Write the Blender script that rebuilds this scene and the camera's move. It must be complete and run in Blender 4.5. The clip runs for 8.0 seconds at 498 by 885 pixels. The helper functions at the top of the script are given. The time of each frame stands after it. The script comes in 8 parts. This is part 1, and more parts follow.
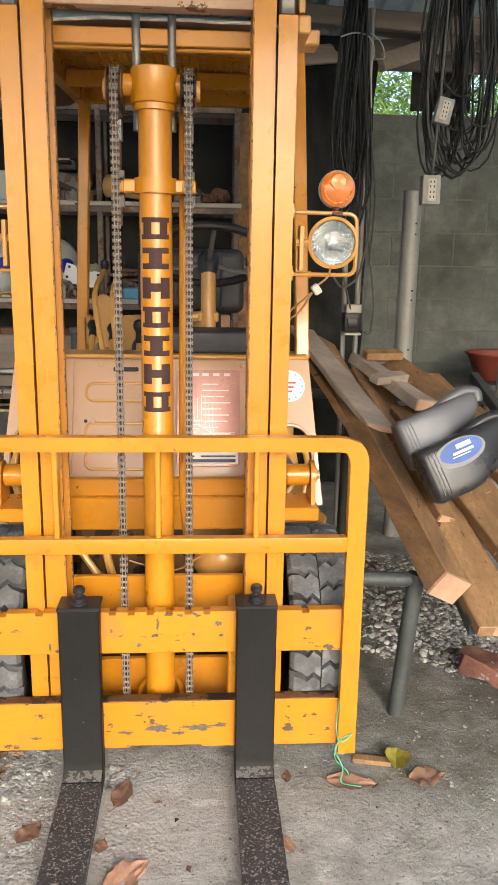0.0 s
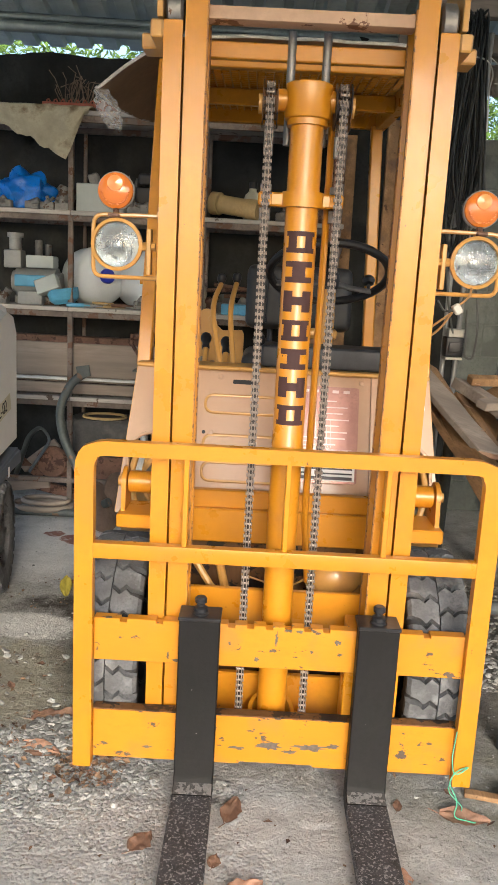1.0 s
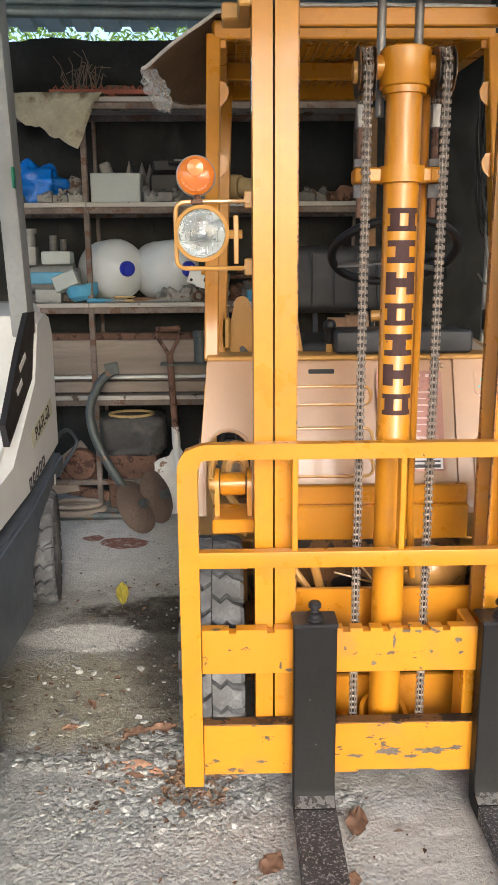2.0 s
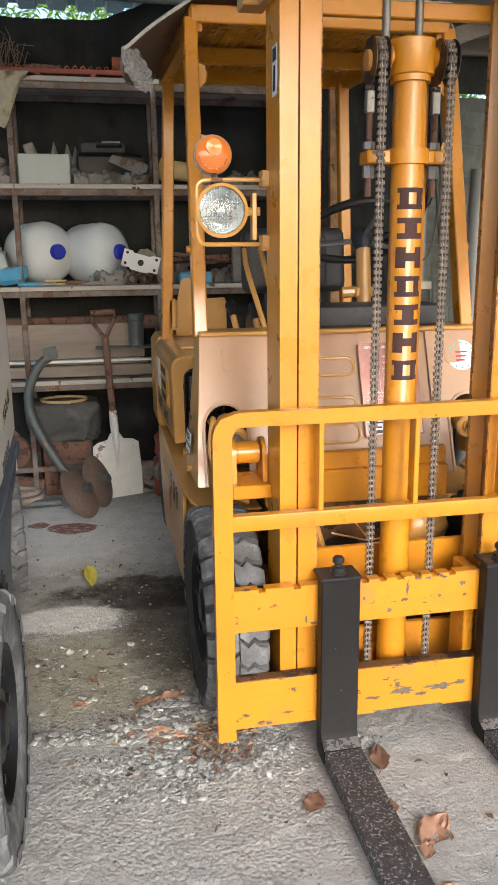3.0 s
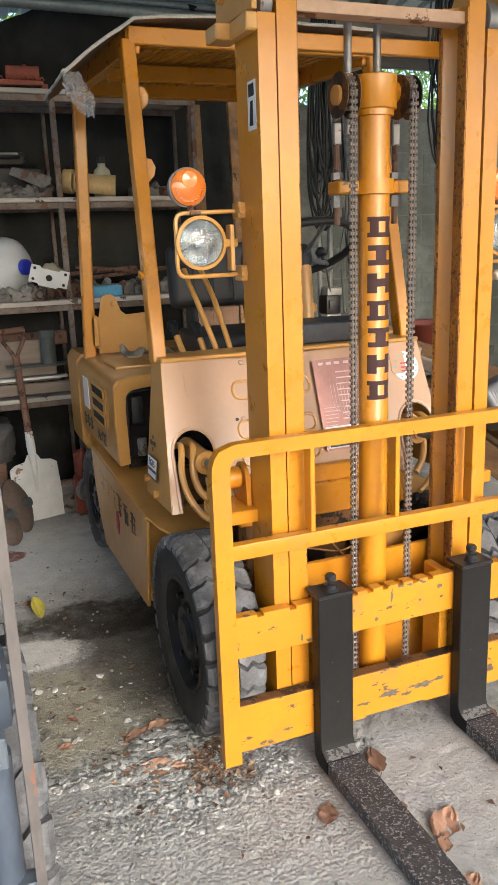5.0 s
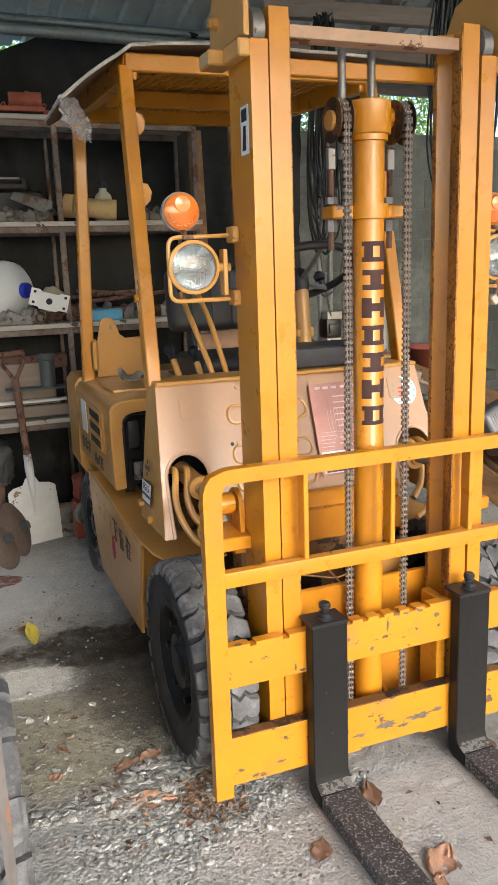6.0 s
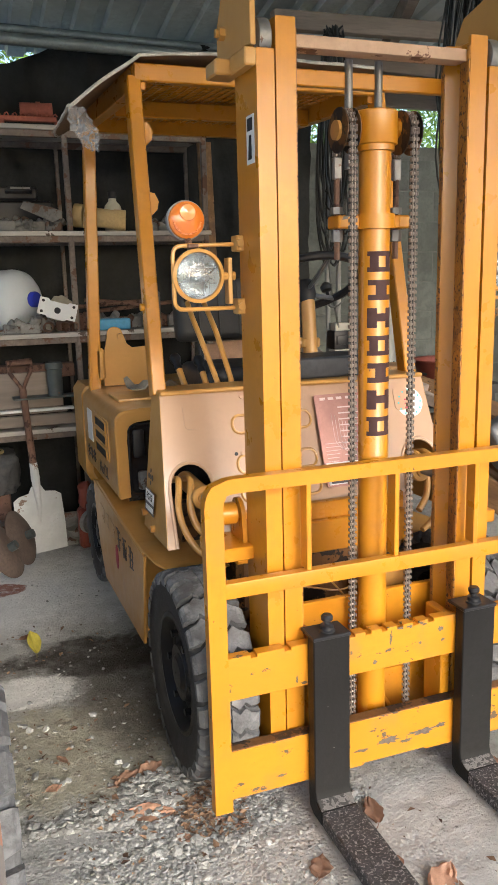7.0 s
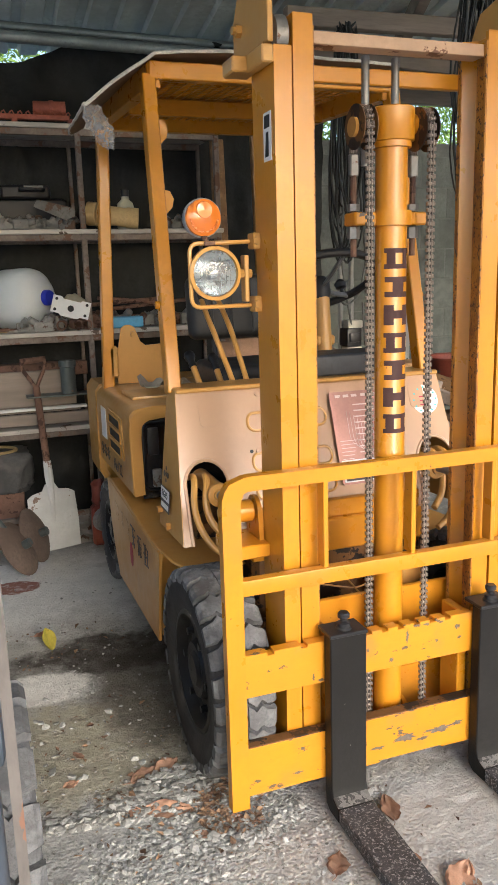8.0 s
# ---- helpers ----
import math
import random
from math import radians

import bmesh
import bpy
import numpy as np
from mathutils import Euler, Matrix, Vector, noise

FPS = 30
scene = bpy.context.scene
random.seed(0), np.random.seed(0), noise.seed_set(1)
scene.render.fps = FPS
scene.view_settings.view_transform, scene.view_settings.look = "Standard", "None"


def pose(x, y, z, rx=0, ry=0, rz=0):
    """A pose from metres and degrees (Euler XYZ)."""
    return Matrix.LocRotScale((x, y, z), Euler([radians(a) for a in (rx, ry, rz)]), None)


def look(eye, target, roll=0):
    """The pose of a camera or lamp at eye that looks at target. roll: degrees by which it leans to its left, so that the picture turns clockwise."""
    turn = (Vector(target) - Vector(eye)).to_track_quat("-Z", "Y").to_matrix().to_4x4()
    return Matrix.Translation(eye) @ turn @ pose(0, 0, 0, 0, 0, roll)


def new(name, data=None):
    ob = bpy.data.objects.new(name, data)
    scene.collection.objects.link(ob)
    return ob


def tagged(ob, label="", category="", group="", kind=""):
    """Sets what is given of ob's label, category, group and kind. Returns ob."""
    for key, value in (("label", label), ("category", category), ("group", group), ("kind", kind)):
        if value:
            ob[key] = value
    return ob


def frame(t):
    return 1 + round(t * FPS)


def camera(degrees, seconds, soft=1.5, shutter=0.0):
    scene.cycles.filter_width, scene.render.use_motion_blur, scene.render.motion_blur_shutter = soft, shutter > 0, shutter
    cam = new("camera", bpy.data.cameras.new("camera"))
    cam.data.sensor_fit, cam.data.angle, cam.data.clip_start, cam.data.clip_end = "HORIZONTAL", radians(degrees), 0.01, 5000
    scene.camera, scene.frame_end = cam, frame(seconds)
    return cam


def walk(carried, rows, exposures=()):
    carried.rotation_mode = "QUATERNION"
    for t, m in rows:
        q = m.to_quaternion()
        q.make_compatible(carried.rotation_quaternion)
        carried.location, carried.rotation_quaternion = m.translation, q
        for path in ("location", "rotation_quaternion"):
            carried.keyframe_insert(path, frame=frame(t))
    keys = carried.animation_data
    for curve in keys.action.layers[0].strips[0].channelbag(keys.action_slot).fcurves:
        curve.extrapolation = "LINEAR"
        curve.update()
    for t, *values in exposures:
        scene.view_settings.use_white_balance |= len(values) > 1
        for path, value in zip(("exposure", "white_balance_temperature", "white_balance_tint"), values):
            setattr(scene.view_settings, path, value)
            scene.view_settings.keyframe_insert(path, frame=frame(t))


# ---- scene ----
cam = camera(35.4, 8.0, soft=1.15)
PATH = [
    (0, (0.113, -1.926, 1.403), (0.242, 0.019, 0.954), 0.9),
    (0.5, (0.041, -1.973, 1.4), (0.083, -0.016, 0.987), 1.0),
    (1, (-0.082, -1.911, 1.377), (-0.095, 0.048, 0.977), 3.0),
    (1.5, (-0.248, -1.774, 1.358), (-0.272, 0.182, 0.942), 2.1),
    (1.7, (-0.3, -1.763, 1.373), (-0.327, 0.191, 0.947), 0.4),
    (2.8, (-0.71, -1.906, 1.38), (-0.405, 0.016, 0.919), -0.1),
    (3, (-0.793, -1.853, 1.35), (-0.42, 0.055, 0.881), -0.6),
    (3.5, (-0.955, -1.758, 1.429), (-0.466, 0.112, 0.916), -2.8),
    (4, (-1.048, -1.764, 1.421), (-0.444, 0.077, 0.925), -2.5),
    (4.5, (-1.143, -1.776, 1.449), (-0.451, 0.031, 0.94), -2.7),
    (5, (-1.104, -1.763, 1.454), (-0.399, 0.042, 0.958), -2.1),
    (5.2, (-1.074, -1.749, 1.461), (-0.363, 0.056, 0.975), -2.1),
    (6.5, (-1.057, -1.752, 1.448), (-0.372, 0.08, 1.031), -1.7),
    (7, (-1.044, -1.746, 1.445), (-0.365, 0.091, 1.036), -1.5),
    (7.5, (-1.049, -1.743, 1.446), (-0.382, 0.097, 1.034), -1.7),
    (8, (-1.062, -1.74, 1.445), (-0.406, 0.104, 1.031), -1.7),
]
walk(cam, [(t, look(eye, target, roll)) for t, eye, target, roll in PATH], [(0.0, 1.29, 6150, 10), (3.0, 1.39, 5850, 10), (8.0, 1.42, 5950, 10)])

# ---- light ----
world = bpy.data.worlds.new("sky")
scene.world = world
world.use_nodes = True
wn = world.node_tree
wn.nodes.clear()
w_out = wn.nodes.new("ShaderNodeOutputWorld")
w_bg = wn.nodes.new("ShaderNodeBackground")
w_sky = wn.nodes.new("ShaderNodeTexSky")
w_sky.sky_type = "NISHITA"
w_sky.sun_disc = False
w_sky.sun_elevation, w_sky.sun_rotation = radians(24), radians(172)
w_sky.air_density, w_sky.dust_density = 1.0, 3.0
w_bg.inputs["Strength"].default_value = 0.15
wn.links.new(w_sky.outputs[0], w_bg.inputs["Color"])
wn.links.new(w_bg.outputs[0], w_out.inputs["Surface"])
sun = new("sun", bpy.data.lights.new("sun", "SUN"))
sun.data.energy, sun.data.angle, sun.data.color = 0.62, radians(16), (1.0, 0.975, 0.945)
sun.matrix_world = look((0.9, -6.0, 2.9), (0, 0.4, 0.4))

# ---- materials ----
def mat(name, color, rough=0.5, metal=0.0, var=0.15, scale=6.0, bump=0.15, bscale=70.0, spots=None, spot_at=0.62, spot_scale=14.0,
        coat=0.0, spec=0.5, rand=0.0, world_blotch=False, trans=0.0, ior=1.45, blotch=None, blotch_at=0.55, blotch_scale=2.0, stretch=(1, 1, 1), stretch_spots=False):
    """A node material: two scales of colour variation, fine relief, and chips or stains with a shape of their own."""
    m = bpy.data.materials.new(name)
    m.use_nodes = True
    nt = m.node_tree
    b = nt.nodes["Principled BSDF"]
    tc = nt.nodes.new("ShaderNodeTexCoord")
    mp = nt.nodes.new("ShaderNodeMapping")
    mp.inputs["Scale"].default_value = stretch
    nt.links.new(tc.outputs["Object"], mp.inputs["Vector"])
    co = mp.outputs["Vector"]
    raw = tc.outputs["Object"]
    info = None
    if rand:
        info = nt.nodes.new("ShaderNodeObjectInfo")
        add = nt.nodes.new("ShaderNodeVectorMath")
        add.operation = "MULTIPLY_ADD"
        cx = nt.nodes.new("ShaderNodeCombineXYZ")
        for k in range(3):
            nt.links.new(info.outputs["Random"], cx.inputs[k])
        nt.links.new(cx.outputs[0], add.inputs[0])
        add.inputs[1].default_value = (37, 17, 53)
        nt.links.new(co, add.inputs[2])
        co = add.outputs[0]
        raw = co

    def noise_of(s, detail=4.0, src=None, rough_=0.6):
        n = nt.nodes.new("ShaderNodeTexNoise")
        n.inputs["Scale"].default_value, n.inputs["Detail"].default_value, n.inputs["Roughness"].default_value = s, detail, rough_
        nt.links.new(src or co, n.inputs["Vector"])
        return n.outputs["Fac"]

    def mix(a, bcol, fac):
        x = nt.nodes.new("ShaderNodeMix")
        x.data_type = "RGBA"
        for sock, v in ((x.inputs[6], a), (x.inputs[7], bcol)):
            if isinstance(v, tuple):
                sock.default_value = (*v, 1)
            else:
                nt.links.new(v, sock)
        nt.links.new(fac, x.inputs[0])
        return x.outputs[2]

    def ramp(fac, lo, hi):
        r = nt.nodes.new("ShaderNodeMapRange")
        r.inputs["From Min"].default_value, r.inputs["From Max"].default_value = lo, hi
        nt.links.new(fac, r.inputs["Value"])
        return r.outputs["Result"]

    dark = tuple(c * (1 - var) for c in color)
    light = tuple(min(1.0, c * (1 + var)) for c in color)
    c = mix(dark, light, ramp(noise_of(scale), 0.3, 0.7))
    c = mix(c, tuple(v * (1 - 0.6 * var) for v in color), ramp(noise_of(scale * 11, 3), 0.45, 0.75))
    if blotch:
        src = raw
        if world_blotch:
            src = nt.nodes.new("ShaderNodeNewGeometry").outputs["Position"]
        c = mix(c, blotch, ramp(noise_of(blotch_scale, 5, src), blotch_at, blotch_at + 0.12))
        if world_blotch:
            c = mix(c, tuple(0.62 * v for v in color), ramp(noise_of(blotch_scale * 0.7, 6, src, 0.7), 0.52, 0.70))
    if info:
        hs = nt.nodes.new("ShaderNodeHueSaturation")
        val = nt.nodes.new("ShaderNodeMapRange")
        val.inputs["To Min"].default_value, val.inputs["To Max"].default_value = 1 - rand, 1 + rand
        nt.links.new(info.outputs["Random"], val.inputs["Value"])
        nt.links.new(val.outputs[0], hs.inputs["Value"])
        nt.links.new(c, hs.inputs["Color"])
        c = hs.outputs[0]
    rough_src = ramp(noise_of(scale * 3), 0.2, 0.8)
    rr = nt.nodes.new("ShaderNodeMapRange")
    rr.inputs["To Min"].default_value, rr.inputs["To Max"].default_value = max(0.02, rough - 0.08), min(1, rough + 0.1)
    nt.links.new(rough_src, rr.inputs["Value"])
    rsock = rr.outputs[0]
    if spots:
        chip = ramp(noise_of(spot_scale, 6, co if stretch_spots else raw, 0.65), spot_at, spot_at + 0.015)
        c = mix(c, spots, chip)
    nt.links.new(c, b.inputs["Base Color"])
    nt.links.new(rsock, b.inputs["Roughness"])
    b.inputs["Metallic"].default_value = metal
    b.inputs["Specular IOR Level"].default_value = spec
    b.inputs["Coat Weight"].default_value = coat
    b.inputs["Coat Roughness"].default_value = 0.12
    b.inputs["Transmission Weight"].default_value = trans
    b.inputs["IOR"].default_value = ior
    if bump:
        bp = nt.nodes.new("ShaderNodeBump")
        bp.inputs["Strength"].default_value, bp.inputs["Distance"].default_value = bump, 0.004
        nt.links.new(noise_of(bscale, 5), bp.inputs["Height"])
        nt.links.new(bp.outputs[0], b.inputs["Normal"])
    return m


YELLOW = mat("mast_yellow_paint", (0.560, 0.231, 0.011), 0.30, var=0.10, scale=4, bump=0.06, spots=(0.12, 0.06, 0.03), spot_at=0.70, spot_scale=30, coat=0.25, blotch=(0.52, 0.215, 0.02), blotch_at=0.52, blotch_scale=5)
CHIPPED = mat("chipped_yellow_paint", (0.560, 0.231, 0.011), 0.38, var=0.08, bump=0.08, spots=(0.10, 0.075, 0.06), spot_at=0.605, spot_scale=24, coat=0.1, stretch=(0.55, 1, 1.1), stretch_spots=True, blotch=(0.50, 0.21, 0.03), blotch_at=0.54, blotch_scale=7)
GOLD = mat("body_ochre_paint", (0.54, 0.285, 0.07), 0.34, var=0.06, bump=0.04, spots=(0.12, 0.07, 0.03), spot_at=0.775, spot_scale=22, coat=0.35, blotch=(0.44, 0.22, 0.06), blotch_at=0.58, blotch_scale=4)
# paler than the body ochre: the sky's reflection is put into the colour
COWL = mat("cowl_sheen_paint", (0.46, 0.29, 0.175), 0.36, var=0.05, bump=0.04, spots=(0.2, 0.12, 0.05), spot_at=0.75, spot_scale=22, coat=0.25)
SCRAPE = mat("scraped_bare_patch", (0.13, 0.105, 0.085), 0.6, 0.1, var=0.4, scale=60, bump=0.4)
GREASE = mat("greasy_rusty_steel", (0.16, 0.075, 0.025), 0.55, var=0.4, bump=0.3, spots=(0.02, 0.013, 0.01), spot_at=0.52, spot_scale=9, stretch=(1, 1, 0.25))
WORNEDGE = mat("worn_rusty_yellow_edge", (0.46, 0.20, 0.03), 0.55, var=0.3, bump=0.4, spots=(0.10, 0.05, 0.025), spot_at=0.56, spot_scale=120, stretch=(1, 1, 0.7), stretch_spots=True, blotch=(0.27, 0.115, 0.03), blotch_at=0.5, blotch_scale=9)
PINKWORN = mat("worn_undercoat_bar", (0.50, 0.33, 0.22), 0.5, var=0.15, spots=(0.16, 0.07, 0.04), spot_at=0.6, spot_scale=12)
FORKBLACK = mat("black_fork_paint", (0.009, 0.0088, 0.009), 0.5, var=0.25, bump=0.2, spec=0.3, spots=(0.2, 0.2, 0.19), spot_at=0.73, spot_scale=45)
BLADE = mat("worn_fork_blade", (0.046, 0.048, 0.052), 0.5, var=0.5, scale=40, bump=0.9, bscale=160, spots=(0.27, 0.27, 0.27), spot_at=0.56, spot_scale=130)
SCUFF = mat("scuffed_bare_steel", (0.20, 0.19, 0.18), 0.6, 0.2, var=0.45, scale=60, bump=0.6, bscale=140, spots=(0.05, 0.047, 0.045), spot_at=0.5, spot_scale=60)
CHAIN = mat("oily_chain_steel", (0.31, 0.255, 0.215), 0.42, 0.4, var=0.3, bump=0.1)
CHAINPIN = mat("chain_plate_dark", (0.035, 0.03, 0.028), 0.45, 0.5, var=0.3)
RUST = mat("rusty_steel", (0.17, 0.095, 0.065), 0.8, 0.1, var=0.4, bump=0.4, spots=(0.07, 0.035, 0.025), spot_at=0.55, spot_scale=20)
STEEL = mat("worn_grey_steel", (0.24, 0.235, 0.23), 0.45, 0.7, var=0.25, bump=0.2, spots=(0.12, 0.07, 0.05), spot_at=0.64)
TYRE = mat("dusty_tyre_rubber", (0.036, 0.035, 0.035), 0.7, var=0.35, bump=0.4, blotch=(0.06, 0.058, 0.055), blotch_at=0.55, blotch_scale=9)
TREAD = mat("dusty_tyre_tread", (0.12, 0.122, 0.125), 0.75, var=0.4, scale=14, bump=0.9, bscale=70, blotch=(0.20, 0.203, 0.207), blotch_at=0.52, blotch_scale=18)
RIMBLACK = mat("oily_black_rim", (0.010, 0.010, 0.011), 0.38, var=0.4, bump=0.15, spec=0.35)
BLACK = mat("black_plastic", (0.018, 0.018, 0.02), 0.42, var=0.25, bump=0.08)
GLOSSBLACK = mat("glossy_black_paint", (0.014, 0.014, 0.016), 0.16, var=0.3, bump=0.05, coat=0.5, blotch=(0.06, 0.05, 0.04), blotch_at=0.62, blotch_scale=9)
DASH = mat("dusty_dash_vinyl", (0.035, 0.037, 0.042), 0.5, var=0.3, bump=0.1)
SEATM = mat("grey_seat_vinyl", (0.028, 0.029, 0.031), 0.5, var=0.25, bump=0.15)
LETTER = mat("dark_brown_lettering", (0.055, 0.024, 0.022), 0.75, var=0.2, spots=(0.8, 0.38, 0.05), spot_at=0.74, spot_scale=60)
PLATE = mat("info_plate_metal", (0.36, 0.19, 0.155), 0.34, 0.7, var=0.25, scale=9, bump=0.05)
PLATEBAR = mat("plate_print", (0.62, 0.5, 0.46), 0.3, 0.4, var=0.1)
PLATEDARK = mat("plate_dark_print", (0.05, 0.04, 0.045), 0.4, var=0.1)
PAPER = mat("white_sticker", (0.78, 0.77, 0.74), 0.5, var=0.06, bump=0.03)
INK = mat("black_ink", (0.02, 0.02, 0.02), 0.6, var=0.1, bump=0)
REDINK = mat("red_ink", (0.4, 0.05, 0.08), 0.6, var=0.2, bump=0)
TEAL = mat("teal_ink", (0.1, 0.5, 0.5), 0.6, var=0.2, bump=0)
CHROME = mat("lamp_reflector", (0.60, 0.63, 0.65), 0.25, 1.0, var=0.05, bump=0)
LENS = mat("lamp_glass", (0.95, 0.97, 0.97), 0.05, var=0.02, bump=0.35, bscale=50, trans=0.95, stretch=(2.2, 1, 0.3))
AMBER = mat("amber_lens", (0.95, 0.27, 0.03), 0.10, var=0.05, bump=0.08, bscale=200, trans=0.3, coat=1.0)
AMBERD = mat("amber_lens_ribbed", (0.90, 0.22, 0.025), 0.25, var=0.3, scale=60, bump=0.5, bscale=220, trans=0.3)
AMBERL = mat("pale_amber_bulb", (1.0, 0.32, 0.09), 0.12, var=0.05, bump=0.05, coat=1.0)
COPPER = mat("brown_wire", (0.35, 0.2, 0.08), 0.5)
ZINC = mat("zinc_sheet", (0.66, 0.68, 0.66), 0.45, 0.35, var=0.2, scale=3, bump=0.1, blotch=(0.25, 0.24, 0.22), blotch_at=0.6)
ZINCDARK = mat("old_zinc_sheet", (0.52, 0.56, 0.53), 0.55, 0.3, var=0.25, scale=3, bump=0.1, blotch=(0.20, 0.21, 0.20), blotch_at=0.58)
PIPE = mat("galvanised_pipe", (0.30, 0.34, 0.33), 0.45, 0.6, var=0.25, bump=0.15, blotch=(0.15, 0.12, 0.10), blotch_at=0.6, blotch_scale=6)
PVC = mat("grey_pipe", (0.29, 0.295, 0.285), 0.5, 0.25, var=0.15, bump=0.1, blotch=(0.2, 0.19, 0.18), blotch_at=0.58, blotch_scale=5)
BLOCK = mat("concrete_block", (0.128, 0.142, 0.129), 0.92, var=0.22, scale=5, bump=0.8, bscale=60, rand=0.06, blotch=(0.18, 0.196, 0.18), blotch_at=0.52, blotch_scale=3.1, world_blotch=True)
# kept pale so the unseen added walls bounce light into the shed
RENDERED = mat("pale_bounce_render", (0.52, 0.52, 0.49), 0.9, var=0.15, scale=2, bump=0.4, blotch=(0.40, 0.39, 0.36), blotch_at=0.55, blotch_scale=1.5)
MORTAR = mat("mortar", (0.15, 0.16, 0.147), 0.95, var=0.25, bump=0.6)
NET = mat("black_shade_net", (0.013, 0.015, 0.014), 0.6, var=0.5, scale=5, bump=1.0, bscale=26, spec=0.35)
SHELFW = mat("weathered_shelf_board", (0.46, 0.43, 0.39), 0.8, var=0.3, bump=0.4, stretch=(0.15, 1, 1), bscale=40, spots=(0.11, 0.08, 0.06), spot_at=0.6, spot_scale=9)
OLDWOOD = mat("old_grey_wood", (0.30, 0.25, 0.205), 0.85, var=0.35, bump=0.5, stretch=(0.12, 1, 1), bscale=40, rand=0.2)
RUSTPOST = mat("rusty_rack_tube", (0.19, 0.155, 0.13), 0.7, 0.2, var=0.45, bump=0.4, spots=(0.15, 0.085, 0.055), spot_at=0.56, spot_scale=14)
WOOD = mat("sawn_timber", (0.30, 0.175, 0.082), 0.75, var=0.42, scale=16, bump=0.5, bscale=60, stretch=(1, 0.06, 1), rand=0.18, blotch=(0.17, 0.105, 0.065), blotch_at=0.54, blotch_scale=5, spots=(0.10, 0.055, 0.03), spot_at=0.63, spot_scale=26, stretch_spots=True)
WOODEND = mat("timber_end_grain", (0.46, 0.29, 0.19), 0.85, var=0.2, scale=25, bump=0.4, bscale=60)
BRICK = mat("broken_brick", (0.17, 0.075, 0.055), 0.95, var=0.4, scale=20, bump=1.0, spots=(0.25, 0.23, 0.21), spot_at=0.6)
JUG = mat("translucent_white_plastic", (0.62, 0.66, 0.68), 0.42, var=0.06, bump=0.05, spec=0.4)
BLUECAP = mat("blue_cap_plastic", (0.02, 0.035, 0.42), 0.35, var=0.1, bump=0.03)
BLUEBAG = mat("blue_plastic_sheet", (0.01, 0.16, 0.62), 0.3, var=0.25, scale=18, bump=0.4, bscale=40)
LIGHTBLUE = mat("pale_blue_plastic", (0.10, 0.35, 0.55), 0.45, var=0.2)
GREYBOX = mat("pale_grey_box", (0.42, 0.46, 0.44), 0.5, var=0.06, bump=0.03)
CAST = mat("dirty_cast_metal", (0.22, 0.215, 0.20), 0.6, 0.3, var=0.4, bump=0.5, spots=(0.10, 0.06, 0.04), spot_at=0.58, rand=0.35)
DARKBAG = mat("black_rubber_sheet", (0.060, 0.060, 0.058), 0.65, var=0.4, bump=0.7, bscale=18, blotch=(0.10, 0.095, 0.085), blotch_at=0.55, blotch_scale=7)
SACK = mat("dirty_woven_sack", (0.42, 0.38, 0.27), 0.85, var=0.3, bump=0.6, bscale=120, blotch=(0.16, 0.12, 0.07), blotch_at=0.52, blotch_scale=6)
REDRAIL = mat("rusty_red_steel", (0.28, 0.08, 0.05), 0.7, var=0.35, bump=0.4)
TAN = mat("tan_hose_plastic", (0.48, 0.35, 0.16), 0.6, var=0.2)
CREAM = mat("cream_bottle", (0.62, 0.60, 0.46), 0.5, var=0.15)
WHITESTEEL = mat("white_painted_plate", (0.72, 0.73, 0.72), 0.45, var=0.06, spots=(0.2, 0.12, 0.08), spot_at=0.72)
BLUEGREY = mat("blue_grey_steel_tube", (0.085, 0.10, 0.098), 0.5, 0.3, var=0.3, bump=0.2, spots=(0.16, 0.10, 0.07), spot_at=0.62)
SHOVELM = mat("worn_shovel_blade", (0.60, 0.61, 0.60), 0.5, 0.15, var=0.12, bump=0.2, spots=(0.24, 0.16, 0.12), spot_at=0.595, spot_scale=7)
TWIG = mat("dry_twigs", (0.16, 0.12, 0.09), 0.9, var=0.4)
DRYLEAF = mat("dry_brown_leaf", (0.32, 0.185, 0.12), 0.75, var=0.3, scale=25, bump=0.3, rand=0.35)
YELLEAF = mat("yellow_leaf", (0.36, 0.31, 0.05), 0.6, var=0.3, scale=25, bump=0.2)
GREENLEAF = mat("green_foliage", (0.17, 0.30, 0.05), 0.6, var=0.45, scale=3, bump=0)
STRINGM = mat("green_string", (0.10, 0.42, 0.26), 0.7, var=0.1, bump=0)
CABLE = mat("black_cable", (0.022, 0.025, 0.024), 0.5, var=0.4, bump=0.05, scale=12)
CABLEG = mat("grey_cable", (0.10, 0.105, 0.10), 0.6, var=0.25, bump=0.05)
CLEAR = mat("crumpled_clear_plastic", (0.97, 0.98, 0.98), 0.07, var=0.02, bump=1.0, bscale=34, trans=0.45, ior=1.3, spec=1.0)
CLEAR.node_tree.nodes["Principled BSDF"].inputs["Alpha"].default_value = 0.48
GREYRAG = mat("frayed_grey_edge", (0.46, 0.44, 0.40), 0.8, var=0.35, scale=20, bump=0.6)
CARD = mat("brown_cover_sheet", (0.20, 0.13, 0.078), 0.75, var=0.2, bump=0.3)
WHITEPAINT = mat("white_truck_paint", (0.80, 0.805, 0.785), 0.35, var=0.05, bump=0.03, coat=0.3, spots=(0.3, 0.22, 0.15), spot_at=0.77)
NAVY = mat("blue_grey_truck_paint", (0.085, 0.105, 0.135), 0.5, var=0.2, bump=0.1, coat=0.2)
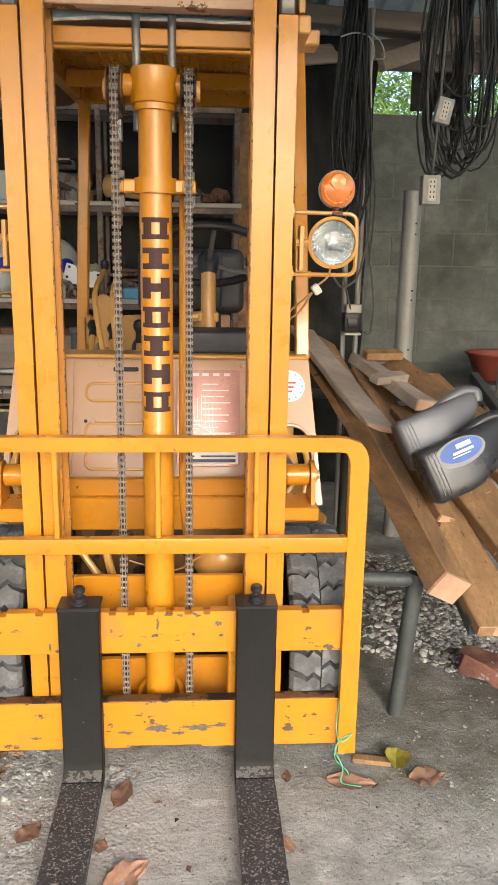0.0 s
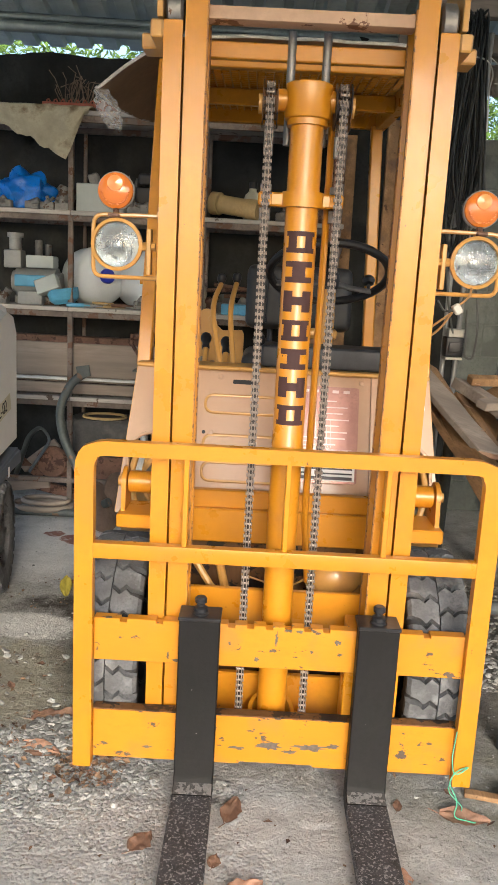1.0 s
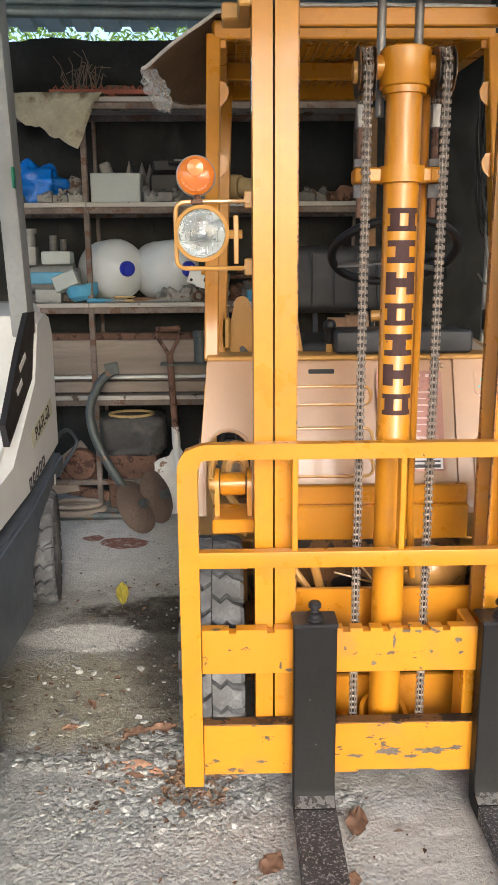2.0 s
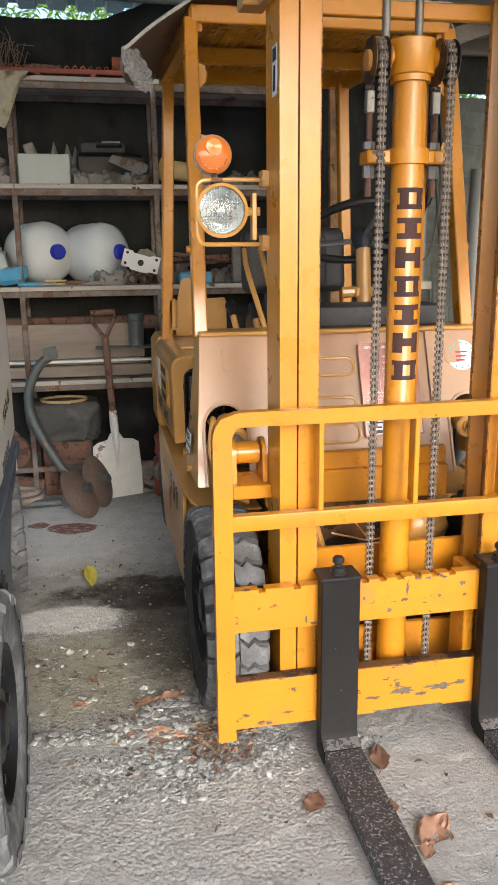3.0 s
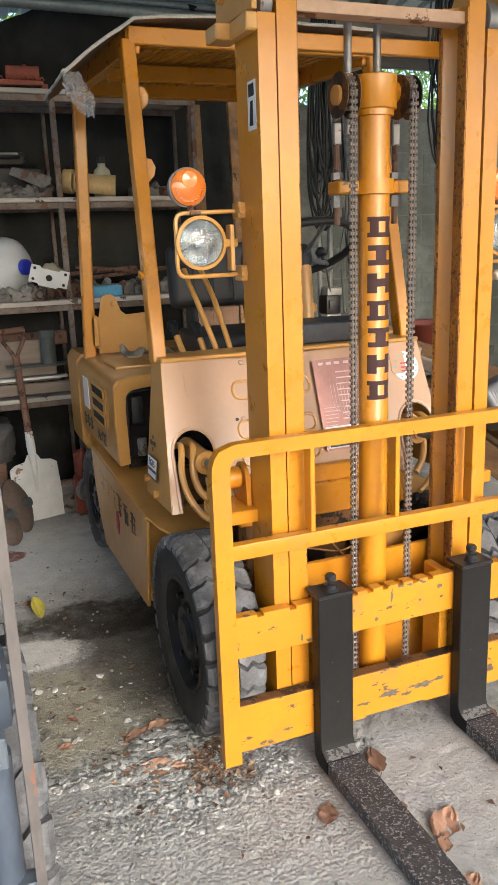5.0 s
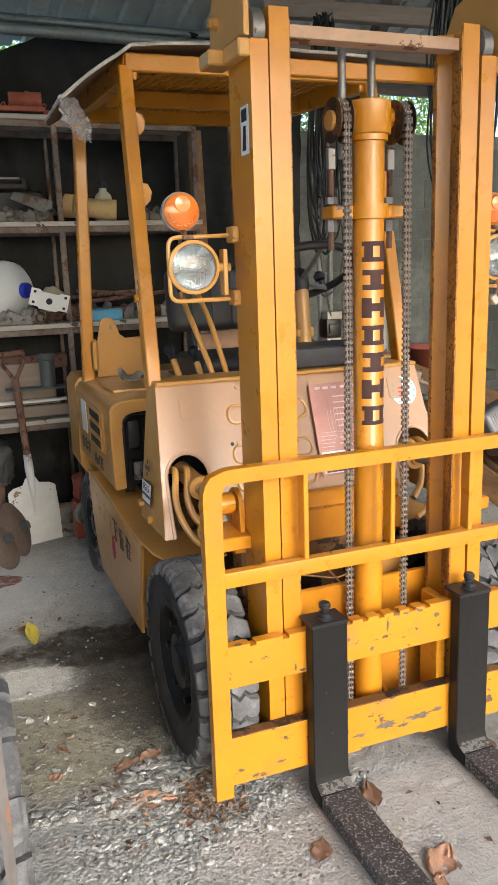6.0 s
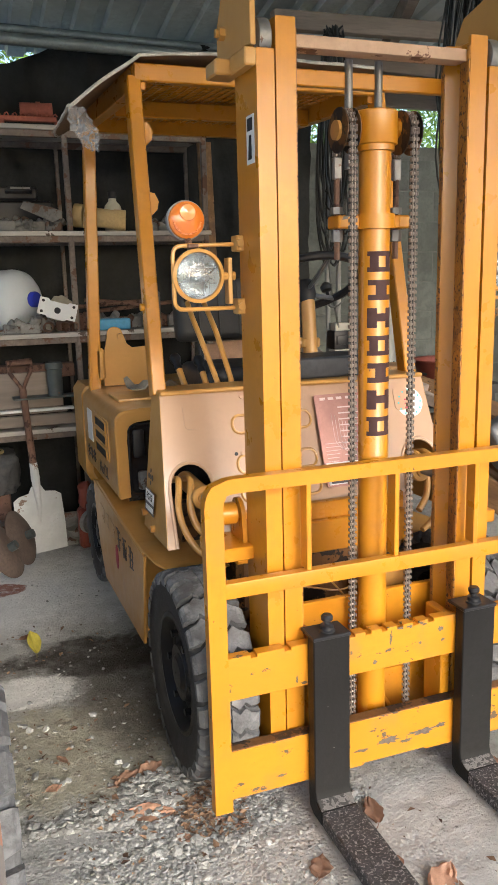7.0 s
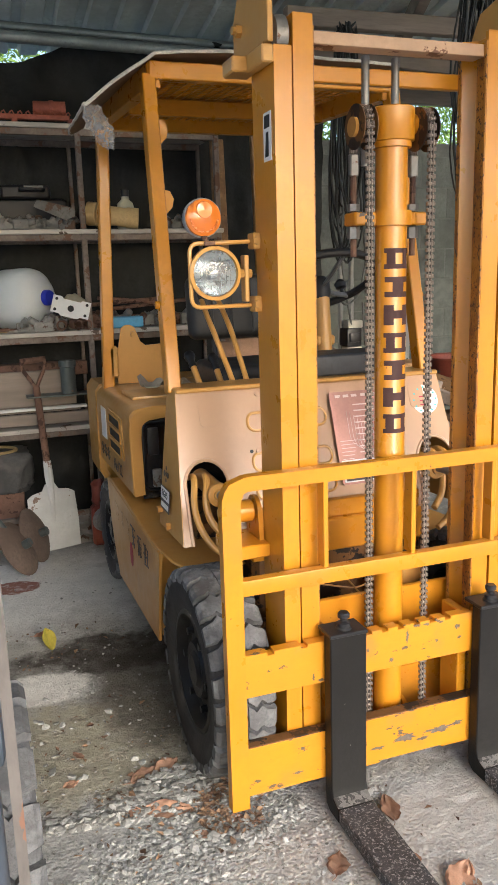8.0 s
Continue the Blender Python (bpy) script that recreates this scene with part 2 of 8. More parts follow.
T2STEEL = mat("scuffed_blue_steel", (0.15, 0.175, 0.205), 0.42, 0.35, var=0.35, bump=0.25, spots=(0.22, 0.15, 0.11), spot_at=0.60, spot_scale=16, stretch=(1, 1, 0.3), stretch_spots=True, blotch=(0.27, 0.29, 0.31), blotch_at=0.56, blotch_scale=8)
HOOPM = mat("rusty_scuffed_hoop", (0.15, 0.135, 0.125), 0.5, 0.25, var=0.35, bump=0.25, spots=(0.23, 0.12, 0.08), spot_at=0.55, spot_scale=14, stretch=(1, 1, 0.3), stretch_spots=True)
T2DARK = mat("scuffed_dark_blue_steel", (0.085, 0.105, 0.14), 0.45, 0.2, var=0.35, bump=0.2, spots=(0.25, 0.25, 0.25), spot_at=0.66, spot_scale=20, stretch=(1, 1, 0.3), stretch_spots=True)
T2GREY = mat("grey_mast_paint", (0.30, 0.315, 0.32), 0.5, var=0.12, bump=0.1)
BENCH = mat("dark_steel_pipe", (0.075, 0.085, 0.085), 0.6, 0.3, var=0.3, bump=0.2, spots=(0.13, 0.08, 0.06), spot_at=0.66)
SILVERJUG = mat("silver_grey_plastic", (0.135, 0.14, 0.15), 0.45, 0.2, var=0.06, bump=0.05)
DARKJUG = mat("dark_grey_plastic", (0.035, 0.037, 0.041), 0.28, 0.2, var=0.1, bump=0.05)
BLUELABEL = mat("blue_bottle_label", (0.015, 0.08, 0.34), 0.45, var=0.3, scale=14, bump=0)
REDBASIN = mat("red_plastic_basin", (0.24, 0.055, 0.035), 0.5, var=0.25)
WHITEPL = mat("white_outlet_plastic", (0.48, 0.46, 0.40), 0.5, var=0.1)

# ---- mesh tools ----
ORIGIN = {}


def thing(name, loc, label, category, group="", kind=""):
    ob = new(name)
    ob.empty_display_size = 0.1
    ob.location = loc
    ORIGIN[ob] = Vector(loc)
    return tagged(ob, label, category, group, kind)


def finish(bm, material, smooth):
    me = bpy.data.meshes.new("mesh")
    bmesh.ops.recalc_face_normals(bm, faces=bm.faces[:])
    bm.to_mesh(me)
    bm.free()
    for m in (material if isinstance(material, (list, tuple)) else (material,)):
        me.materials.append(m)
    if smooth:
        for p in me.polygons:
            p.use_smooth = True
        me.set_sharp_from_angle(angle=radians(smooth))
    return me


def part(name, bm, material, parent, label="", smooth=35):
    """Links a bmesh, built in world metres, as one mesh under a thing or a part."""
    bm.transform(Matrix.Translation(-ORIGIN[parent]))
    ob = new(name, finish(bm, material, smooth))
    ob.parent = parent
    ORIGIN[ob] = ORIGIN[parent]
    return tagged(ob, label)


def single(name, bm, material, label, category, group="", kind="", smooth=35, loc=None):
    """A thing that is one mesh, with its origin at loc."""
    loc = Vector(loc or (0, 0, 0))
    bm.transform(Matrix.Translation(-loc))
    ob = new(name, finish(bm, material, smooth))
    ob.location = loc
    ORIGIN[ob] = loc
    return tagged(ob, label, category, group, kind)


def piece(name, me, parent, m):
    """A piece that shares its mesh with its like, at the pose m in world metres."""
    ob = new(name, me)
    ob.parent = parent
    ob.matrix_basis = Matrix.Translation(-ORIGIN[parent]) @ m
    return ob


def B():
    return bmesh.new()


def merge(bm, other):
    me = bpy.data.meshes.new("tmp")
    other.to_mesh(me)
    other.free()
    bm.from_mesh(me)
    bpy.data.meshes.remove(me)
    return bm


def box(bm, x0, x1, y0, y1, z0, z1, bevel=0.0, m=None, seg=1):
    b = bmesh.new()
    bmesh.ops.create_cube(b, size=1)
    b.transform(Matrix.Translation(((x0 + x1) / 2, (y0 + y1) / 2, (z0 + z1) / 2)) @ Matrix.Diagonal((abs(x1 - x0), abs(y1 - y0), abs(z1 - z0), 1)))
    if bevel:
        bmesh.ops.bevel(b, geom=b.edges[:], offset=bevel, segments=seg, affect="EDGES", profile=0.6)
    if m is not None:
        b.transform(m)
    return merge(bm, b)


def cyl(bm, p0, p1, r, r2=None, n=16, bevel=0.0, caps=True):
    p0, p1 = Vector(p0), Vector(p1)
    b = bmesh.new()
    d = p1 - p0
    bmesh.ops.create_cone(b, cap_ends=caps, segments=n, radius1=r, radius2=r if r2 is None else r2, depth=d.length)
    if bevel:
        rims = [e for e in b.edges if abs(e.verts[0].co.z - e.verts[1].co.z) < 1e-6]
        bmesh.ops.bevel(b, geom=rims, offset=bevel, segments=2, affect="EDGES")
    b.transform(Matrix.Translation((p0 + p1) / 2) @ d.to_track_quat("Z", "Y").to_matrix().to_4x4())
    return merge(bm, b)


def rounded(points, radius, steps=4):
    """A path with its inner corners rounded."""
    pts = [Vector(p) for p in points]
    out = [pts[0]]
    for a, b, c in zip(pts, pts[1:], pts[2:]):
        r = min(radius, (a - b).length * 0.48, (c - b).length * 0.48)
        u, v = b + (a - b).normalized() * r, b + (c - b).normalized() * r
        for k in range(steps + 1):
            t = k / steps
            out.append(u * (1 - t) ** 2 + b * 2 * t * (1 - t) + v * t * t)
    return out + [pts[-1]]


def tube(bm, points, r, n=8, closed=False, flat=1.0, radii=None):
    """A round bar along a path; flat squeezes it."""
    pts = [Vector(p) for p in points]
    count = len(pts)
    rings, side = [], None
    for i, p in enumerate(pts):
        a = pts[(i - 1) % count] if closed or i else p
        c = pts[(i + 1) % count] if closed or i < count - 1 else p
        d = (c - a).normalized()
        if side is None:
            side = d.orthogonal().normalized()
        side = (side - d * side.dot(d)).normalized()
        up = d.cross(side)
        rr = radii[i] if radii else r
        rings.append([bm.verts.new(p + (side * math.cos(w) + up * math.sin(w) * flat) * rr) for w in (2 * math.pi * k / n for k in range(n))])
    for i in range(count if closed else count - 1):
        a, b = rings[i], rings[(i + 1) % count]
        for k in range(n):
            bm.faces.new((a[k], a[(k + 1) % n], b[(k + 1) % n], b[k]))
    if not closed:
        bm.faces.new(rings[0][::-1])
        bm.faces.new(rings[-1])
    return bm


def slab(bm, outline, thick, m, holes=(), bevel=0.0):
    """A flat plate from a 2D outline with holes, thick along its own z, laid by m."""
    b = bmesh.new()
    edges = []
    for loop in (outline, *holes):
        vs = [b.verts.new((p[0], p[1], 0)) for p in loop]
        edges += [b.edges.new((vs[i], vs[(i + 1) % len(vs)])) for i in range(len(vs))]
    bmesh.ops.triangle_fill(b, edges=edges, use_beauty=True, use_dissolve=False)
    got = bmesh.ops.extrude_face_region(b, geom=b.faces[:])
    for v in got["geom"]:
        if isinstance(v, bmesh.types.BMVert):
            v.co.z += thick
    bmesh.ops.recalc_face_normals(b, faces=b.faces[:])
    if bevel:
        rim = [e for e in b.edges if len(e.link_faces) == 2 and e.calc_face_angle(0) > 0.6 and abs(e.verts[0].co.z - e.verts[1].co.z) < 1e-6]
        bmesh.ops.bevel(b, geom=rim, offset=bevel, segments=1, affect="EDGES")
    b.transform(m)
    return merge(bm, b)


def arc(cx, cy, r, a0, a1, n, ry=None):
    return [(cx + r * math.cos(radians(a0 + (a1 - a0) * k / n)), cy + (ry or r) * math.sin(radians(a0 + (a1 - a0) * k / n))) for k in range(n + 1)]


def roundrect(x0, x1, y0, y1, r, n=4):
    return arc(x1 - r, y1 - r, r, 0, 90, n) + arc(x0 + r, y1 - r, r, 90, 180, n) + arc(x0 + r, y0 + r, r, 180, 270, n) + arc(x1 - r, y0 + r, r, 270, 360, n)


def lathe(bm, profile, m, n=24, caps=False):
    """Turns a profile of (radius, height) round the z axis of m."""
    rings = []
    for r, h in profile:
        rings.append([bm.verts.new(m @ Vector((r * math.cos(2 * math.pi * k / n), r * math.sin(2 * math.pi * k / n), h))) for k in range(n)])
    for a, b in zip(rings, rings[1:]):
        for k in range(n):
            bm.faces.new((a[k], a[(k + 1) % n], b[(k + 1) % n], b[k]))
    if caps:
        bm.faces.new(rings[0][::-1])
        bm.faces.new(rings[-1])
    return bm


def basis(origin, xdir, ydir):
    """A pose whose x and y axes run along the given ways."""
    x = Vector(xdir).normalized()
    y = Vector(ydir)
    y = (y - x * y.dot(x)).normalized()
    z = x.cross(y)
    return Matrix.Translation(origin) @ Matrix((x, y, z)).transposed().to_4x4()


FRONT = basis((0, 0, 0), (1, 0, 0), (0, 0, 1))  # local x, y become world x, z; its normal faces -y


def front(x, y, z):
    return Matrix.Translation((x, y, z)) @ FRONT


def rumple(bm, amount, scale, seed=0.0):
    for v in bm.verts:
        v.co += Vector([noise.noise(v.co * scale + Vector((seed + 11 * k, 3 * k, 7))) for k in range(3)]) * amount
    return bm


def lump(bm, centre, size, seed, rough=0.25, sub=2):
    """An uneven rounded body."""
    b = bmesh.new()
    bmesh.ops.create_icosphere(b, subdivisions=sub, radius=1)
    for v in b.verts:
        v.co *= 1 + rough * noise.noise(v.co * 1.7 + Vector((seed, seed * 2.3, 1)))
    b.transform(Matrix.Translation(centre) @ Matrix.Diagonal((*size, 1)))
    return merge(bm, b)


def writing(text, size, m, material, parent, name="lettering", width=1.0):
    """Raised writing in the built-in font, as a mesh."""
    cu = bpy.data.curves.new("writing", "FONT")
    cu.body, cu.size, cu.extrude = text, size, 0.0006
    cu.align_x, cu.align_y = "CENTER", "CENTER"
    cu.space_character = 1.0
    tmp = new("writing", cu)
    dg = bpy.context.evaluated_depsgraph_get()
    me = bpy.data.meshes.new_from_object(tmp.evaluated_get(dg))
    bpy.data.objects.remove(tmp)
    b = bmesh.new()
    b.from_mesh(me)
    b.transform(m @ Matrix.Diagonal((width, 1, 1, 1)))
    return part(name, b, material, parent, smooth=0)

# ---- the shed ----
BACK = 3.0     # the block wall behind the rack


def ground_height(x, y):
    near = max(0.0, 1 - max(abs(x), abs(y - 0.5)) / 4.0)
    h = 0.006 * noise.noise(Vector((x * 1.3, y * 1.3, 0))) + 0.004 * noise.noise(Vector((x * 6, y * 6, 4))) + 0.0045 * noise.noise(Vector((x * 21, y * 21, 9))) + 0.0035 * noise.noise(Vector((x * 44, y * 44, 2))) * max(0.15, min(1, 1 - 1.2 * (x + 0.1)))
    return near * h


def ground():
    xs = [-150, -40, -12, -6, -4] + [-3 + 0.05 * k for k in range(31)] + [-1.49 + 0.014 * k for k in range(206)] + [1.42 + 0.05 * k for k in range(32)] + [4, 6, 12, 40, 150]
    ys = [-150, -40, -12, -6, -4, -3, -2, -1.6, -1.3] + [-1.0 + 0.014 * k for k in range(150)] + [1.14 + 0.05 * k for k in range(46)] + [4, 6, 12, 40, 150]
    verts = [(x, y, ground_height(x, y)) for y in ys for x in xs]
    n = len(xs)
    faces = [(j * n + i, j * n + i + 1, (j + 1) * n + i + 1, (j + 1) * n + i) for j in range(len(ys) - 1) for i in range(n - 1)]
    me = bpy.data.meshes.new("ground")
    me.from_pydata(verts, [], faces)
    me.polygons.foreach_set("use_smooth", [True] * len(faces))
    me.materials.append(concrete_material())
    return tagged(new("ground", me), "stained grey concrete yard with loose gravel", "ground", kind="structure")


def concrete_material():
    m = bpy.data.materials.new("stained_shaded_concrete")
    m.use_nodes = True
    nt = m.node_tree
    b = nt.nodes["Principled BSDF"]
    tc = nt.nodes.new("ShaderNodeTexCoord")

    def nz(scale, detail=6, rough=0.6, w=0):
        mp = nt.nodes.new("ShaderNodeMapping")
        mp.inputs["Location"].default_value = (w, w * 1.7, 0)
        nt.links.new(tc.outputs["Object"], mp.inputs["Vector"])
        n = nt.nodes.new("ShaderNodeTexNoise")
        n.inputs["Scale"].default_value, n.inputs["Detail"].default_value, n.inputs["Roughness"].default_value = scale, detail, rough
        nt.links.new(mp.outputs[0], n.inputs["Vector"])
        return n.outputs["Fac"]

    def rng(f, lo, hi, a=0.0, c=1.0):
        r = nt.nodes.new("ShaderNodeMapRange")
        r.inputs["From Min"].default_value, r.inputs["From Max"].default_value = lo, hi
        r.inputs["To Min"].default_value, r.inputs["To Max"].default_value = a, c
        nt.links.new(f, r.inputs["Value"])
        return r.outputs[0]

    def mul(a, c):
        x = nt.nodes.new("ShaderNodeMath")
        x.operation = "MULTIPLY"
        nt.links.new(a, x.inputs[0])
        nt.links.new(c, x.inputs[1])
        return x.outputs[0]

    def mix(a, c, f):
        x = nt.nodes.new("ShaderNodeMix")
        x.data_type = "RGBA"
        for s, v in ((x.inputs[6], a), (x.inputs[7], c)):
            if isinstance(v, tuple):
                s.default_value = (*v, 1)
            else:
                nt.links.new(v, s)
        nt.links.new(f, x.inputs[0])
        return x.outputs[2]

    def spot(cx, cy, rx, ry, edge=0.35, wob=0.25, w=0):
        """An uneven patch: real stains, and light and shadow painted into the floor."""
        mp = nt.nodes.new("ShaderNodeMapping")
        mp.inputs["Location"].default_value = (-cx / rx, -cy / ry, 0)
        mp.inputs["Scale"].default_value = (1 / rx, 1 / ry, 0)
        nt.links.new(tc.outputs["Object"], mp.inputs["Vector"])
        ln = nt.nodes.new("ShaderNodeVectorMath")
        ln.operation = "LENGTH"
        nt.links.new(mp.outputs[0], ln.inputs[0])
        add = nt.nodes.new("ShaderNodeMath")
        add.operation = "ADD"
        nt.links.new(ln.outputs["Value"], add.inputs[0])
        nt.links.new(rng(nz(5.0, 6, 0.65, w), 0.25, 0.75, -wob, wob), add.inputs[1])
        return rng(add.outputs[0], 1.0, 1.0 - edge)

    c = mix((0.38, 0.38, 0.355), (0.51, 0.51, 0.485), rng(nz(1.6), 0.35, 0.65))
    c = mix(c, (0.27, 0.265, 0.245), rng(nz(9, 6, 0.7, 3), 0.5, 0.74))
    c = mix(c, (0.64, 0.64, 0.62), rng(nz(6.5, 7, 0.75, 8), 0.53, 0.66))
    c = mix(c, (0.17, 0.16, 0.145), rng(nz(75, 3, 0.6, 5), 0.60, 0.72))
    c = mix(c, (0.12, 0.11, 0.09), rng(nz(26, 8, 0.75, 31), 0.62, 0.70, 0, 0.8))
    c = mix(c, (0.48, 0.47, 0.43), rng(nz(130, 3, 0.7, 9), 0.60, 0.70))
    c = mix(c, (0.20, 0.185, 0.13), rng(nz(2.3, 6, 0.7, 12), 0.52, 0.68, 0, 0.45))
    c = mix(c, (0.50, 0.495, 0.47), mul(spot(-0.50, -0.22, 0.72, 0.46, 0.35, 0.3, 51), rng(nz(17, 6, 0.7, 6), 0.3, 0.62, 0.35, 0.9)))
    # floor between the trucks painted paler to stand in for missing light
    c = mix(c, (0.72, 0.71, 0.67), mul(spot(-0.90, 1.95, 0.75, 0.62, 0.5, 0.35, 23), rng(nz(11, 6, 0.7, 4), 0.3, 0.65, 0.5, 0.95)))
    c = mix(c, (0.40, 0.375, 0.285), mul(spot(-0.87, 0.52, 0.60, 0.33, 0.25, 0.35, 2), rng(nz(14, 5), 0.3, 0.6, 0.65, 0.98)))
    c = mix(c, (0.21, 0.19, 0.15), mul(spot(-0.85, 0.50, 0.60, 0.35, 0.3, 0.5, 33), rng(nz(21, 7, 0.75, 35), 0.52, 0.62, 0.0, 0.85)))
    # wet mud beside the wheel, with the forklift's cast shadow painted in
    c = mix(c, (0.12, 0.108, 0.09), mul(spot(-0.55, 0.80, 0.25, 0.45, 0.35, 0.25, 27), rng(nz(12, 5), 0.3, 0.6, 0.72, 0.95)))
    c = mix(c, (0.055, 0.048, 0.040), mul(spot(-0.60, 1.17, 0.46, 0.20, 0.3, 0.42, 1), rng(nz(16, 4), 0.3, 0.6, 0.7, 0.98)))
    # sunlit strip between the shadows, painted as a paler floor colour
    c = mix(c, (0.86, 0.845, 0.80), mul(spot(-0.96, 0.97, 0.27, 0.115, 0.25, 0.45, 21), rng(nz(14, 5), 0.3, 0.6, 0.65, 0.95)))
    c = mix(c, (0.25, 0.10, 0.07), mul(spot(-0.97, 2.02, 0.13, 0.075, 0.15, 0.6, 6), rng(nz(26, 4), 0.35, 0.5, 0.5, 0.95)))
    c = mix(c, (0.25, 0.11, 0.08), mul(spot(-1.13, 2.10, 0.06, 0.05, 0.15, 0.6, 41), rng(nz(26, 4), 0.35, 0.5, 0.5, 0.95)))
    c = mix(c, (0.225, 0.215, 0.165), mul(spot(0.80, 0.15, 0.55, 0.50, 0.6, 0.5, 17), rng(nz(9, 6, 0.7, 19), 0.35, 0.6, 0.35, 0.9)))
    # dirty ground under the timber stand, with the stand's shade painted in
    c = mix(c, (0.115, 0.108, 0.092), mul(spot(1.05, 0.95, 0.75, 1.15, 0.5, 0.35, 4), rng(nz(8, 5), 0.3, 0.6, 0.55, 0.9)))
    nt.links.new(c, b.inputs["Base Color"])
    b.inputs["Roughness"].default_value = 0.9
    b.inputs["Specular IOR Level"].default_value = 0.3
    bp = nt.nodes.new("ShaderNodeBump")
    bp.inputs["Strength"].default_value, bp.inputs["Distance"].default_value = 0.9, 0.017
    nt.links.new(nz(38, 8, 0.72, 2), bp.inputs["Height"])
    # worn exposed aggregate
    vo = nt.nodes.new("ShaderNodeTexVoronoi")
    vo.feature, vo.inputs["Scale"].default_value = "F1", 85
    nt.links.new(tc.outputs["Object"], vo.inputs["Vector"])
    b2 = nt.nodes.new("ShaderNodeBump")
    b2.inputs["Distance"].default_value, b2.invert = 0.007, True
    rough_zone = spot(-0.62, -0.12, 0.75, 0.55, 0.4, 0.5, 14)
    nt.links.new(rng(rough_zone, 0, 1, 0.10, 0.7), b2.inputs["Strength"])
    nt.links.new(vo.outputs["Distance"], b2.inputs["Height"])
    nt.links.new(bp.outputs[0], b2.inputs["Normal"])
    nt.links.new(b2.outputs[0], b.inputs["Normal"])
    return m


ground()


def block_wall(name, label, p0, along, length, height, thick=0.14, hide=None):
    """A mortar core with real blocks proud of it; hide(s, z) drops blocks behind other cladding."""
    a = Vector(along).normalized()
    out = Vector((a.y, -a.x, 0))
    core = B()
    box(core, 0, length, 0, thick - 0.006, 0, height)
    pose_ = Matrix.Translation(p0) @ Matrix((a, -out, Vector((0, 0, 1)))).transposed().to_4x4()
    core.transform(pose_)
    w = thing(name, p0, label, "wall", kind="structure")
    part("mortar_core", core, MORTAR, w, smooth=0)
    meshes = {}
    rows = int(round(height / 0.2))
    for r in range(rows):
        s = -0.2 if r % 2 else 0.0
        while s < length - 0.02:
            a0, a1 = max(0, s), min(length, s + 0.4)
            if a1 - a0 > 0.03 and (hide is None or not hide((a0 + a1) / 2, r * 0.2 + 0.1)):
                key = round(a1 - a0, 3)
                if key not in meshes:
                    b = B()
                    box(b, 0.004, key - 0.004, -0.0025, 0.03, 0.004, 0.196, 0.0025)
                    meshes[key] = finish(b, BLOCK, 0)
                piece("block", meshes[key], w, pose_ @ pose(a0, random.uniform(-0.001, 0.001), r * 0.2))
            s += 0.4
    return w


def corrugated(name, label, x0, x1, y0, y1, za, zb, pitch, depth, material, thick=0.002):
    """A ribbed sheet whose ribs run along y, from height za at y0 to zb at y1."""
    bm = B()
    xs = []
    x = x0
    while x < x1:
        for dx, h in ((0, 0), (0.28, 0), (0.36, 1), (0.64, 1), (0.72, 0)):
            xs.append((x + dx * pitch, h * depth))
        x += pitch
    rows = []
    for y, z in ((y0, za), ((y0 + y1) / 2, (za + zb) / 2), (y1, zb)):
        rows.append([bm.verts.new((px, y, z + h)) for px, h in xs])
    for a, b in zip(rows, rows[1:]):
        for k in range(len(xs) - 1):
            bm.faces.new((a[k], a[k + 1], b[k + 1], b[k]))
    got = bmesh.ops.extrude_face_region(bm, geom=bm.faces[:])
    for v in got["geom"]:
        if isinstance(v, bmesh.types.BMVert):
            v.co.z += thick
    return single(name, bm, material, label, "ceiling", kind="structure", smooth=0)


# only the rear is seen; the forward run is added to shade upper parts
corrugated("ceiling", "old ribbed zinc roof sheets sloping to the back, extended forward unseen", -3.3, 0.75, -2.8, 3.12, 3.755, 2.70, 0.16, 0.028, ZINCDARK)
corrugated("ceiling_sheet", "paler ribbed zinc roof sheets, extended forward unseen", 0.72, 3.3, -2.8, 3.35, 3.792, 2.74, 0.16, 0.028, ZINC)

for nm, y, z, r in (("trim_purlin_pipe", 2.66, 2.70, 0.030), ("trim_purlin_pipe", 2.72, 2.765, 0.024), ("trim_purlin_pipe", 1.6, 2.935, 0.026)):
    b = B()
    cyl(b, (-3.3, y, z), (0.9 if y > 2 else 3.3, y, z - (0.06 if y > 2 else 0)), r, n=14)
    single(nm, b, PIPE, "galvanised pipe purlin under the roof", "purlin", kind="structure", loc=(0, y, z))

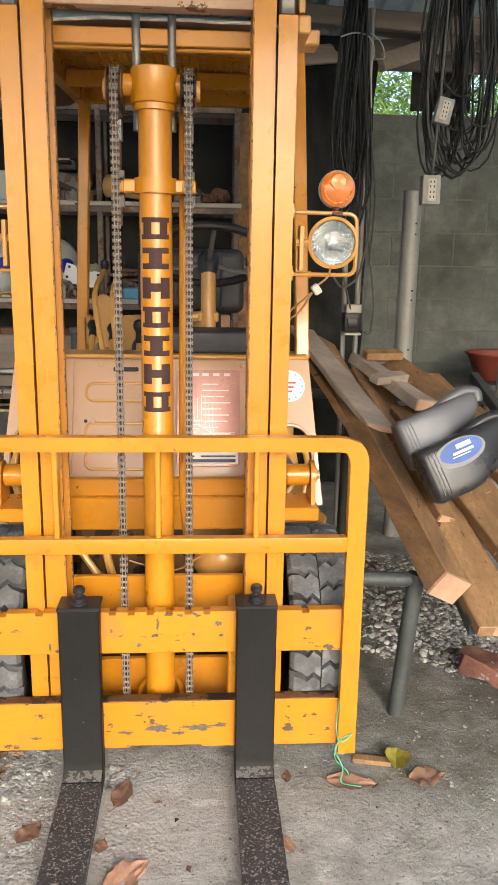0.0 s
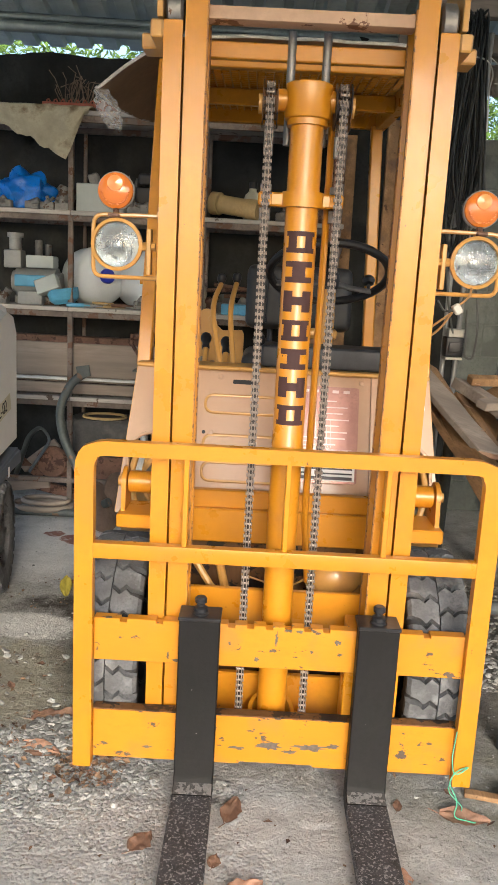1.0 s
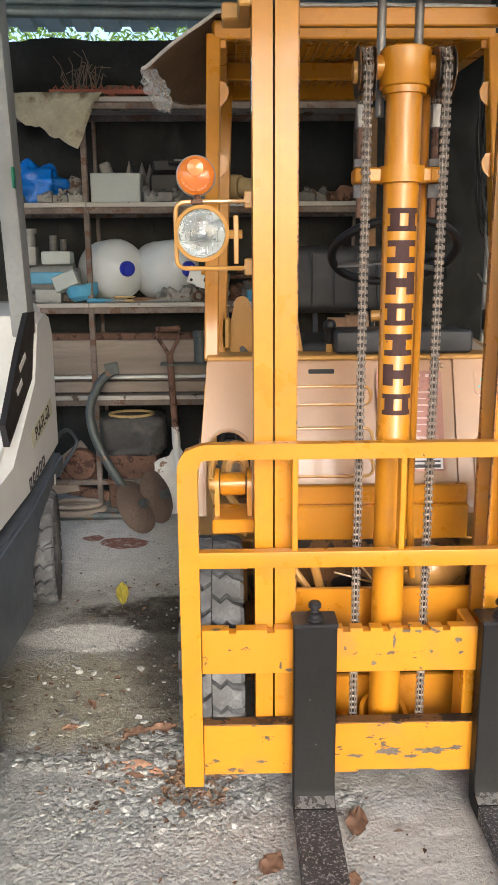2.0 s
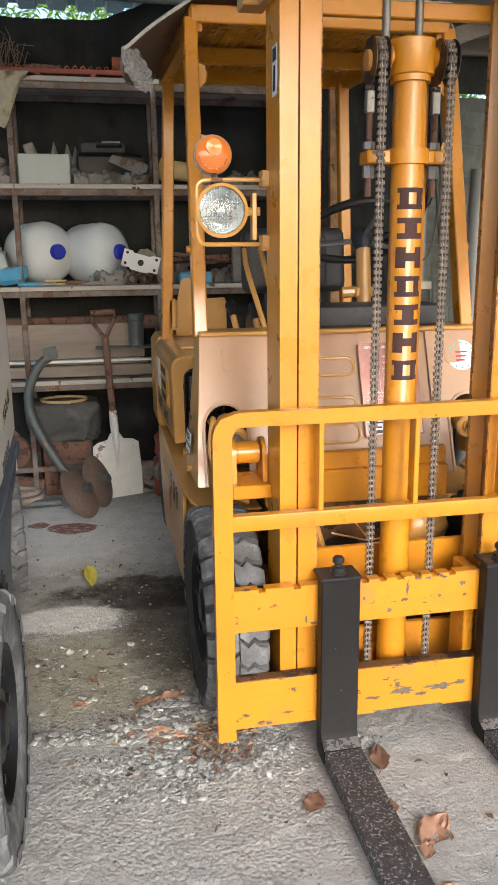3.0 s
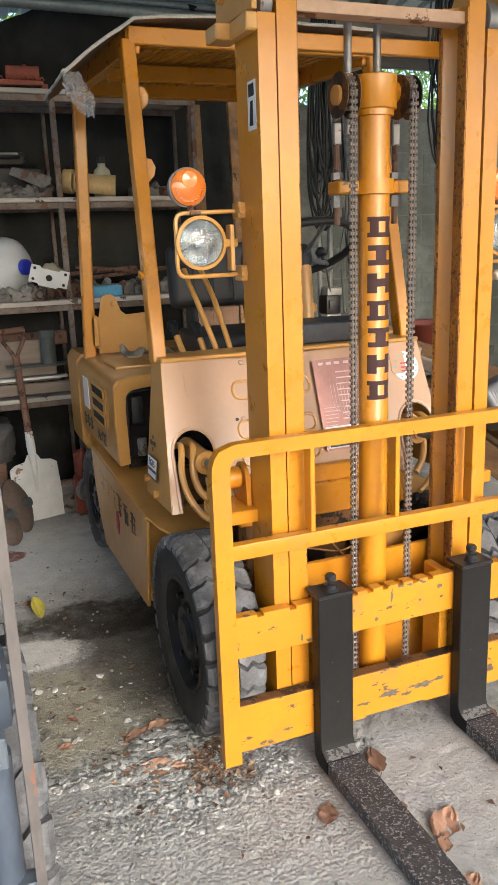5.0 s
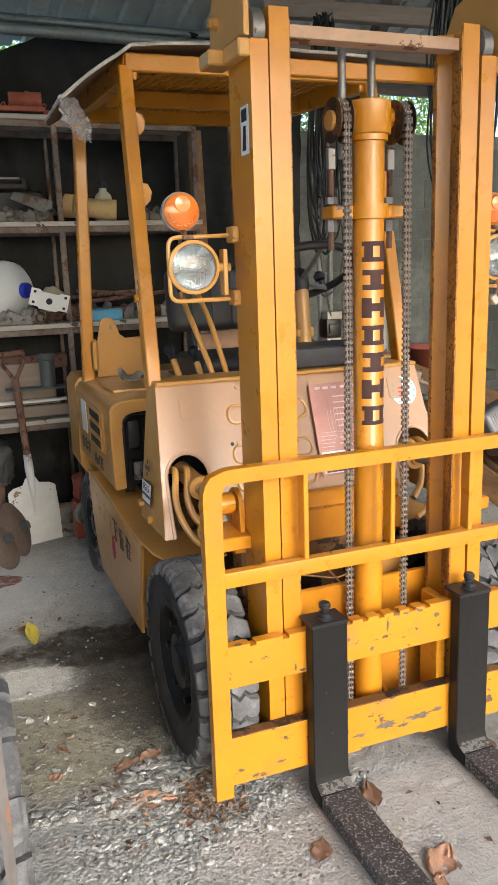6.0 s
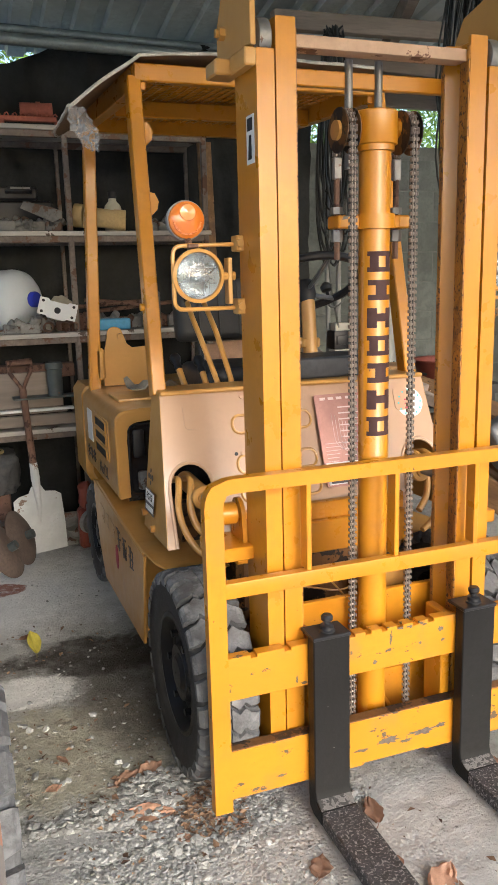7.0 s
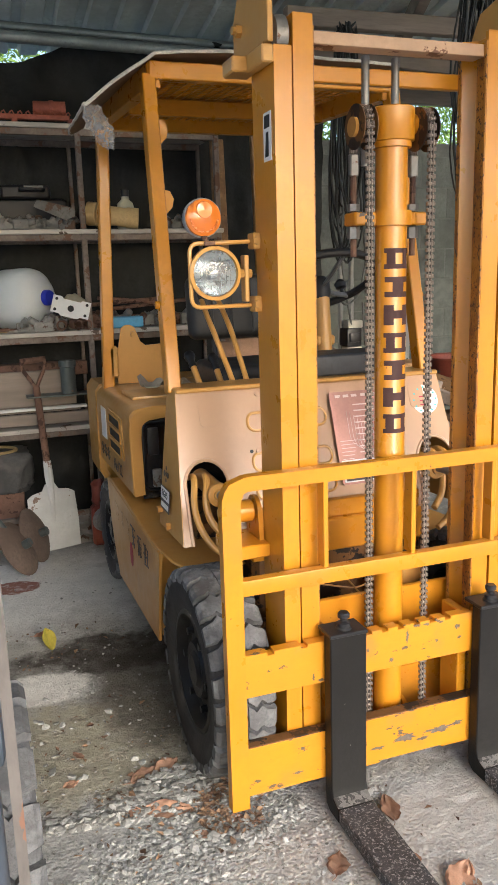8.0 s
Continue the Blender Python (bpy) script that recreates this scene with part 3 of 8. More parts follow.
# ---- the yellow forklift ----
SIGNFADE = mat("faded_sign_paint", (0.50, 0.34, 0.20), 0.6, var=0.3, bump=0.1, spots=(0.3, 0.16, 0.05), spot_at=0.55, spot_scale=60)
def wheel(parent, cx, cy, r, width, side, tread=True, rim_r=0.55, name="wheel", lugs=20):
    """A solid-looking pneumatic wheel; side is -1 or 1, the way its outer face looks."""
    xo, xi = cx + side * width / 2, cx - side * width / 2
    m = basis((cx, cy, r), (0, 1, 0), (0, 0, 1))
    if side * m.col[2][0] < 0:
        m = basis((cx, cy, r), (0, -1, 0), (0, 0, 1))
    h = width / 2
    b = B()
    prof = [(r * rim_r, -h * 0.75), (r * 0.72, -h * 0.98), (r * 0.88, -h), (r * 0.925, -h * 0.86), (r * 0.935, 0), (r * 0.925, h * 0.86), (r * 0.88, h), (r * 0.72, h * 0.98), (r * 0.62, h * 0.9), (r * rim_r, h * 0.72)]
    lathe(b, prof, m, 40)
    tyre = part(name, b, TYRE, parent, smooth=50)
    if tread:
        for sgn in (-1, 1):
            t = B()
            for k in range(lugs):
                a0 = 2 * math.pi * (k + (0.25 if sgn > 0 else -0.25)) / lugs
                da = 2 * math.pi / lugs * 0.465
                rows = []
                for hh, ro, sh, k_ in ((0.02, 0.995, 0.22, 1.0), (0.28, 1.0, -0.02, 0.98), (0.48, 1.0, 0.20, 0.95), (0.66, 1.0, 0.02, 0.92), (0.92, 0.985, -0.04, 0.84), (1.04, 0.945, -0.05, 0.80), (1.02, 0.875, -0.05, 0.78)):
                    ring = []
                    low = 0.91 * r if hh < 1 else (0.89 * r if ro > 0.9 else 0.865 * r)
                    for da_, rr in ((-da * k_, low), (-da * 0.88 * k_, r * ro), (da * 0.88 * k_, r * ro), (da * k_, low)):
                        w = a0 + da_ + sh * 2 * math.pi / lugs
                        ring.append(t.verts.new(m @ Vector((rr * math.cos(w), rr * math.sin(w), sgn * h * hh))))
                    rows.append(ring)
                for a, c in zip(rows, rows[1:]):
                    for q in range(3):
                        t.faces.new((a[q], a[q + 1], c[q + 1], c[q]))
                t.faces.new(rows[0])
                t.faces.new(rows[-1][::-1])
            part("tread", t, TREAD, tyre, "dusty lugged tread")
    b = B()
    rr = r * rim_r
    lathe(b, [(rr * 1.06, h * 0.70), (rr * 1.08, h * 0.86), (rr * 1.0, h * 0.88), (rr * 0.95, h * 0.74), (rr * 0.88, h * 0.48), (rr * 0.80, h * 0.40), (rr * 0.55, h * 0.52), (rr * 0.48, h * 0.74), (rr * 0.34, h * 0.70), (rr * 0.27, h * 0.84), (rr * 0.18, h * 0.86), (0.004, h * 0.86)], m, 32)
    part("rim", b, RIMBLACK, tyre, "black steel rim")
    b = B()
    for k in range(6):
        w = 2 * math.pi * k / 6
        p = m @ Vector((rr * 0.68 * math.cos(w), rr * 0.68 * math.sin(w), h * 0.55))
        q = m @ Vector((rr * 0.68 * math.cos(w), rr * 0.68 * math.sin(w), h * 0.78))
        b = B()
        cyl(b, p, q, 0.012, n=6)
        part("wheel_nut", b, RIMBLACK, tyre)
    return tyre


def lamp(parent, sx):
    """A work lamp in a bent rod cage with a round amber signal on top; sx is the side."""
    cx, y, z = sx * 0.463, 0.165, 1.457
    b = B()
    x_in, x_out = sx * 0.352, sx * 0.525
    tube(b, rounded([(x_in, y + 0.02, 1.375), (x_out, y, 1.375), (x_out, y, 1.530), (x_in, y + 0.02, 1.534)], 0.025), 0.0055, 8)
    guard = part("lamp_guard", b, GOLD, parent, "bent yellow rod lamp bracket")
    m = basis((cx, y, z), (1, 0, 0), (0, 0, 1))  # normal to -y
    b = B()
    lathe(b, [(0.012, -0.062), (0.042, -0.054), (0.060, -0.025), (0.0665, 0.0), (0.0665, 0.012), (0.058, 0.015), (0.0565, 0.007)], m, 36)
    head = part("headlight", b, GOLD, parent, "round work lamp with yellow rim")
    b = B()
    lathe(b, [(0.002, -0.037), (0.025, -0.029), (0.046, -0.010), (0.0565, 0.005)], m, 30)
    part("reflector", b, CHROME, head, "silvered reflector")
    b = B()
    lathe(b, [(0.0565, 0.005), (0.05, 0.011), (0.029, 0.016), (0.002, 0.018)], m, 36)
    part("lens", b, LENS, head, "ribbed clear glass lens")
    b = B()
    for k in range(-3, 4):
        hz = math.sqrt(0.050 ** 2 - (0.013 * k) ** 2)
        tube(b, [m @ Vector((0.013 * k, v * hz, 0.0175 - 0.008 * ((0.013 * k) ** 2 + (v * hz) ** 2) / 0.0025)) for v in (-1, -0.6, -0.25, 0, 0.25, 0.6, 1)], 0.0012, 5)
    for k in (-0.018, 0.02):
        hx = math.sqrt(0.050 ** 2 - k * k)
        tube(b, [m @ Vector((v * hx, k, 0.0175 - 0.008 * (k * k + (v * hx) ** 2) / 0.0025)) for v in (-1, -0.6, -0.25, 0, 0.25, 0.6, 1)], 0.0016, 5)
    part("lens_ribs", b, LENS, head, "moulded ribs of the lens")
    b = B()
    lathe(b, [(0.010, -0.03), (0.010, -0.006), (0.007, 0.0), (0.001, 0.001)], m, 14)
    part("bulb_cover", b, CHROME, head)
    b = B()
    box(b, cx - sx * 0.083 - 0.006, cx - sx * 0.083 + 0.006, y - 0.012, y + 0.02, 1.385, 1.50, 0.002)
    cyl(b, (cx - sx * 0.065, y, 1.455), (cx - sx * 0.098, y, 1.455), 0.011, n=8)
    part("lamp_clamp", b, GOLD, head)
    ma = basis((cx + sx * 0.013, y + 0.045, 1.594), (1, 0, 0), (0, 0, 1)) @ Matrix.Diagonal((0.81, 0.81, 0.85, 1))
    b = B()
    lathe(b, [(0.004, -0.05), (0.05, -0.048), (0.058, -0.02), (0.060, 0.008), (0.056, 0.010)], ma, 32)
    amber = part("signal_lamp", b, PVC, parent, "round amber signal lamp on a grey housing")
    b = B()
    lathe(b, [(0.0575, 0.006), (0.0555, 0.018), (0.04, 0.026), (0.0002, 0.030)], ma, 32)
    part("lens", b, AMBER, amber, "glossy orange lens")
    b = B()
    outline = [(x, yy) for x, yy in arc(0, 0, 0.046, 205, 335, 10)] + [(0.046, -0.004), (-0.046, -0.004)]
    slab(b, outline, 0.004, ma @ pose(0, 0, 0.022))
    part("lens_grid", b, AMBERD, amber, "ribbed reflector strip")
    b = B()
    lathe(b, [(0.026, 0.026), (0.024, 0.032), (0.0002, 0.036)], ma @ pose(0.0, 0.022, 0), 20)
    part("lens_bulb", b, AMBERL, amber, "pale bulb behind the lens")
    b = B()
    cyl(b, (cx + sx * 0.01, y + 0.02, 1.53), (cx + sx * 0.012, y + 0.045, 1.556), 0.008, n=8)
    box(b, cx + sx * 0.01 - 0.014, cx + sx * 0.01 + 0.014, y - 0.008, y + 0.032, 1.525, 1.535, 0.002)
    part("signal_stalk", b, RUST, amber)
    b = B()
    tube(b, rounded([(cx + sx * 0.01, y + 0.04, 1.55), (cx + sx * 0.0, y + 0.03, 1.53), (cx + sx * 0.005, y + 0.05, 1.50)], 0.02), 0.003, 6)
    part("lamp_wire", b, COPPER, head)
    for z2 in (1.378, 1.535):
        b = B()
        box(b, min(sx * 0.336, sx * 0.360), max(sx * 0.336, sx * 0.360), y - 0.01, y + 0.035, z2 - 0.02, z2 + 0.02, 0.003)
        cyl(b, (sx * 0.352, y - 0.018, z2), (sx * 0.352, y - 0.008, z2), 0.010, n=6)
        part("lamp_bracket", b, GOLD, parent)
    return guard


def chain_link_mesh():
    b = B()
    for x in (-0.0042, 0.0042):
        box(b, x - 0.0017, x + 0.0017, -0.0055, 0.0055, -0.0080, 0.0080, 0.0015)
    cyl(b, (-0.0108, 0, -0.001), (0.0108, 0, -0.001), 0.0036, n=8)
    for sx in (-1, 1):
        box(b, sx * 0.0106, sx * 0.0078, -0.0062, 0.0062, -0.0062, 0.0042, 0.0014)
    return finish(b, CHAIN, 35)


# plain block shapes in the place of the maker's signs: angle and height spans
BLOCKMARKS = (((-0.95, 0.95, 0.014, 0.026), (-0.95, 0.95, -0.026, -0.014), (-0.78, -0.22, -0.015, 0.015), (0.28, 0.78, -0.015, 0.015)),
              ((-0.90, 0.90, 0.012, 0.026), (-0.90, 0.90, -0.026, -0.012), (-0.40, 0.40, -0.013, 0.013)),
              ((-0.95, -0.30, -0.026, 0.026), (0.30, 0.95, -0.026, 0.026), (-0.32, 0.32, -0.009, 0.012)))


def forklift():
    F = thing("forklift", (0, 0.9, 0), "yellow-orange counterbalance forklift with worn paint, parked on concrete", "forklift")

    # mast rails
    for s in (-1, 1):
        b = B()
        outline = [(0, 0), (0.0445, 0), (0.0445, 0.014), (0.014, 0.014), (0.014, 0.131), (0.0445, 0.131), (0.0445, 0.145), (0, 0.145)]
        slab(b, [(s * (0.342 - x), 0.04 + y) for x, y in outline], 1.888, pose(0, 0, 0.075), bevel=0.002)
        rail = part("outer_mast_rail", b, YELLOW, F, "yellow steel mast channel")
        b = B()
        outline = [(0, 0), (0.050, 0), (0.050, 0.012), (0.026, 0.020), (0.014, 0.034), (0.014, 0.092), (0.026, 0.104), (0.050, 0.112), (0.050, 0.122), (0, 0.122)]
        slab(b, [(s * (0.292 - x), 0.044 + y) for x, y in outline], 1.94, pose(0, 0, 0.095), bevel=0.002)
        part("inner_mast_rail", b, YELLOW, F, "yellow inner mast channel, greasy inside")
        for xa, xb, ya, yb in ((0.2425, 0.2385, 0.0455, 0.057), (0.2425, 0.2395, 0.155, 0.168), (0.2785, 0.2765, 0.078, 0.138)):
            b = B()
            box(b, s * xa, s * xb, ya, yb, 0.15, 2.01)
            part("grease_track", b, WORNEDGE, F, "rusty worn edge inside the rail")
        # head bracket with roller
        b = B()
        prof = [(0.0, 1.966), (0.02, 1.966), (0.02, 1.97), (0.235, 1.97), (0.235, 2.06), (0.19, 2.13), (0.03, 2.17), (0.0, 2.17)]
        slab(b, [(y, z) for y, z in prof], 0.014, basis((s * 0.3505 - 0.007, 0.035, 0), (0, 1, 0), (0, 0, 1)), bevel=0.002)
        hb = part("head_bracket", b, GOLD, F, "yellow mast head bracket")
        b = B()
        cyl(b, (s * 0.372, 0.215, 2.035), (s * 0.355, 0.215, 2.035), 0.016, n=6)
        cyl(b, (s * 0.380, 0.215, 2.035), (s * 0.372, 0.215, 2.035), 0.010, n=10)
        part("bolt", b, GOLD, hb)
        b = B()
        lathe(b, [(0.012, -0.020), (0.036, -0.020), (0.047, -0.014), (0.047, 0.014), (0.036, 0.020), (0.012, 0.020)], basis((s * 0.318, 0.085, 1.99), (0, 1, 0), (0, 0, 1)), 24, True)
        part("roller", b, STEEL, hb, "steel mast roller")
        b = B()
        box(b, s * 0.3425, s * 0.372, 0.036, 0.14, 1.922, 1.962, 0.004)
        box(b, s * 0.3425, s * 0.408, 0.14, 0.215, 1.924, 1.960, 0.004)
        part("stay_lug", b, GOLD, hb)
    b = B()
    box(b, -0.244, 0.244, 0.058, 0.112, 1.974, 2.004, 0.005, seg=2)
    part("inner_crossbar", b, PINKWORN, F, "worn top crossbar of the inner mast")
    b = B()
    box(b, -0.33, 0.33, 0.168, 0.19, 1.918, 1.958, 0.003)
    part("outer_crossbar", b, YELLOW, F)
    for z0, z1, y in ((0.33, 0.52, 0.19), (0.10, 0.26, 0.19)):
        b = B()
        box(b, -0.30, 0.30, y, y + 0.02, z0, z1, 0.003)
        part("mast_crossmember", b, YELLOW, F)

    # lift cylinder
    cy = 0.110
    b = B()
    lathe(b, [(0.001, 0.10), (0.0405, 0.10), (0.0405, 0.955), (0.042, 0.957), (0.042, 0.968), (0.041, 0.970), (0.041, 1.775)], Matrix.Translation((0.006, cy, 0)), 28)
    lift = part("lift_cylinder", b, YELLOW, F, "yellow lift cylinder with dark brown lettering")
    b = B()
    lathe(b, [(0.001, 1.852), (0.0545, 1.852), (0.0575, 1.849), (0.0575, 1.774), (0.0565, 1.772), (0.050, 1.770), (0.050, 1.756), (0.041, 1.755)], Matrix.Translation((0.006, cy, 0)), 40)
    cyl(b, (-0.085, cy, 1.815), (0.097, cy, 1.815), 0.026, n=16)
    part("cylinder_head", b, YELLOW, lift)
    b = B()
    lathe(b, [(0.042, 1.565), (0.052, 1.565), (0.052, 1.602), (0.042, 1.602)], Matrix.Translation((0.006, cy, 0)), 24)
    box(b, -0.085, 0.097, cy - 0.01, cy + 0.03, 1.567, 1.60, 0.004)
    part("collar", b, YELLOW, lift, "yellow clamp collar")
    b = B()
    cols = []
    for k in range(28):
        a_ = 2 * math.pi * k / 28
        top_ = 0.128 + 0.095 * ((1 - math.cos(a_)) / 2) ** 0.55
        dx, dy = math.sin(a_), -math.cos(a_)
        cols.append([b.verts.new((0.006 + r_ * dx, cy + r_ * dy, z_)) for r_, z_ in ((0.066, 0.10), (0.066, top_), (0.054, top_), (0.054, 0.10))])
    for k in range(28):
        for q in range(3):
            b.faces.new((cols[k][q], cols[(k + 1) % 28][q], cols[(k + 1) % 28][q + 1], cols[k][q + 1]))
    box(b, -0.12, 0.13, cy - 0.06, cy + 0.05, 0.095, 0.14, 0.005)
    part("cylinder_foot", b, YELLOW, lift)
    for x in (-0.040, 0.047):
        b = B()
        cyl(b, (x, 0.166, 1.72), (x, 0.166 - 0.08 * 0, 1.985), 0.0105, n=12)
        part("stay_rod", b, STEEL, F, "bare steel rod")
    # plain dark marks down the tube, one for each sign of the maker's name
    for k in range(7):
        z = 1.482 - k * 0.0722
        b = B()
        mm = Matrix.Translation((0.006, cy, z))
        for u0, u1, v0, v1 in (BLOCKMARKS[k % 3]):
            cols = [[b.verts.new(mm @ Vector((0.0416 * math.sin(u0 + (u1 - u0) * q / 8), -0.0416 * math.cos(u0 + (u1 - u0) * q / 8), v))) for v in (v0, v1)] for q in range(9)]
            for a, c in zip(cols, cols[1:]):
                b.faces.new((a[0], c[0], c[1], a[1]))
        part("lettering", b, LETTER, lift, "dark brown block lettering")

    # chains over their wheels
    link = chain_link_mesh()
    for s in (-1, 1):
        x = 0.001 + s * 0.0875
        wc = Vector((x, 0.098, 1.802))
        cy = 0.098
        b = B()
        lathe(b, [(0.015, -0.019), (0.054, -0.019), (0.054, -0.0165), (0.036, -0.0165), (0.036, 0.0165), (0.054, 0.0165), (0.054, 0.019), (0.015, 0.019)], basis(wc, (0, 1, 0), (0, 0, 1)), 30, True)
        wheel_ = part("chain_wheel", b, GREASE, F, "greasy brown chain wheel")
        b = B()
        cyl(b, wc + Vector((s * 0.015, 0, 0)), wc + Vector((s * 0.028, 0, 0)), 0.024, n=16)
        part("hub", b, GOLD, wheel_)
        b = B()
        box(b, x - 0.0075, x + 0.0075, cy - 0.0450, cy - 0.0430, 0.16, 1.81)
        chain = part("lift_chain", b, CHAINPIN, F, "oily steel leaf chain")
        pitch, R = 0.0165, 0.044
        path = []
        z = 0.165
        while z < 1.802:
            path.append((Vector((x, cy - R, z)), 0))
            z += pitch
        n = int(math.pi * R / pitch)
        for k in range(n + 1):
            a = math.pi * k / n
            path.append((Vector((x, cy - R * math.cos(a), 1.805 + R * math.sin(a))), -a))
        for k in range(5):
            path.append((Vector((x, cy + R, 1.80 - pitch * k)), math.pi))
        for p, a in path:
            piece("link", link, chain, Matrix.Translation(p) @ Matrix.Rotation(a, 4, "X"))
        b = B()
        xa = x
        cyl(b, (xa, cy + R, 1.49), (xa, cy + R, 1.70), 0.008, n=10)
        part("anchor_rod", b, RUST, chain, "rusty threaded anchor rod")
        b = B()
        box(b, xa - 0.012, xa + 0.012, cy + R - 0.008, cy + R + 0.008, 1.69, 1.745, 0.003)
        part("anchor_block", b, STEEL, chain)
        for z0, z1 in ((1.535, 1.565), (1.605, 1.622)):
            b = B()
            cyl(b, (xa, cy + R, z0), (xa, cy + R, z1), 0.016, n=6)
            part("anchor_nut", b, STEEL, chain)
        b = B()
        box(b, xa - 0.018, xa + 0.018, cy, cy + R + 0.02, 1.567, 1.60, 0.004)
        part("anchor_lug", b, CHIPPED, F)
    b = B()
    tube(b, rounded([(0.072, 0.17, 1.77), (0.072, 0.165, 1.5), (0.068, 0.165, 0.75), (0.09, 0.2, 0.55)], 0.05), 0.0095, 8)
    part("hydraulic_pipe", b, YELLOW, F)

    # carriage with its backrest
    C = B()
    teeth = [(-0.477, 0.378), (0.500, 0.378), (0.500, 0.497)]
    x = 0.500
    for xn in (0.40, 0.31, 0.224, 0.135, 0.085, 0.035, -0.015, -0.065, -0.115, -0.21, -0.305, -0.40):
        teeth += [(xn + 0.009, 0.497), (xn + 0.009, 0.488), (xn - 0.009, 0.488), (xn - 0.009, 0.497)]
    teeth += [(-0.477, 0.497)]
    slab(C, teeth, 0.032, front(0, 0.032, 0), bevel=0.0015)
    part("upper_fork_bar", C, CHIPPED, F, "chipped yellow carriage bar with notched top edge")
    b = B()
    slab(b, [(-0.477, 0.092), (-0.08, 0.092), (-0.075, 0.098), (0.12, 0.098), (0.125, 0.092), (0.500, 0.092), (0.500, 0.232), (-0.477, 0.232)], 0.032, front(0, 0.032, 0), bevel=0.0015)
    part("lower_fork_bar", b, CHIPPED, F, "chipped yellow lower carriage bar")
    scr = random.Random(41)
    for xc, zc, w, h in ((0.005, 0.150, 0.075, 0.026), (0.115, 0.152, 0.10, 0.022), (-0.085, 0.140, 0.05, 0.012), (0.175, 0.158, 0.035, 0.016), (0.055, 0.136, 0.05, 0.012), (-0.33, 0.128, 0.03, 0.008), (0.165, 0.462, 0.022, 0.016), (0.035, 0.488, 0.03, 0.010), (0.065, 0.487, 0.02, 0.010), (-0.118, 0.445, 0.008, 0.012), (-0.045, 0.402, 0.016, 0.014), (0.005, 0.462, 0.010, 0.045), (-0.28, 0.40, 0.008, 0.020), (0.10, 0.432, 0.012, 0.010), (0.175, 0.428, 0.016, 0.012), (-0.155, 0.475, 0.010, 0.012)):
        b = B()
        n_ = 22
        ring_ = []
        for k in range(n_):
            a_ = 2 * math.pi * k / n_
            q_ = scr.uniform(0.45, 1.15)
            ring_.append((xc + w / 2 * q_ * math.cos(a_), zc + h / 2 * q_ * math.sin(a_)))
        slab(b, ring_, 0.0006, front(0, 0.0002, 0))
        part("scraped_paint", b, SCRAPE, F, "bare scraped patch")
    b = B()
    box(b, -0.477, 0.50, 0.001, 0.034, 0.2325, 0.236)
    part("bare_edge", b, GREASE, F)
    for s in (-1, 1):
        b = B()
        box(b, s * 0.225, s * 0.195, 0.034, 0.125, 0.11, 0.49, 0.004)
        part("carriage_plate", b, YELLOW, F)
    W = B()
    pts = rounded([(-0.502, -0.008, 0.075), (-0.502, -0.008, 0.957), (0.524, -0.008, 0.957), (0.524, -0.008, 0.075)], 0.055, 6)
    # flat bar bent into a hoop
    ring = []
    for i, p in enumerate(pts):
        a, c = pts[max(0, i - 1)], pts[min(len(pts) - 1, i + 1)]
        d = (c - a).normalized()
        nrm = Vector((d.z, 0, -d.x))
        w = 0.024 if abs(d.z) > 0.7 else 0.0185
        ring.append([W.verts.new(p + nrm * u + Vector((0, v, 0))) for u, v in ((-w, -0.016), (w, -0.016), (w, 0.016), (-w, 0.016))])
    for a, c in zip(ring, ring[1:]):
        for k in range(4):
            W.faces.new((a[k], a[(k + 1) % 4], c[(k + 1) % 4], c[k]))
    W.faces.new(ring[0])
    W.faces.new(ring[-1][::-1])
    bmesh.ops.bevel(W, geom=[e for e in W.edges if len(e.link_faces) == 2 and e.calc_face_angle(0) > 0.8], offset=0.003, segments=2, affect="EDGES")
    rest = part("load_backrest", W, YELLOW, F, "bright yellow welded backrest frame")
    b = B()
    box(b, -0.479, 0.501, -0.022, 0.008, 0.668, 0.709, 0.003, seg=2)
    part("middle_bar", b, YELLOW, rest)
    for x in (-0.247, 0.010, 0.262):
        b = B()
        box(b, x - 0.007, x + 0.007, -0.016, 0.024, 0.708, 0.942, 0.002)
        part("upright_bar", b, YELLOW, rest)

    # forks
    for x0, x1 in ((-0.250, -0.144), (0.213, 0.319)):
        b = B()
        prof = [(-0.002, 0.522), (-0.042, 0.522), (-0.044, 0.08), (-0.052, 0.056), (-0.075, 0.048), (-0.085, 0.047), (-0.085, 0.006), (-0.03, 0.006), (-0.006, 0.02), (-0.002, 0.06)]
        slab(b, prof, x1 - x0, basis((x0, 0, 0), (0, 1, 0), (0, 0, 1)), bevel=0.003)
        fk = part("fork", b, FORKBLACK, F, "black steel fork with a worn blade")
        b = B()
        slab(b, [(-0.085, 0.047), (-0.5, 0.042), (-1.08, 0.022), (-1.08, 0.010), (-0.5, 0.006), (-0.085, 0.006)], x1 - x0, basis((x0, 0, 0), (0, 1, 0), (0, 0, 1)), bevel=0.003)
        part("blade", b, BLADE, fk, "scuffed speckled fork blade")
        b = B()
        box(b, x0 + 0.002, x1 - 0.002, -0.082, -0.048, 0.052, 0.057, 0.001, m=Matrix.Translation((0, -0.06, 0.055)) @ Matrix.Rotation(radians(24), 4, "X") @ Matrix.Translation((0, 0.06, -0.055)))
        part("heel_scuff", b, SCUFF, fk)
        b = B()
        xm = (x0 + x1) / 2
        box(b, x0 - 0.002, x1 + 0.002, -0.046, 0.034, 0.520, 0.530, 0.002)
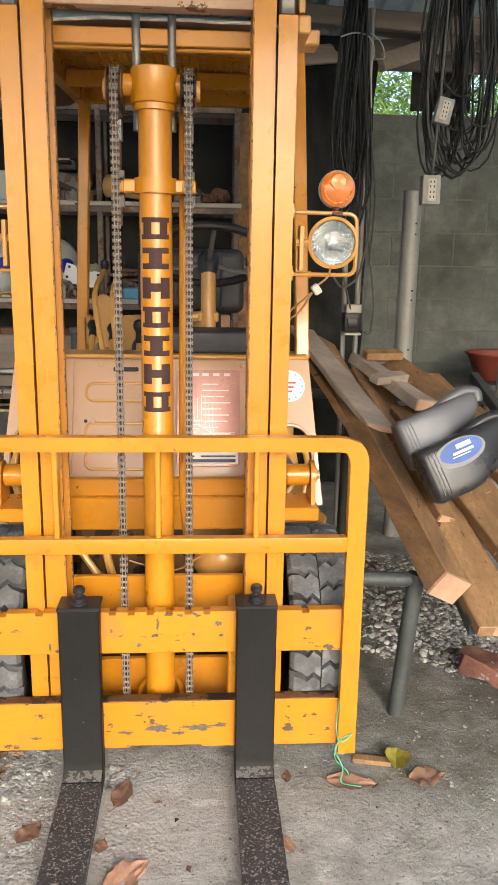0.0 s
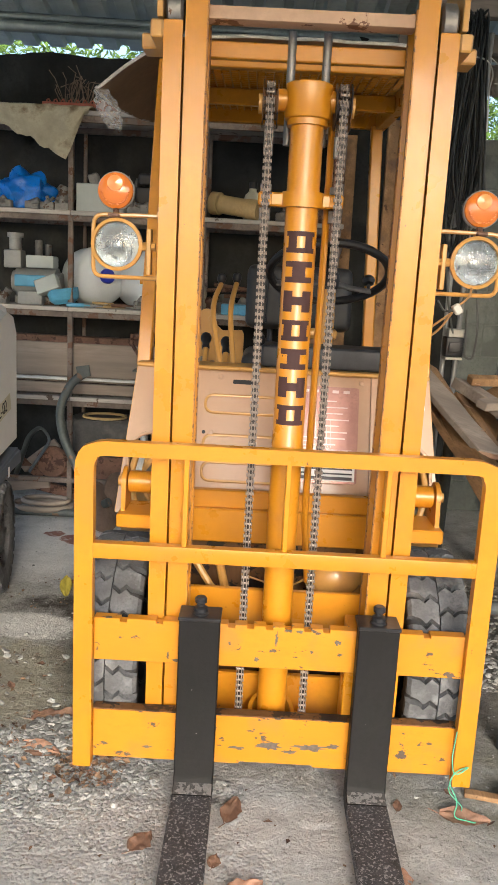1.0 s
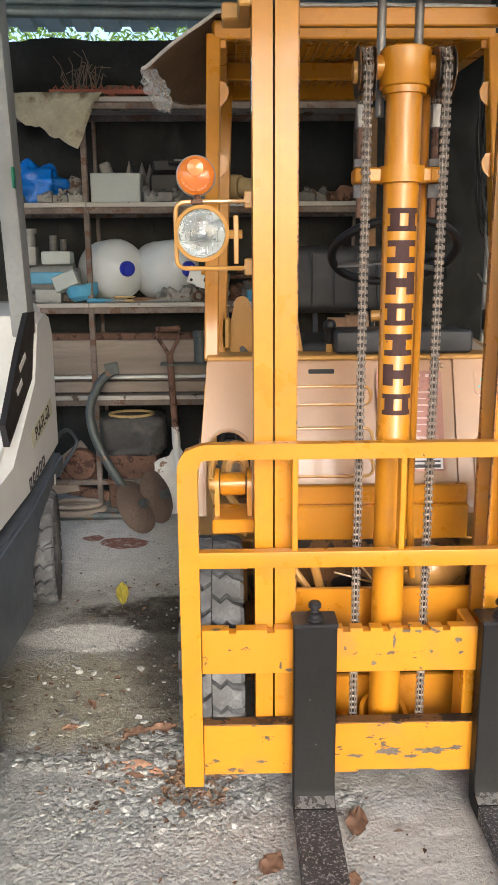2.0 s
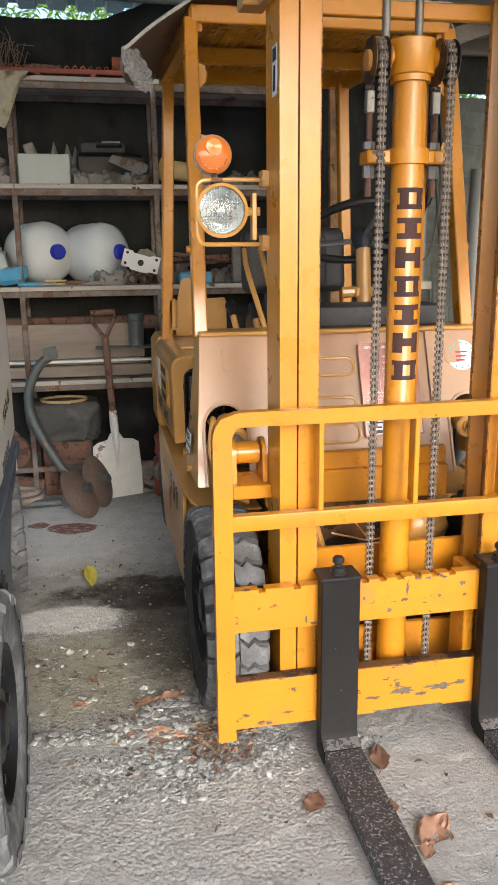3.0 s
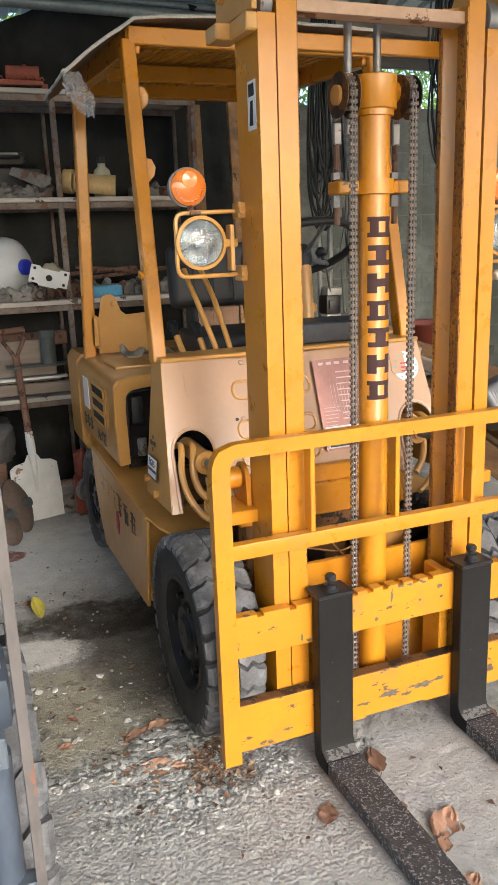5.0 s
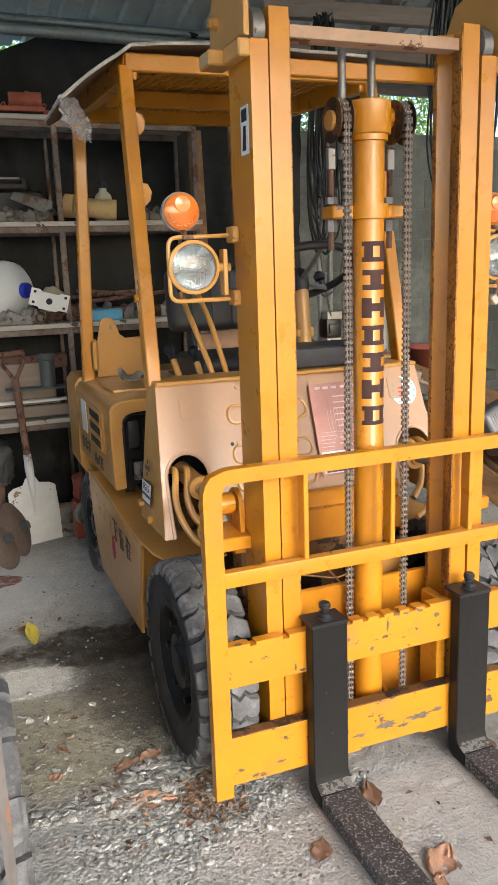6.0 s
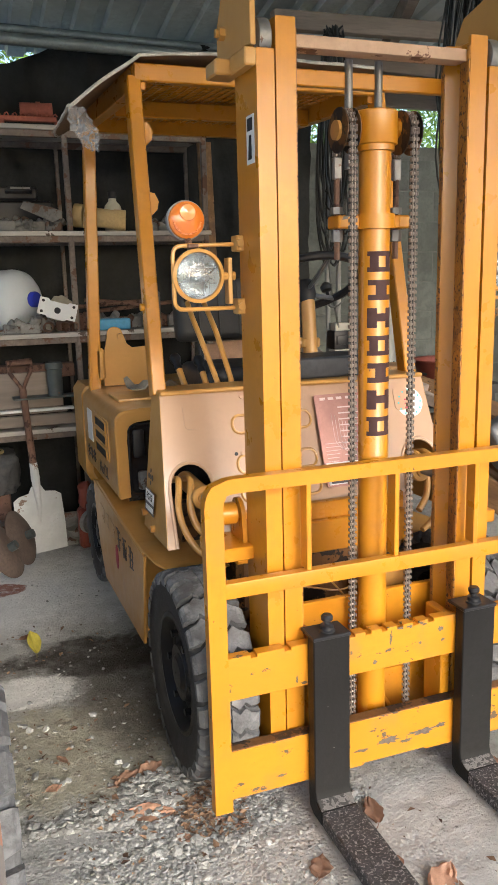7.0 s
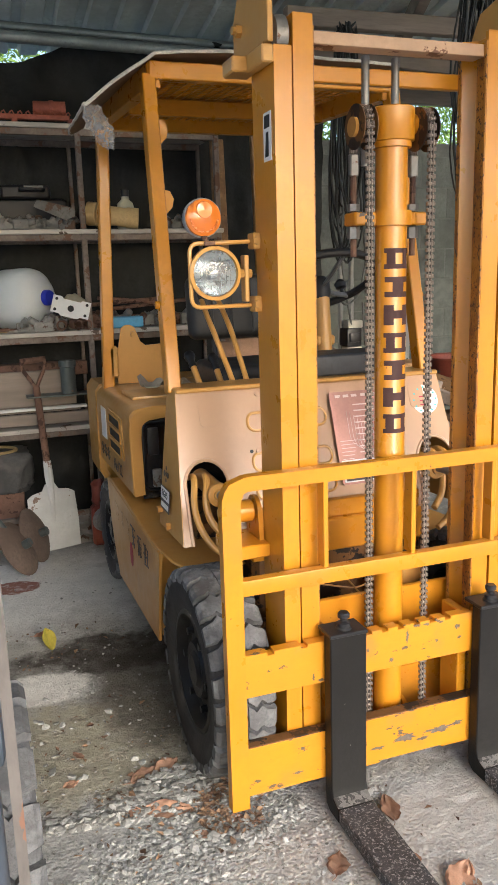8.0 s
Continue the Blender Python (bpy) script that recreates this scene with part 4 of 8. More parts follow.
        lathe(b, [(0.001, 0.576), (0.012, 0.576), (0.016, 0.571), (0.016, 0.562), (0.010, 0.557), (0.010, 0.551), (0.018, 0.547), (0.018, 0.537), (0.022, 0.533), (0.022, 0.528)], Matrix.Translation((xm, -0.012, 0)), 16)
        part("fork_pin", b, BLACK, fk, "black locking pin")

    # front cowl, leaning back
    bot, top = Vector((0, 0.43, 0.655)), Vector((0, 0.60, 1.108))
    up = (top - bot).normalized()
    H_ = (top - bot).length
    mc = basis(bot, (1, 0, 0), up)
    wings = []
    for s in (-1, 1):
        b = B()
        ol = [(s * 0.285, 0.0), (s * 0.505, 0.0), (s * 0.468, H_), (s * 0.285, H_)]
        hole = [(s * 0.478, 0.0)] + [(s * (0.408 + 0.070 * math.cos(radians(a))), 0.180 + 0.078 * math.sin(radians(a))) for a in range(0, 181, 15)] + [(s * 0.338, 0.0)]
        slab(b, [(s * 0.285, 0.0), (s * 0.338, 0.0)] + hole[::-1][1:-1] + [(s * 0.478, 0.0), (s * 0.505, 0.0), (s * 0.468, H_), (s * 0.285, H_)], 0.01, mc @ pose(0, 0, -0.01))
        wing = part("cowl_wing", b, COWL, F, "peach-yellow cowl wing with painted-in sheen and an arched opening")
        b = B()
        tube(b, [mc @ Vector((px, py, 0.0)) for px, py in hole], 0.006, 6)
        part("opening_lip", b, COWL, wing)
        b = B()
        slab(b, roundrect(s * 0.375 - 0.028, s * 0.375 + 0.028, 0.36, 0.44, 0.014), 0.0022, mc @ pose(0, 0, 0.0))
        part("pressed_panel", b, COWL, wing)
        b = B()
        side = [(0.435, 0.655), (0.738, 0.648), (0.700, 1.085), (0.60, 1.108)]
        lo, hi = s * 0.508, s * 0.470
        vs_o = [b.verts.new((lo + (hi - lo) * (z - 0.65) / 0.45, y, z)) for y, z in side]
        vs_i = [b.verts.new((lo + (hi - lo) * (z - 0.65) / 0.45 - s * 0.012, y, z)) for y, z in side]
        b.faces.new(vs_o)
        b.faces.new(vs_i[::-1])
        for k in range(4):
            b.faces.new((vs_o[k], vs_o[(k + 1) % 4], vs_i[(k + 1) % 4], vs_i[k]))
        part("cowl_side", b, GOLD, wing)
        for y, z in ((0.710, 0.70), (0.60, 0.672)):
            b = B()
            cyl(b, (s * 0.503, y, z), (s * 0.520, y, z), 0.012, n=6)
            part("bolt", b, GOLD, wing)
        wings.append(wing)
    b = B()
    slab(b, [(-0.285, 0.09), (0.285, 0.09), (0.285, H_), (-0.285, H_)], 0.008, mc @ pose(0, 0, -0.018))
    panel = part("cowl_panel", b, COWL, F, "pale front panel with painted-in sheen and pressed ribs")
    # ribs take the darker ochre so the grooves' shading is in the colour
    for yy, hh in ((0.115, 0.06), (0.205, 0.058), (0.335, 0.058)):
        b = B()
        tube(b, [mc @ Vector((px, py, -0.0095)) for px, py in roundrect(-0.245, 0.03, yy, yy + hh, 0.025)], 0.0065, 8, closed=True, flat=0.7)
        part("pressed_rib", b, GOLD, panel)
    for x, yy in ((-0.222, 0.27), (-0.222, 0.19), (0.255, 0.455), (-0.2, 0.455)):
        b = B()
        lathe(b, [(0.009, -0.0095), (0.0085, -0.006), (0.004, -0.0045), (0.0003, -0.0045)], mc @ pose(x, yy, 0), 12)
        part("panel_bolt", b, COWL, panel)
    b = B()
    slab(b, roundrect(-0.16, -0.08, 0.432, 0.446, 0.004), 0.002, mc @ pose(0, 0, -0.0098))
    part("slot", b, INK, panel)
    b = B()
    slab(b, arc(-0.245, 0.27, 0.006, 0, 330, 9), 0.002, mc @ pose(0, 0, -0.0098))
    part("hole", b, INK, panel)
    b = B()
    slab(b, roundrect(0.045, 0.245, 0.125, 0.435, 0.008), 0.003, mc @ pose(0, 0, 0.004))
    plate = part("info_plate", b, PLATE, panel, "coppery reflective load chart plate with fine print")
    b = B()
    for k in range(9):
        wdt = (0.05, 0.085, 0.07, 0.09, 0.06, 0.085, 0.08, 0.05, 0.09)[k]
        slab(b, [(0.125, 0.39 - 0.02 * k), (0.125 + wdt, 0.39 - 0.02 * k), (0.125 + wdt, 0.386 - 0.02 * k), (0.125, 0.386 - 0.02 * k)], 0.001, mc @ pose(0, 0, 0.0072))
    for x in (0.065, 0.095, 0.125, 0.16, 0.195):
        slab(b, [(x, 0.415), (x + 0.02, 0.415), (x + 0.02, 0.424), (x, 0.424)], 0.001, mc @ pose(0, 0, 0.0072))
    for k in range(7):
        slab(b, [(0.06, 0.27 - 0.012 * k), (0.12 - 0.004 * k, 0.27 - 0.012 * k), (0.12 - 0.004 * k, 0.268 - 0.012 * k), (0.06, 0.268 - 0.012 * k)], 0.001, mc @ pose(0, 0, 0.0072))
    for k in range(6):
        x = 0.098 + 0.012 * k
        tube(b, [mc @ Vector((v.x, v.y, 0.0072)) for v in rounded([(x, 0.37 - 0.008 * k, 0), (x, 0.262 - 0.007 * k, 0), (x + 0.05, 0.232 - 0.007 * k, 0), (0.228, 0.232 - 0.007 * k, 0)], 0.03, 4)], 0.0008, 4)
    part("fine_print", b, PLATEBAR, plate)
    b = B()
    slab(b, [(0.052, 0.132), (0.238, 0.132), (0.238, 0.205), (0.052, 0.205)], 0.001, mc @ pose(0, 0, 0.0072))
    foot = part("maker_field", b, PAPER, plate)
    b = B()
    for x0, x1, y0, y1 in ((0.10, 0.135, 0.182, 0.199), (0.155, 0.19, 0.182, 0.199), (0.06, 0.23, 0.168, 0.173), (0.06, 0.23, 0.136, 0.146), (0.06, 0.10, 0.153, 0.158), (0.12, 0.23, 0.153, 0.158)):
        slab(b, [(x0, y0), (x1, y0), (x1, y1), (x0, y1)], 0.001, mc @ pose(0, 0, 0.0084))
    part("dark_print", b, PLATEDARK, plate)
    b = B()
    slab(b, arc(0.405, 0.385, 0.052, 0, 345, 22), 0.0016, mc @ pose(0, 0, 0.0))
    disc = part("round_sticker", b, PAPER, wings[1], "round white sticker")
    b = B()
    for k in range(12):
        w = math.pi * k / 6
        slab(b, arc(0.405 + 0.043 * math.cos(w), 0.385 + 0.043 * math.sin(w), 0.0035, 0, 330, 6), 0.001, mc @ pose(0, 0, 0.0018))
    part("sticker_print", b, TEAL, disc)
    b = B()
    for k in range(3):
        slab(b, [(0.385, 0.398 - 0.014 * k), (0.427 - 0.006 * k, 0.398 - 0.014 * k), (0.427 - 0.006 * k, 0.393 - 0.014 * k), (0.385, 0.393 - 0.014 * k)], 0.001, mc @ pose(0, 0, 0.0018))
    part("sticker_bars", b, REDINK, disc)
    b = B()
    box(b, -0.47, 0.47, 0.585, 0.72, 1.098, 1.112, 0.004)
    part("cowl_top", b, GOLD, F)
    b = B()
    box(b, -0.30, 0.30, 0.40, 0.43, 0.585, 0.69, 0.004)
    part("front_beam", b, YELLOW, F)
    b = B()
    box(b, -0.30, 0.30, 0.42, 0.45, 0.69, 0.745, 0.003)
    part("front_beam_top", b, YELLOW, F)
    # pipes and axle under the cowl
    b = B()
    box(b, -0.37, 0.37, 0.26, 0.42, 0.20, 0.40, 0.03, seg=2)
    box(b, -0.28, 0.28, 0.45, 1.0, 0.25, 0.62, 0.02)
    part("drive_axle", b, GREASE, F, "oily dark axle housing")
    b = B()
    lump(b, (0.19, 0.36, 0.50), (0.10, 0.06, 0.08), 3.0, 0.1)
    part("valve_body", b, GOLD, F)
    b = B()
    tube(b, rounded([(-0.28, 0.33, 0.57), (-0.1, 0.33, 0.565), (0.05, 0.33, 0.56), (0.27, 0.34, 0.57)], 0.03), 0.009, 8)
    part("hydraulic_line", b, GREASE, F, "oily steel hydraulic line")
    for k, (xa, za, xb, zb) in enumerate(((-0.24, 0.56, -0.12, 0.40), (-0.2, 0.42, 0.0, 0.47), (-0.17, 0.56, -0.16, 0.40), (0.05, 0.45, 0.26, 0.50), (-0.05, 0.56, 0.08, 0.42), (0.08, 0.44, 0.24, 0.40), (-0.1, 0.5, 0.12, 0.53), (-0.22, 0.48, -0.02, 0.40))):
        b = B()
        tube(b, rounded([(xa, 0.30 + 0.01 * k, za), ((xa + xb) / 2 + 0.03, 0.28 + 0.01 * k, (za + zb) / 2 - 0.05), (xb, 0.32, zb)], 0.06, 6), (0.011, 0.003, 0.013, 0.004, 0.003, 0.009, 0.003, 0.005)[k], 8)
        part("hydraulic_line", b, GOLD if k % 2 == 0 else COPPER, F, "paint-covered hydraulic line")

    # tilt cylinders between mast and cowl
    for s in (-1, 1):
        b = B()
        cyl(b, (s * 0.362, 0.225, 0.812), (s * 0.428, 0.225, 0.812), 0.031, n=22, bevel=0.003)
        tilt = part("tilt_pin", b, YELLOW, F, "yellow tilt cylinder eye")
        b = B()
        cyl(b, (s * 0.390, 0.235, 0.812), (s * 0.383, 0.47, 0.802), 0.014, n=14)
        part("piston_rod", b, STEEL, tilt)
        b = B()
        cyl(b, (s * 0.383, 0.465, 0.802), (s * 0.383, 0.66, 0.808), 0.030, n=20, bevel=0.004)
        part("tilt_cylinder", b, GOLD, tilt)
        b = B()
        for x in (0.352, 0.437):
            slab(b, [(0.17, 0.70), (0.28, 0.70), (0.275, 0.80)] + arc(0.225, 0.812, 0.043, 0, 180, 10) + [(0.18, 0.79)], 0.012, basis((s * x - 0.006, 0, 0), (0, 1, 0), (0, 0, 1)))
        box(b, s * 0.338, s * 0.450, 0.14, 0.29, 0.700, 0.738, 0.004)
        part("tilt_bracket", b, YELLOW, tilt)
        b = B()
        cyl(b, (s * 0.448, 0.225, 0.812), (s * 0.458, 0.225, 0.812), 0.014, n=12)
        cyl(b, (s * 0.443, 0.225, 0.812), (s * 0.450, 0.225, 0.812), 0.024, n=12)
        part("pin_end", b, GOLD, tilt)
        b = B()
        tube(b, rounded([(s * 0.435, 0.64, 0.815), (s * 0.444, 0.50, 0.855), (s * 0.464, 0.46, 0.770), (s * 0.450, 0.44, 0.700), (s * 0.415, 0.41, 0.640), (s * 0.355, 0.39, 0.612)], 0.06, 7), 0.0105, 10)
        tube(b, rounded([(s * 0.400, 0.64, 0.815), (s * 0.405, 0.50, 0.852), (s * 0.424, 0.47, 0.765), (s * 0.408, 0.45, 0.705), (s * 0.365, 0.43, 0.668)], 0.05, 7), 0.0115, 10)
        part("hydraulic_hose", b, GOLD, tilt, "yellow painted hydraulic hose")
        b = B()
        mg = basis((s * 0.383, 0.455, 0.800), (1, 0, 0), (0, 0, 1)) @ Matrix.Scale(0.80, 4)
        lathe(b, [(0.018, -0.012), (0.044, -0.012), (0.047, -0.006), (0.047, 0.010), (0.042, 0.014), (0.026, 0.014), (0.024, 0.024), (0.018, 0.024)], mg, 22, True)
        part("gland_nut", b, GOLD, tilt)

    # running boards, skirts and wings over the wheels
    for s in (-1, 1):
        b = B()
        slab(b, [(0.72, 0.558), (1.60, 0.600), (1.60, 0.588), (0.72, 0.546)], 0.24, basis((s * 0.525 if s < 0 else 0.285, 0, 0), (0, 1, 0), (0, 0, 1)), bevel=0.003)
        rb = part("running_board", b, GOLD, F, "ochre step along the body")
        b = B()
        k_ = 0.0 if s < 0 else 0.035
        slab(b, [(s * 0.30, 0.47), (s * (0.455 + k_), 0.47), (s * (0.488 + k_), 0.49), (s * (0.515 + k_), 0.58), (s * 0.5255, 0.72), (s * 0.5255, 0.80), (s * 0.30, 0.80)], 0.010, pose(0, 0, 0.556), bevel=0.003)
        part("step_lip", b, GOLD, rb)
        b = B()
        slab(b, [(0.775, 0.20), (1.50, 0.185), (1.59, 0.30), (1.645, 0.42), (1.68, 0.588), (0.70, 0.548)], 0.012, basis((s * 0.520 - 0.006, 0, 0), (0, 1, 0), (0, 0, 1)), [], bevel=0.002)
        sk = part("side_skirt", b, GOLD, F, "ochre side plate with worn dark lettering")
        b = B()
        box(b, s * 0.512, s * 0.30, 0.770, 0.782, 0.22, 0.55, 0.002)
        part("wheel_arch_plate", b, GOLD, sk)
        if s < 0:
            rs = random.Random(5)
            for k in range(6):
                b = B()
                y, z = 1.47 - 0.112 * k, 0.485 - 0.004 * k
                h = 0.045 if k > 2 else 0.034
                for q in range(7):
                    if q < 3:
                        wy, wz, dy, dz = rs.uniform(0.05, 0.085), rs.uniform(0.006, 0.011), rs.uniform(-0.008, 0.008), h * (0.8 - 0.75 * q)
                    else:
                        wy, wz, dy, dz = rs.uniform(0.008, 0.013), rs.uniform(0.04, 0.08), rs.uniform(-0.034, 0.034), rs.uniform(-0.02, 0.012)
                    if k < 3 and q % 2:
                        continue
                    ang = rs.uniform(-14, 14)
                    box(b, -0.5275, -0.5265, -wy / 2, wy / 2, -wz / 2, wz / 2, m=Matrix.Translation((0, y + dy, z + dz)) @ Matrix.Rotation(radians(ang), 4, "X"))
                part("worn_sign", b, SIGNFADE if k < 3 else PLATEDARK, sk)
            b = B()
            slab(b, arc(1.19, 0.385, 0.028, 0, 340, 12, 0.05), 0.0015, basis((-0.5265, 0, 0), (0, -1, 0), (0, 0, 1)) @ pose(-2.38, 0, 0))
            part("red_sticker", b, REDINK, sk)
    b = B()
    box(b, -0.35, 0.35, 0.62, 1.95, 0.16, 0.54, 0.01)
    part("chassis", b, GREASE, F)

    # engine hood and counterweight
    b = B()
    hood = bmesh.new()
    half = [(0.500, 0.618), (0.504, 0.88)] + arc(0.454, 0.916, 0.048, -8, 80, 6, 0.044) + [(0.40, 0.966)]
    sec = [(-x_, z_) for x_, z_ in half] + [(x_, z_) for x_, z_ in half[::-1]]
    slab(hood, sec, 0.77, front(0, 1.98, 0))
    hood_ob = part("hood", merge(b, hood), GOLD, F, "ochre engine hood with side louvres", smooth=45)
    b = B()
    inner = [(x_ * 0.912, 0.618 + (z_ - 0.618) * 0.868) for x_, z_ in sec]
    ring_o = [[b.verts.new((x_ * k_, yy_, z_ + dz_)) for x_, z_ in sec] for k_, yy_, dz_ in ((1.004, 1.214, 0.002), (1.004, 1.203, 0.002), (0.993, 1.196, -0.005))]
    ring_i = [[b.verts.new((x_, yy_, z_)) for x_, z_ in inner] for yy_ in (1.196, 1.214)]
    rows_ = ring_o + ring_i
    for ra, rb_ in zip(rows_, rows_[1:]):
        for k in range(len(sec) - 1):
            b.faces.new((ra[k], ra[k + 1], rb_[k + 1], rb_[k]))
    part("hood_rim", b, GOLD, hood_ob, "broad flat ochre front flange")
    b = B()
    slab(b, roundrect(1.350, 1.680, 0.722, 0.900, 0.02), 0.005, basis((-0.5065, 0, 0), (0, 1, 0), (0, 0, 1)))
    part("louvre_frame", b, GOLD, hood_ob)
    for z in (0.847, 0.791, 0.735):
        b = B()
        box(b, -0.5085, -0.504, 1.395, 1.635, z, z + 0.036, 0.001)
        slot = part("louvre", b, INK, hood_ob)
        b = B()
        tube(b, [(-0.508, y_, z_) for y_, z_ in roundrect(1.388, 1.642, z - 0.004, z + 0.040, 0.012)], 0.0045, 6, closed=True)
        part("louvre_lip", b, GOLD, slot)
    b = B()
    box(b, -0.5065, -0.503, 1.74, 1.86, 0.745, 0.885)
    part("paper_label", b, PAPER, hood_ob)
    writing("No122", 0.075, basis((-0.5052, 1.50, 0.668), (0, -1, 0), (0, 0, 1)), PLATEDARK, hood_ob, width=0.9)
    b = B()
    for k in range(3):
        box(b, -0.5062, -0.5025, 1.70 + 0.075 * k, 1.755 + 0.075 * k, 0.668, 0.675)
        box(b, -0.5062, -0.5025, 1.70 + 0.075 * k, 1.755 + 0.075 * k, 0.693, 0.70)
        box(b, -0.5062, -0.5025, 1.723 + 0.075 * k, 1.733 + 0.075 * k, 0.655, 0.712)
    part("dark_marks", b, PLATEDARK, hood_ob)
    b = B()
    box(b, -0.44, -0.27, 1.42, 1.66, 0.962, 0.976, 0.006, seg=2)
    part("hood_ridge", b, GOLD, hood_ob)
    # black panel closing the hood's front, seen past the cowl
    b = B()
    box(b, -0.462, 0.462, 1.203, 1.2085, 0.60, 0.928)
    bay = part("engine_panel", b, GLOSSBLACK, F, "glossy black panel closing the hood's front")
    b = B()
    tube(b, [(x_, 1.201, z_) for x_, z_ in roundrect(-0.450, -0.30, 0.632, 0.905, 0.025)], 0.007, 8, closed=True)
    part("panel_rib", b, GLOSSBLACK, bay)
    b = B()
    box(b, -0.436, -0.392, 1.192, 1.204, 0.775, 0.885, 0.008, seg=2)
    part("panel_cover", b, BLACK, bay)
    b = B()
    cyl(b, (-0.408, 1.180, 0.652), (-0.408, 1.180, 0.722), 0.019, n=16, bevel=0.003)
    part("filter_can", b, CAST, bay, "small grey filter can")
    b = B()
    box(b, -0.38, 0.40, 0.74, 1.08, 0.56, 0.62, 0.004)
    part("floor_plate", b, GREASE, F)
    cw = bmesh.new()
    sec = [(-0.47, 0.47), (-0.505, 0.54), (-0.505, 0.93), (-0.48, 0.965), (0.48, 0.965), (0.505, 0.93), (0.505, 0.56), (0.47, 0.50)]
    slab(cw, sec, 0.325, front(0, 2.31, 0))
    bmesh.ops.bevel(cw, geom=[e for e in cw.edges if e.calc_face_angle(0) > 1.0], offset=0.03, segments=3, affect="EDGES")
    part("counterweight", cw, GOLD, F, "heavy ochre counterweight", smooth=45)
    b = B()
    outline = [(-0.405, 0.97), (-0.405, 1.10), (-0.385, 1.19)] + arc(-0.345, 1.205, 0.040, 150, 40, 6) + [(-0.290, 1.165), (-0.265, 1.145), (-0.17, 1.150), (-0.16, 1.13), (-0.16, 0.97)]
    slab(b, outline, 0.008, front(0, 1.93, 0))
    lathe(b, [(0.014, 0.0), (0.013, 0.008), (0.001, 0.009)], front(-0.322, 1.922, 1.20), 10)
    part("hood_stay_plate", b, GOLD, F, "ochre upright plate with bolt holes")
    b = B()
    box(b, -0.445, -0.40, 1.90, 1.94, 1.0, 1.15, 0.01)
    part("latch_plate", b, GOLD, F)
    b = B()
    bb = bmesh.new()
    bmesh.ops.create_grid(bb, x_segments=14, y_segments=10, size=0.5)
    bb.transform(Matrix.Translation((-0.25, 1.62, 0.985)) @ Matrix.Diagonal((0.22, 0.15, 1, 1)))
    for v in bb.verts:
        v.co.z += 0.07 * max(0, noise.noise(v.co * 16)) + 0.012
    got = bmesh.ops.extrude_face_region(bb, geom=bb.faces[:])
    for v in got["geom"]:
        if isinstance(v, bmesh.types.BMVert):
            v.co.z -= 0.006
    rag = single("rag", bb, mat("dirty_rag", (0.30, 0.265, 0.21), 0.9, var=0.3, bump=0.5), "crumpled dirty cloth lying on the hood", "rag", loc=(-0.25, 1.62, 0.97))

    # overhead guard
    for s in (-1, 1):
        b = B()
        a, c = Vector((s * 0.458, 0.665, 1.09)), Vector((s * 0.440, 0.875, 2.08))
        d = (c - a)
        mm = Matrix.Translation(a) @ d.to_track_quat("Z", "X").to_matrix().to_4x4()
        box(b, -0.022, 0.022, -0.028, 0.028, 0, d.length, 0.004, m=basis(a, Vector((0, 1, 0)).cross(d), d.cross(Vector((0, 1, 0)).cross(d))))
        post = part("front_post", b, YELLOW, F, "yellow front post of the overhead guard")
        for t, k in ((0.28, 0), (0.60, 1), (0.82, 1)):
            b = B()
            p = a + d * t
            if k:
                slab(b, [(0, -0.04), (0.026, -0.014), (0.032, 0.012), (0.020, 0.036), (0, 0.04)], 0.008, basis(p + Vector((-s * 0.018, -0.010, 0)), (-s, 0, 0), (0, 0, 1)))
            else:
                cyl(b, p + Vector((s * 0.034, 0, 0)), p + Vector((s * 0.02, 0, 0)), 0.012, n=10)
            part("post_lug", b, YELLOW, post)
        b = B()
        box(b, -0.026, 0.026, 1.90, 1.955, 0.93, 2.12, 0.006, m=Matrix.Translation((s * 0.452, 0, 0.93)) @ Matrix.Rotation(radians(-s * 2.2), 4, "Y") @ Matrix.Translation((0, 0, -0.93)))
        part("rear_post", b, YELLOW, F, "yellow rear post of the overhead guard")
        b = B()
        slab(b, [(0.86, 2.045), (1.97, 2.10), (1.97, 2.165), (0.86, 2.118)], 0.045, basis((s * 0.4225 - 0.0225, 0, 0), (0, 1, 0), (0, 0, 1)), bevel=0.003)
        part("guard_rail", b, YELLOW, F)
    b = B()
    box(b, -0.44, 0.44, 0.845, 0.885, 2.068, 2.122, 0.004)
    part("guard_front_bar", b, YELLOW, F)
    b = B()
    box(b, -0.42, 0.42, 1.93, 1.97, 2.105, 2.172, 0.004)
    part("guard_rear_bar", b, YELLOW, F)
    b = B()
    box(b, -0.40, 0.40, 1.35, 1.38, 2.06, 2.12, 0.004)
    part("guard_cross_bar", b, YELLOW, F)
    b = B()
    # expanded metal of the guard
    for k in range(26):
        x = -0.40 + 0.8 * k / 25
        tube(b, [(x, 0.88, 2.112), (x, 1.94, 2.160)], 0.004, 4)
    for k in range(30):
        y = 0.92 + 1.02 * k / 29
        tube(b, [(-0.40, y, 2.114 + 0.048 * k / 29), (0.40, y, 2.114 + 0.048 * k / 29)], 0.004, 4)
    part("guard_mesh", b, YELLOW, F, "yellow expanded metal mesh")
    # driver's place
    b = B()
    box(b, -0.075, 0.355, 0.62, 0.80, 1.112, 1.185, 0.018, seg=3)
    part("dashboard", b, DASH, F, "dusty dark dashboard pad")
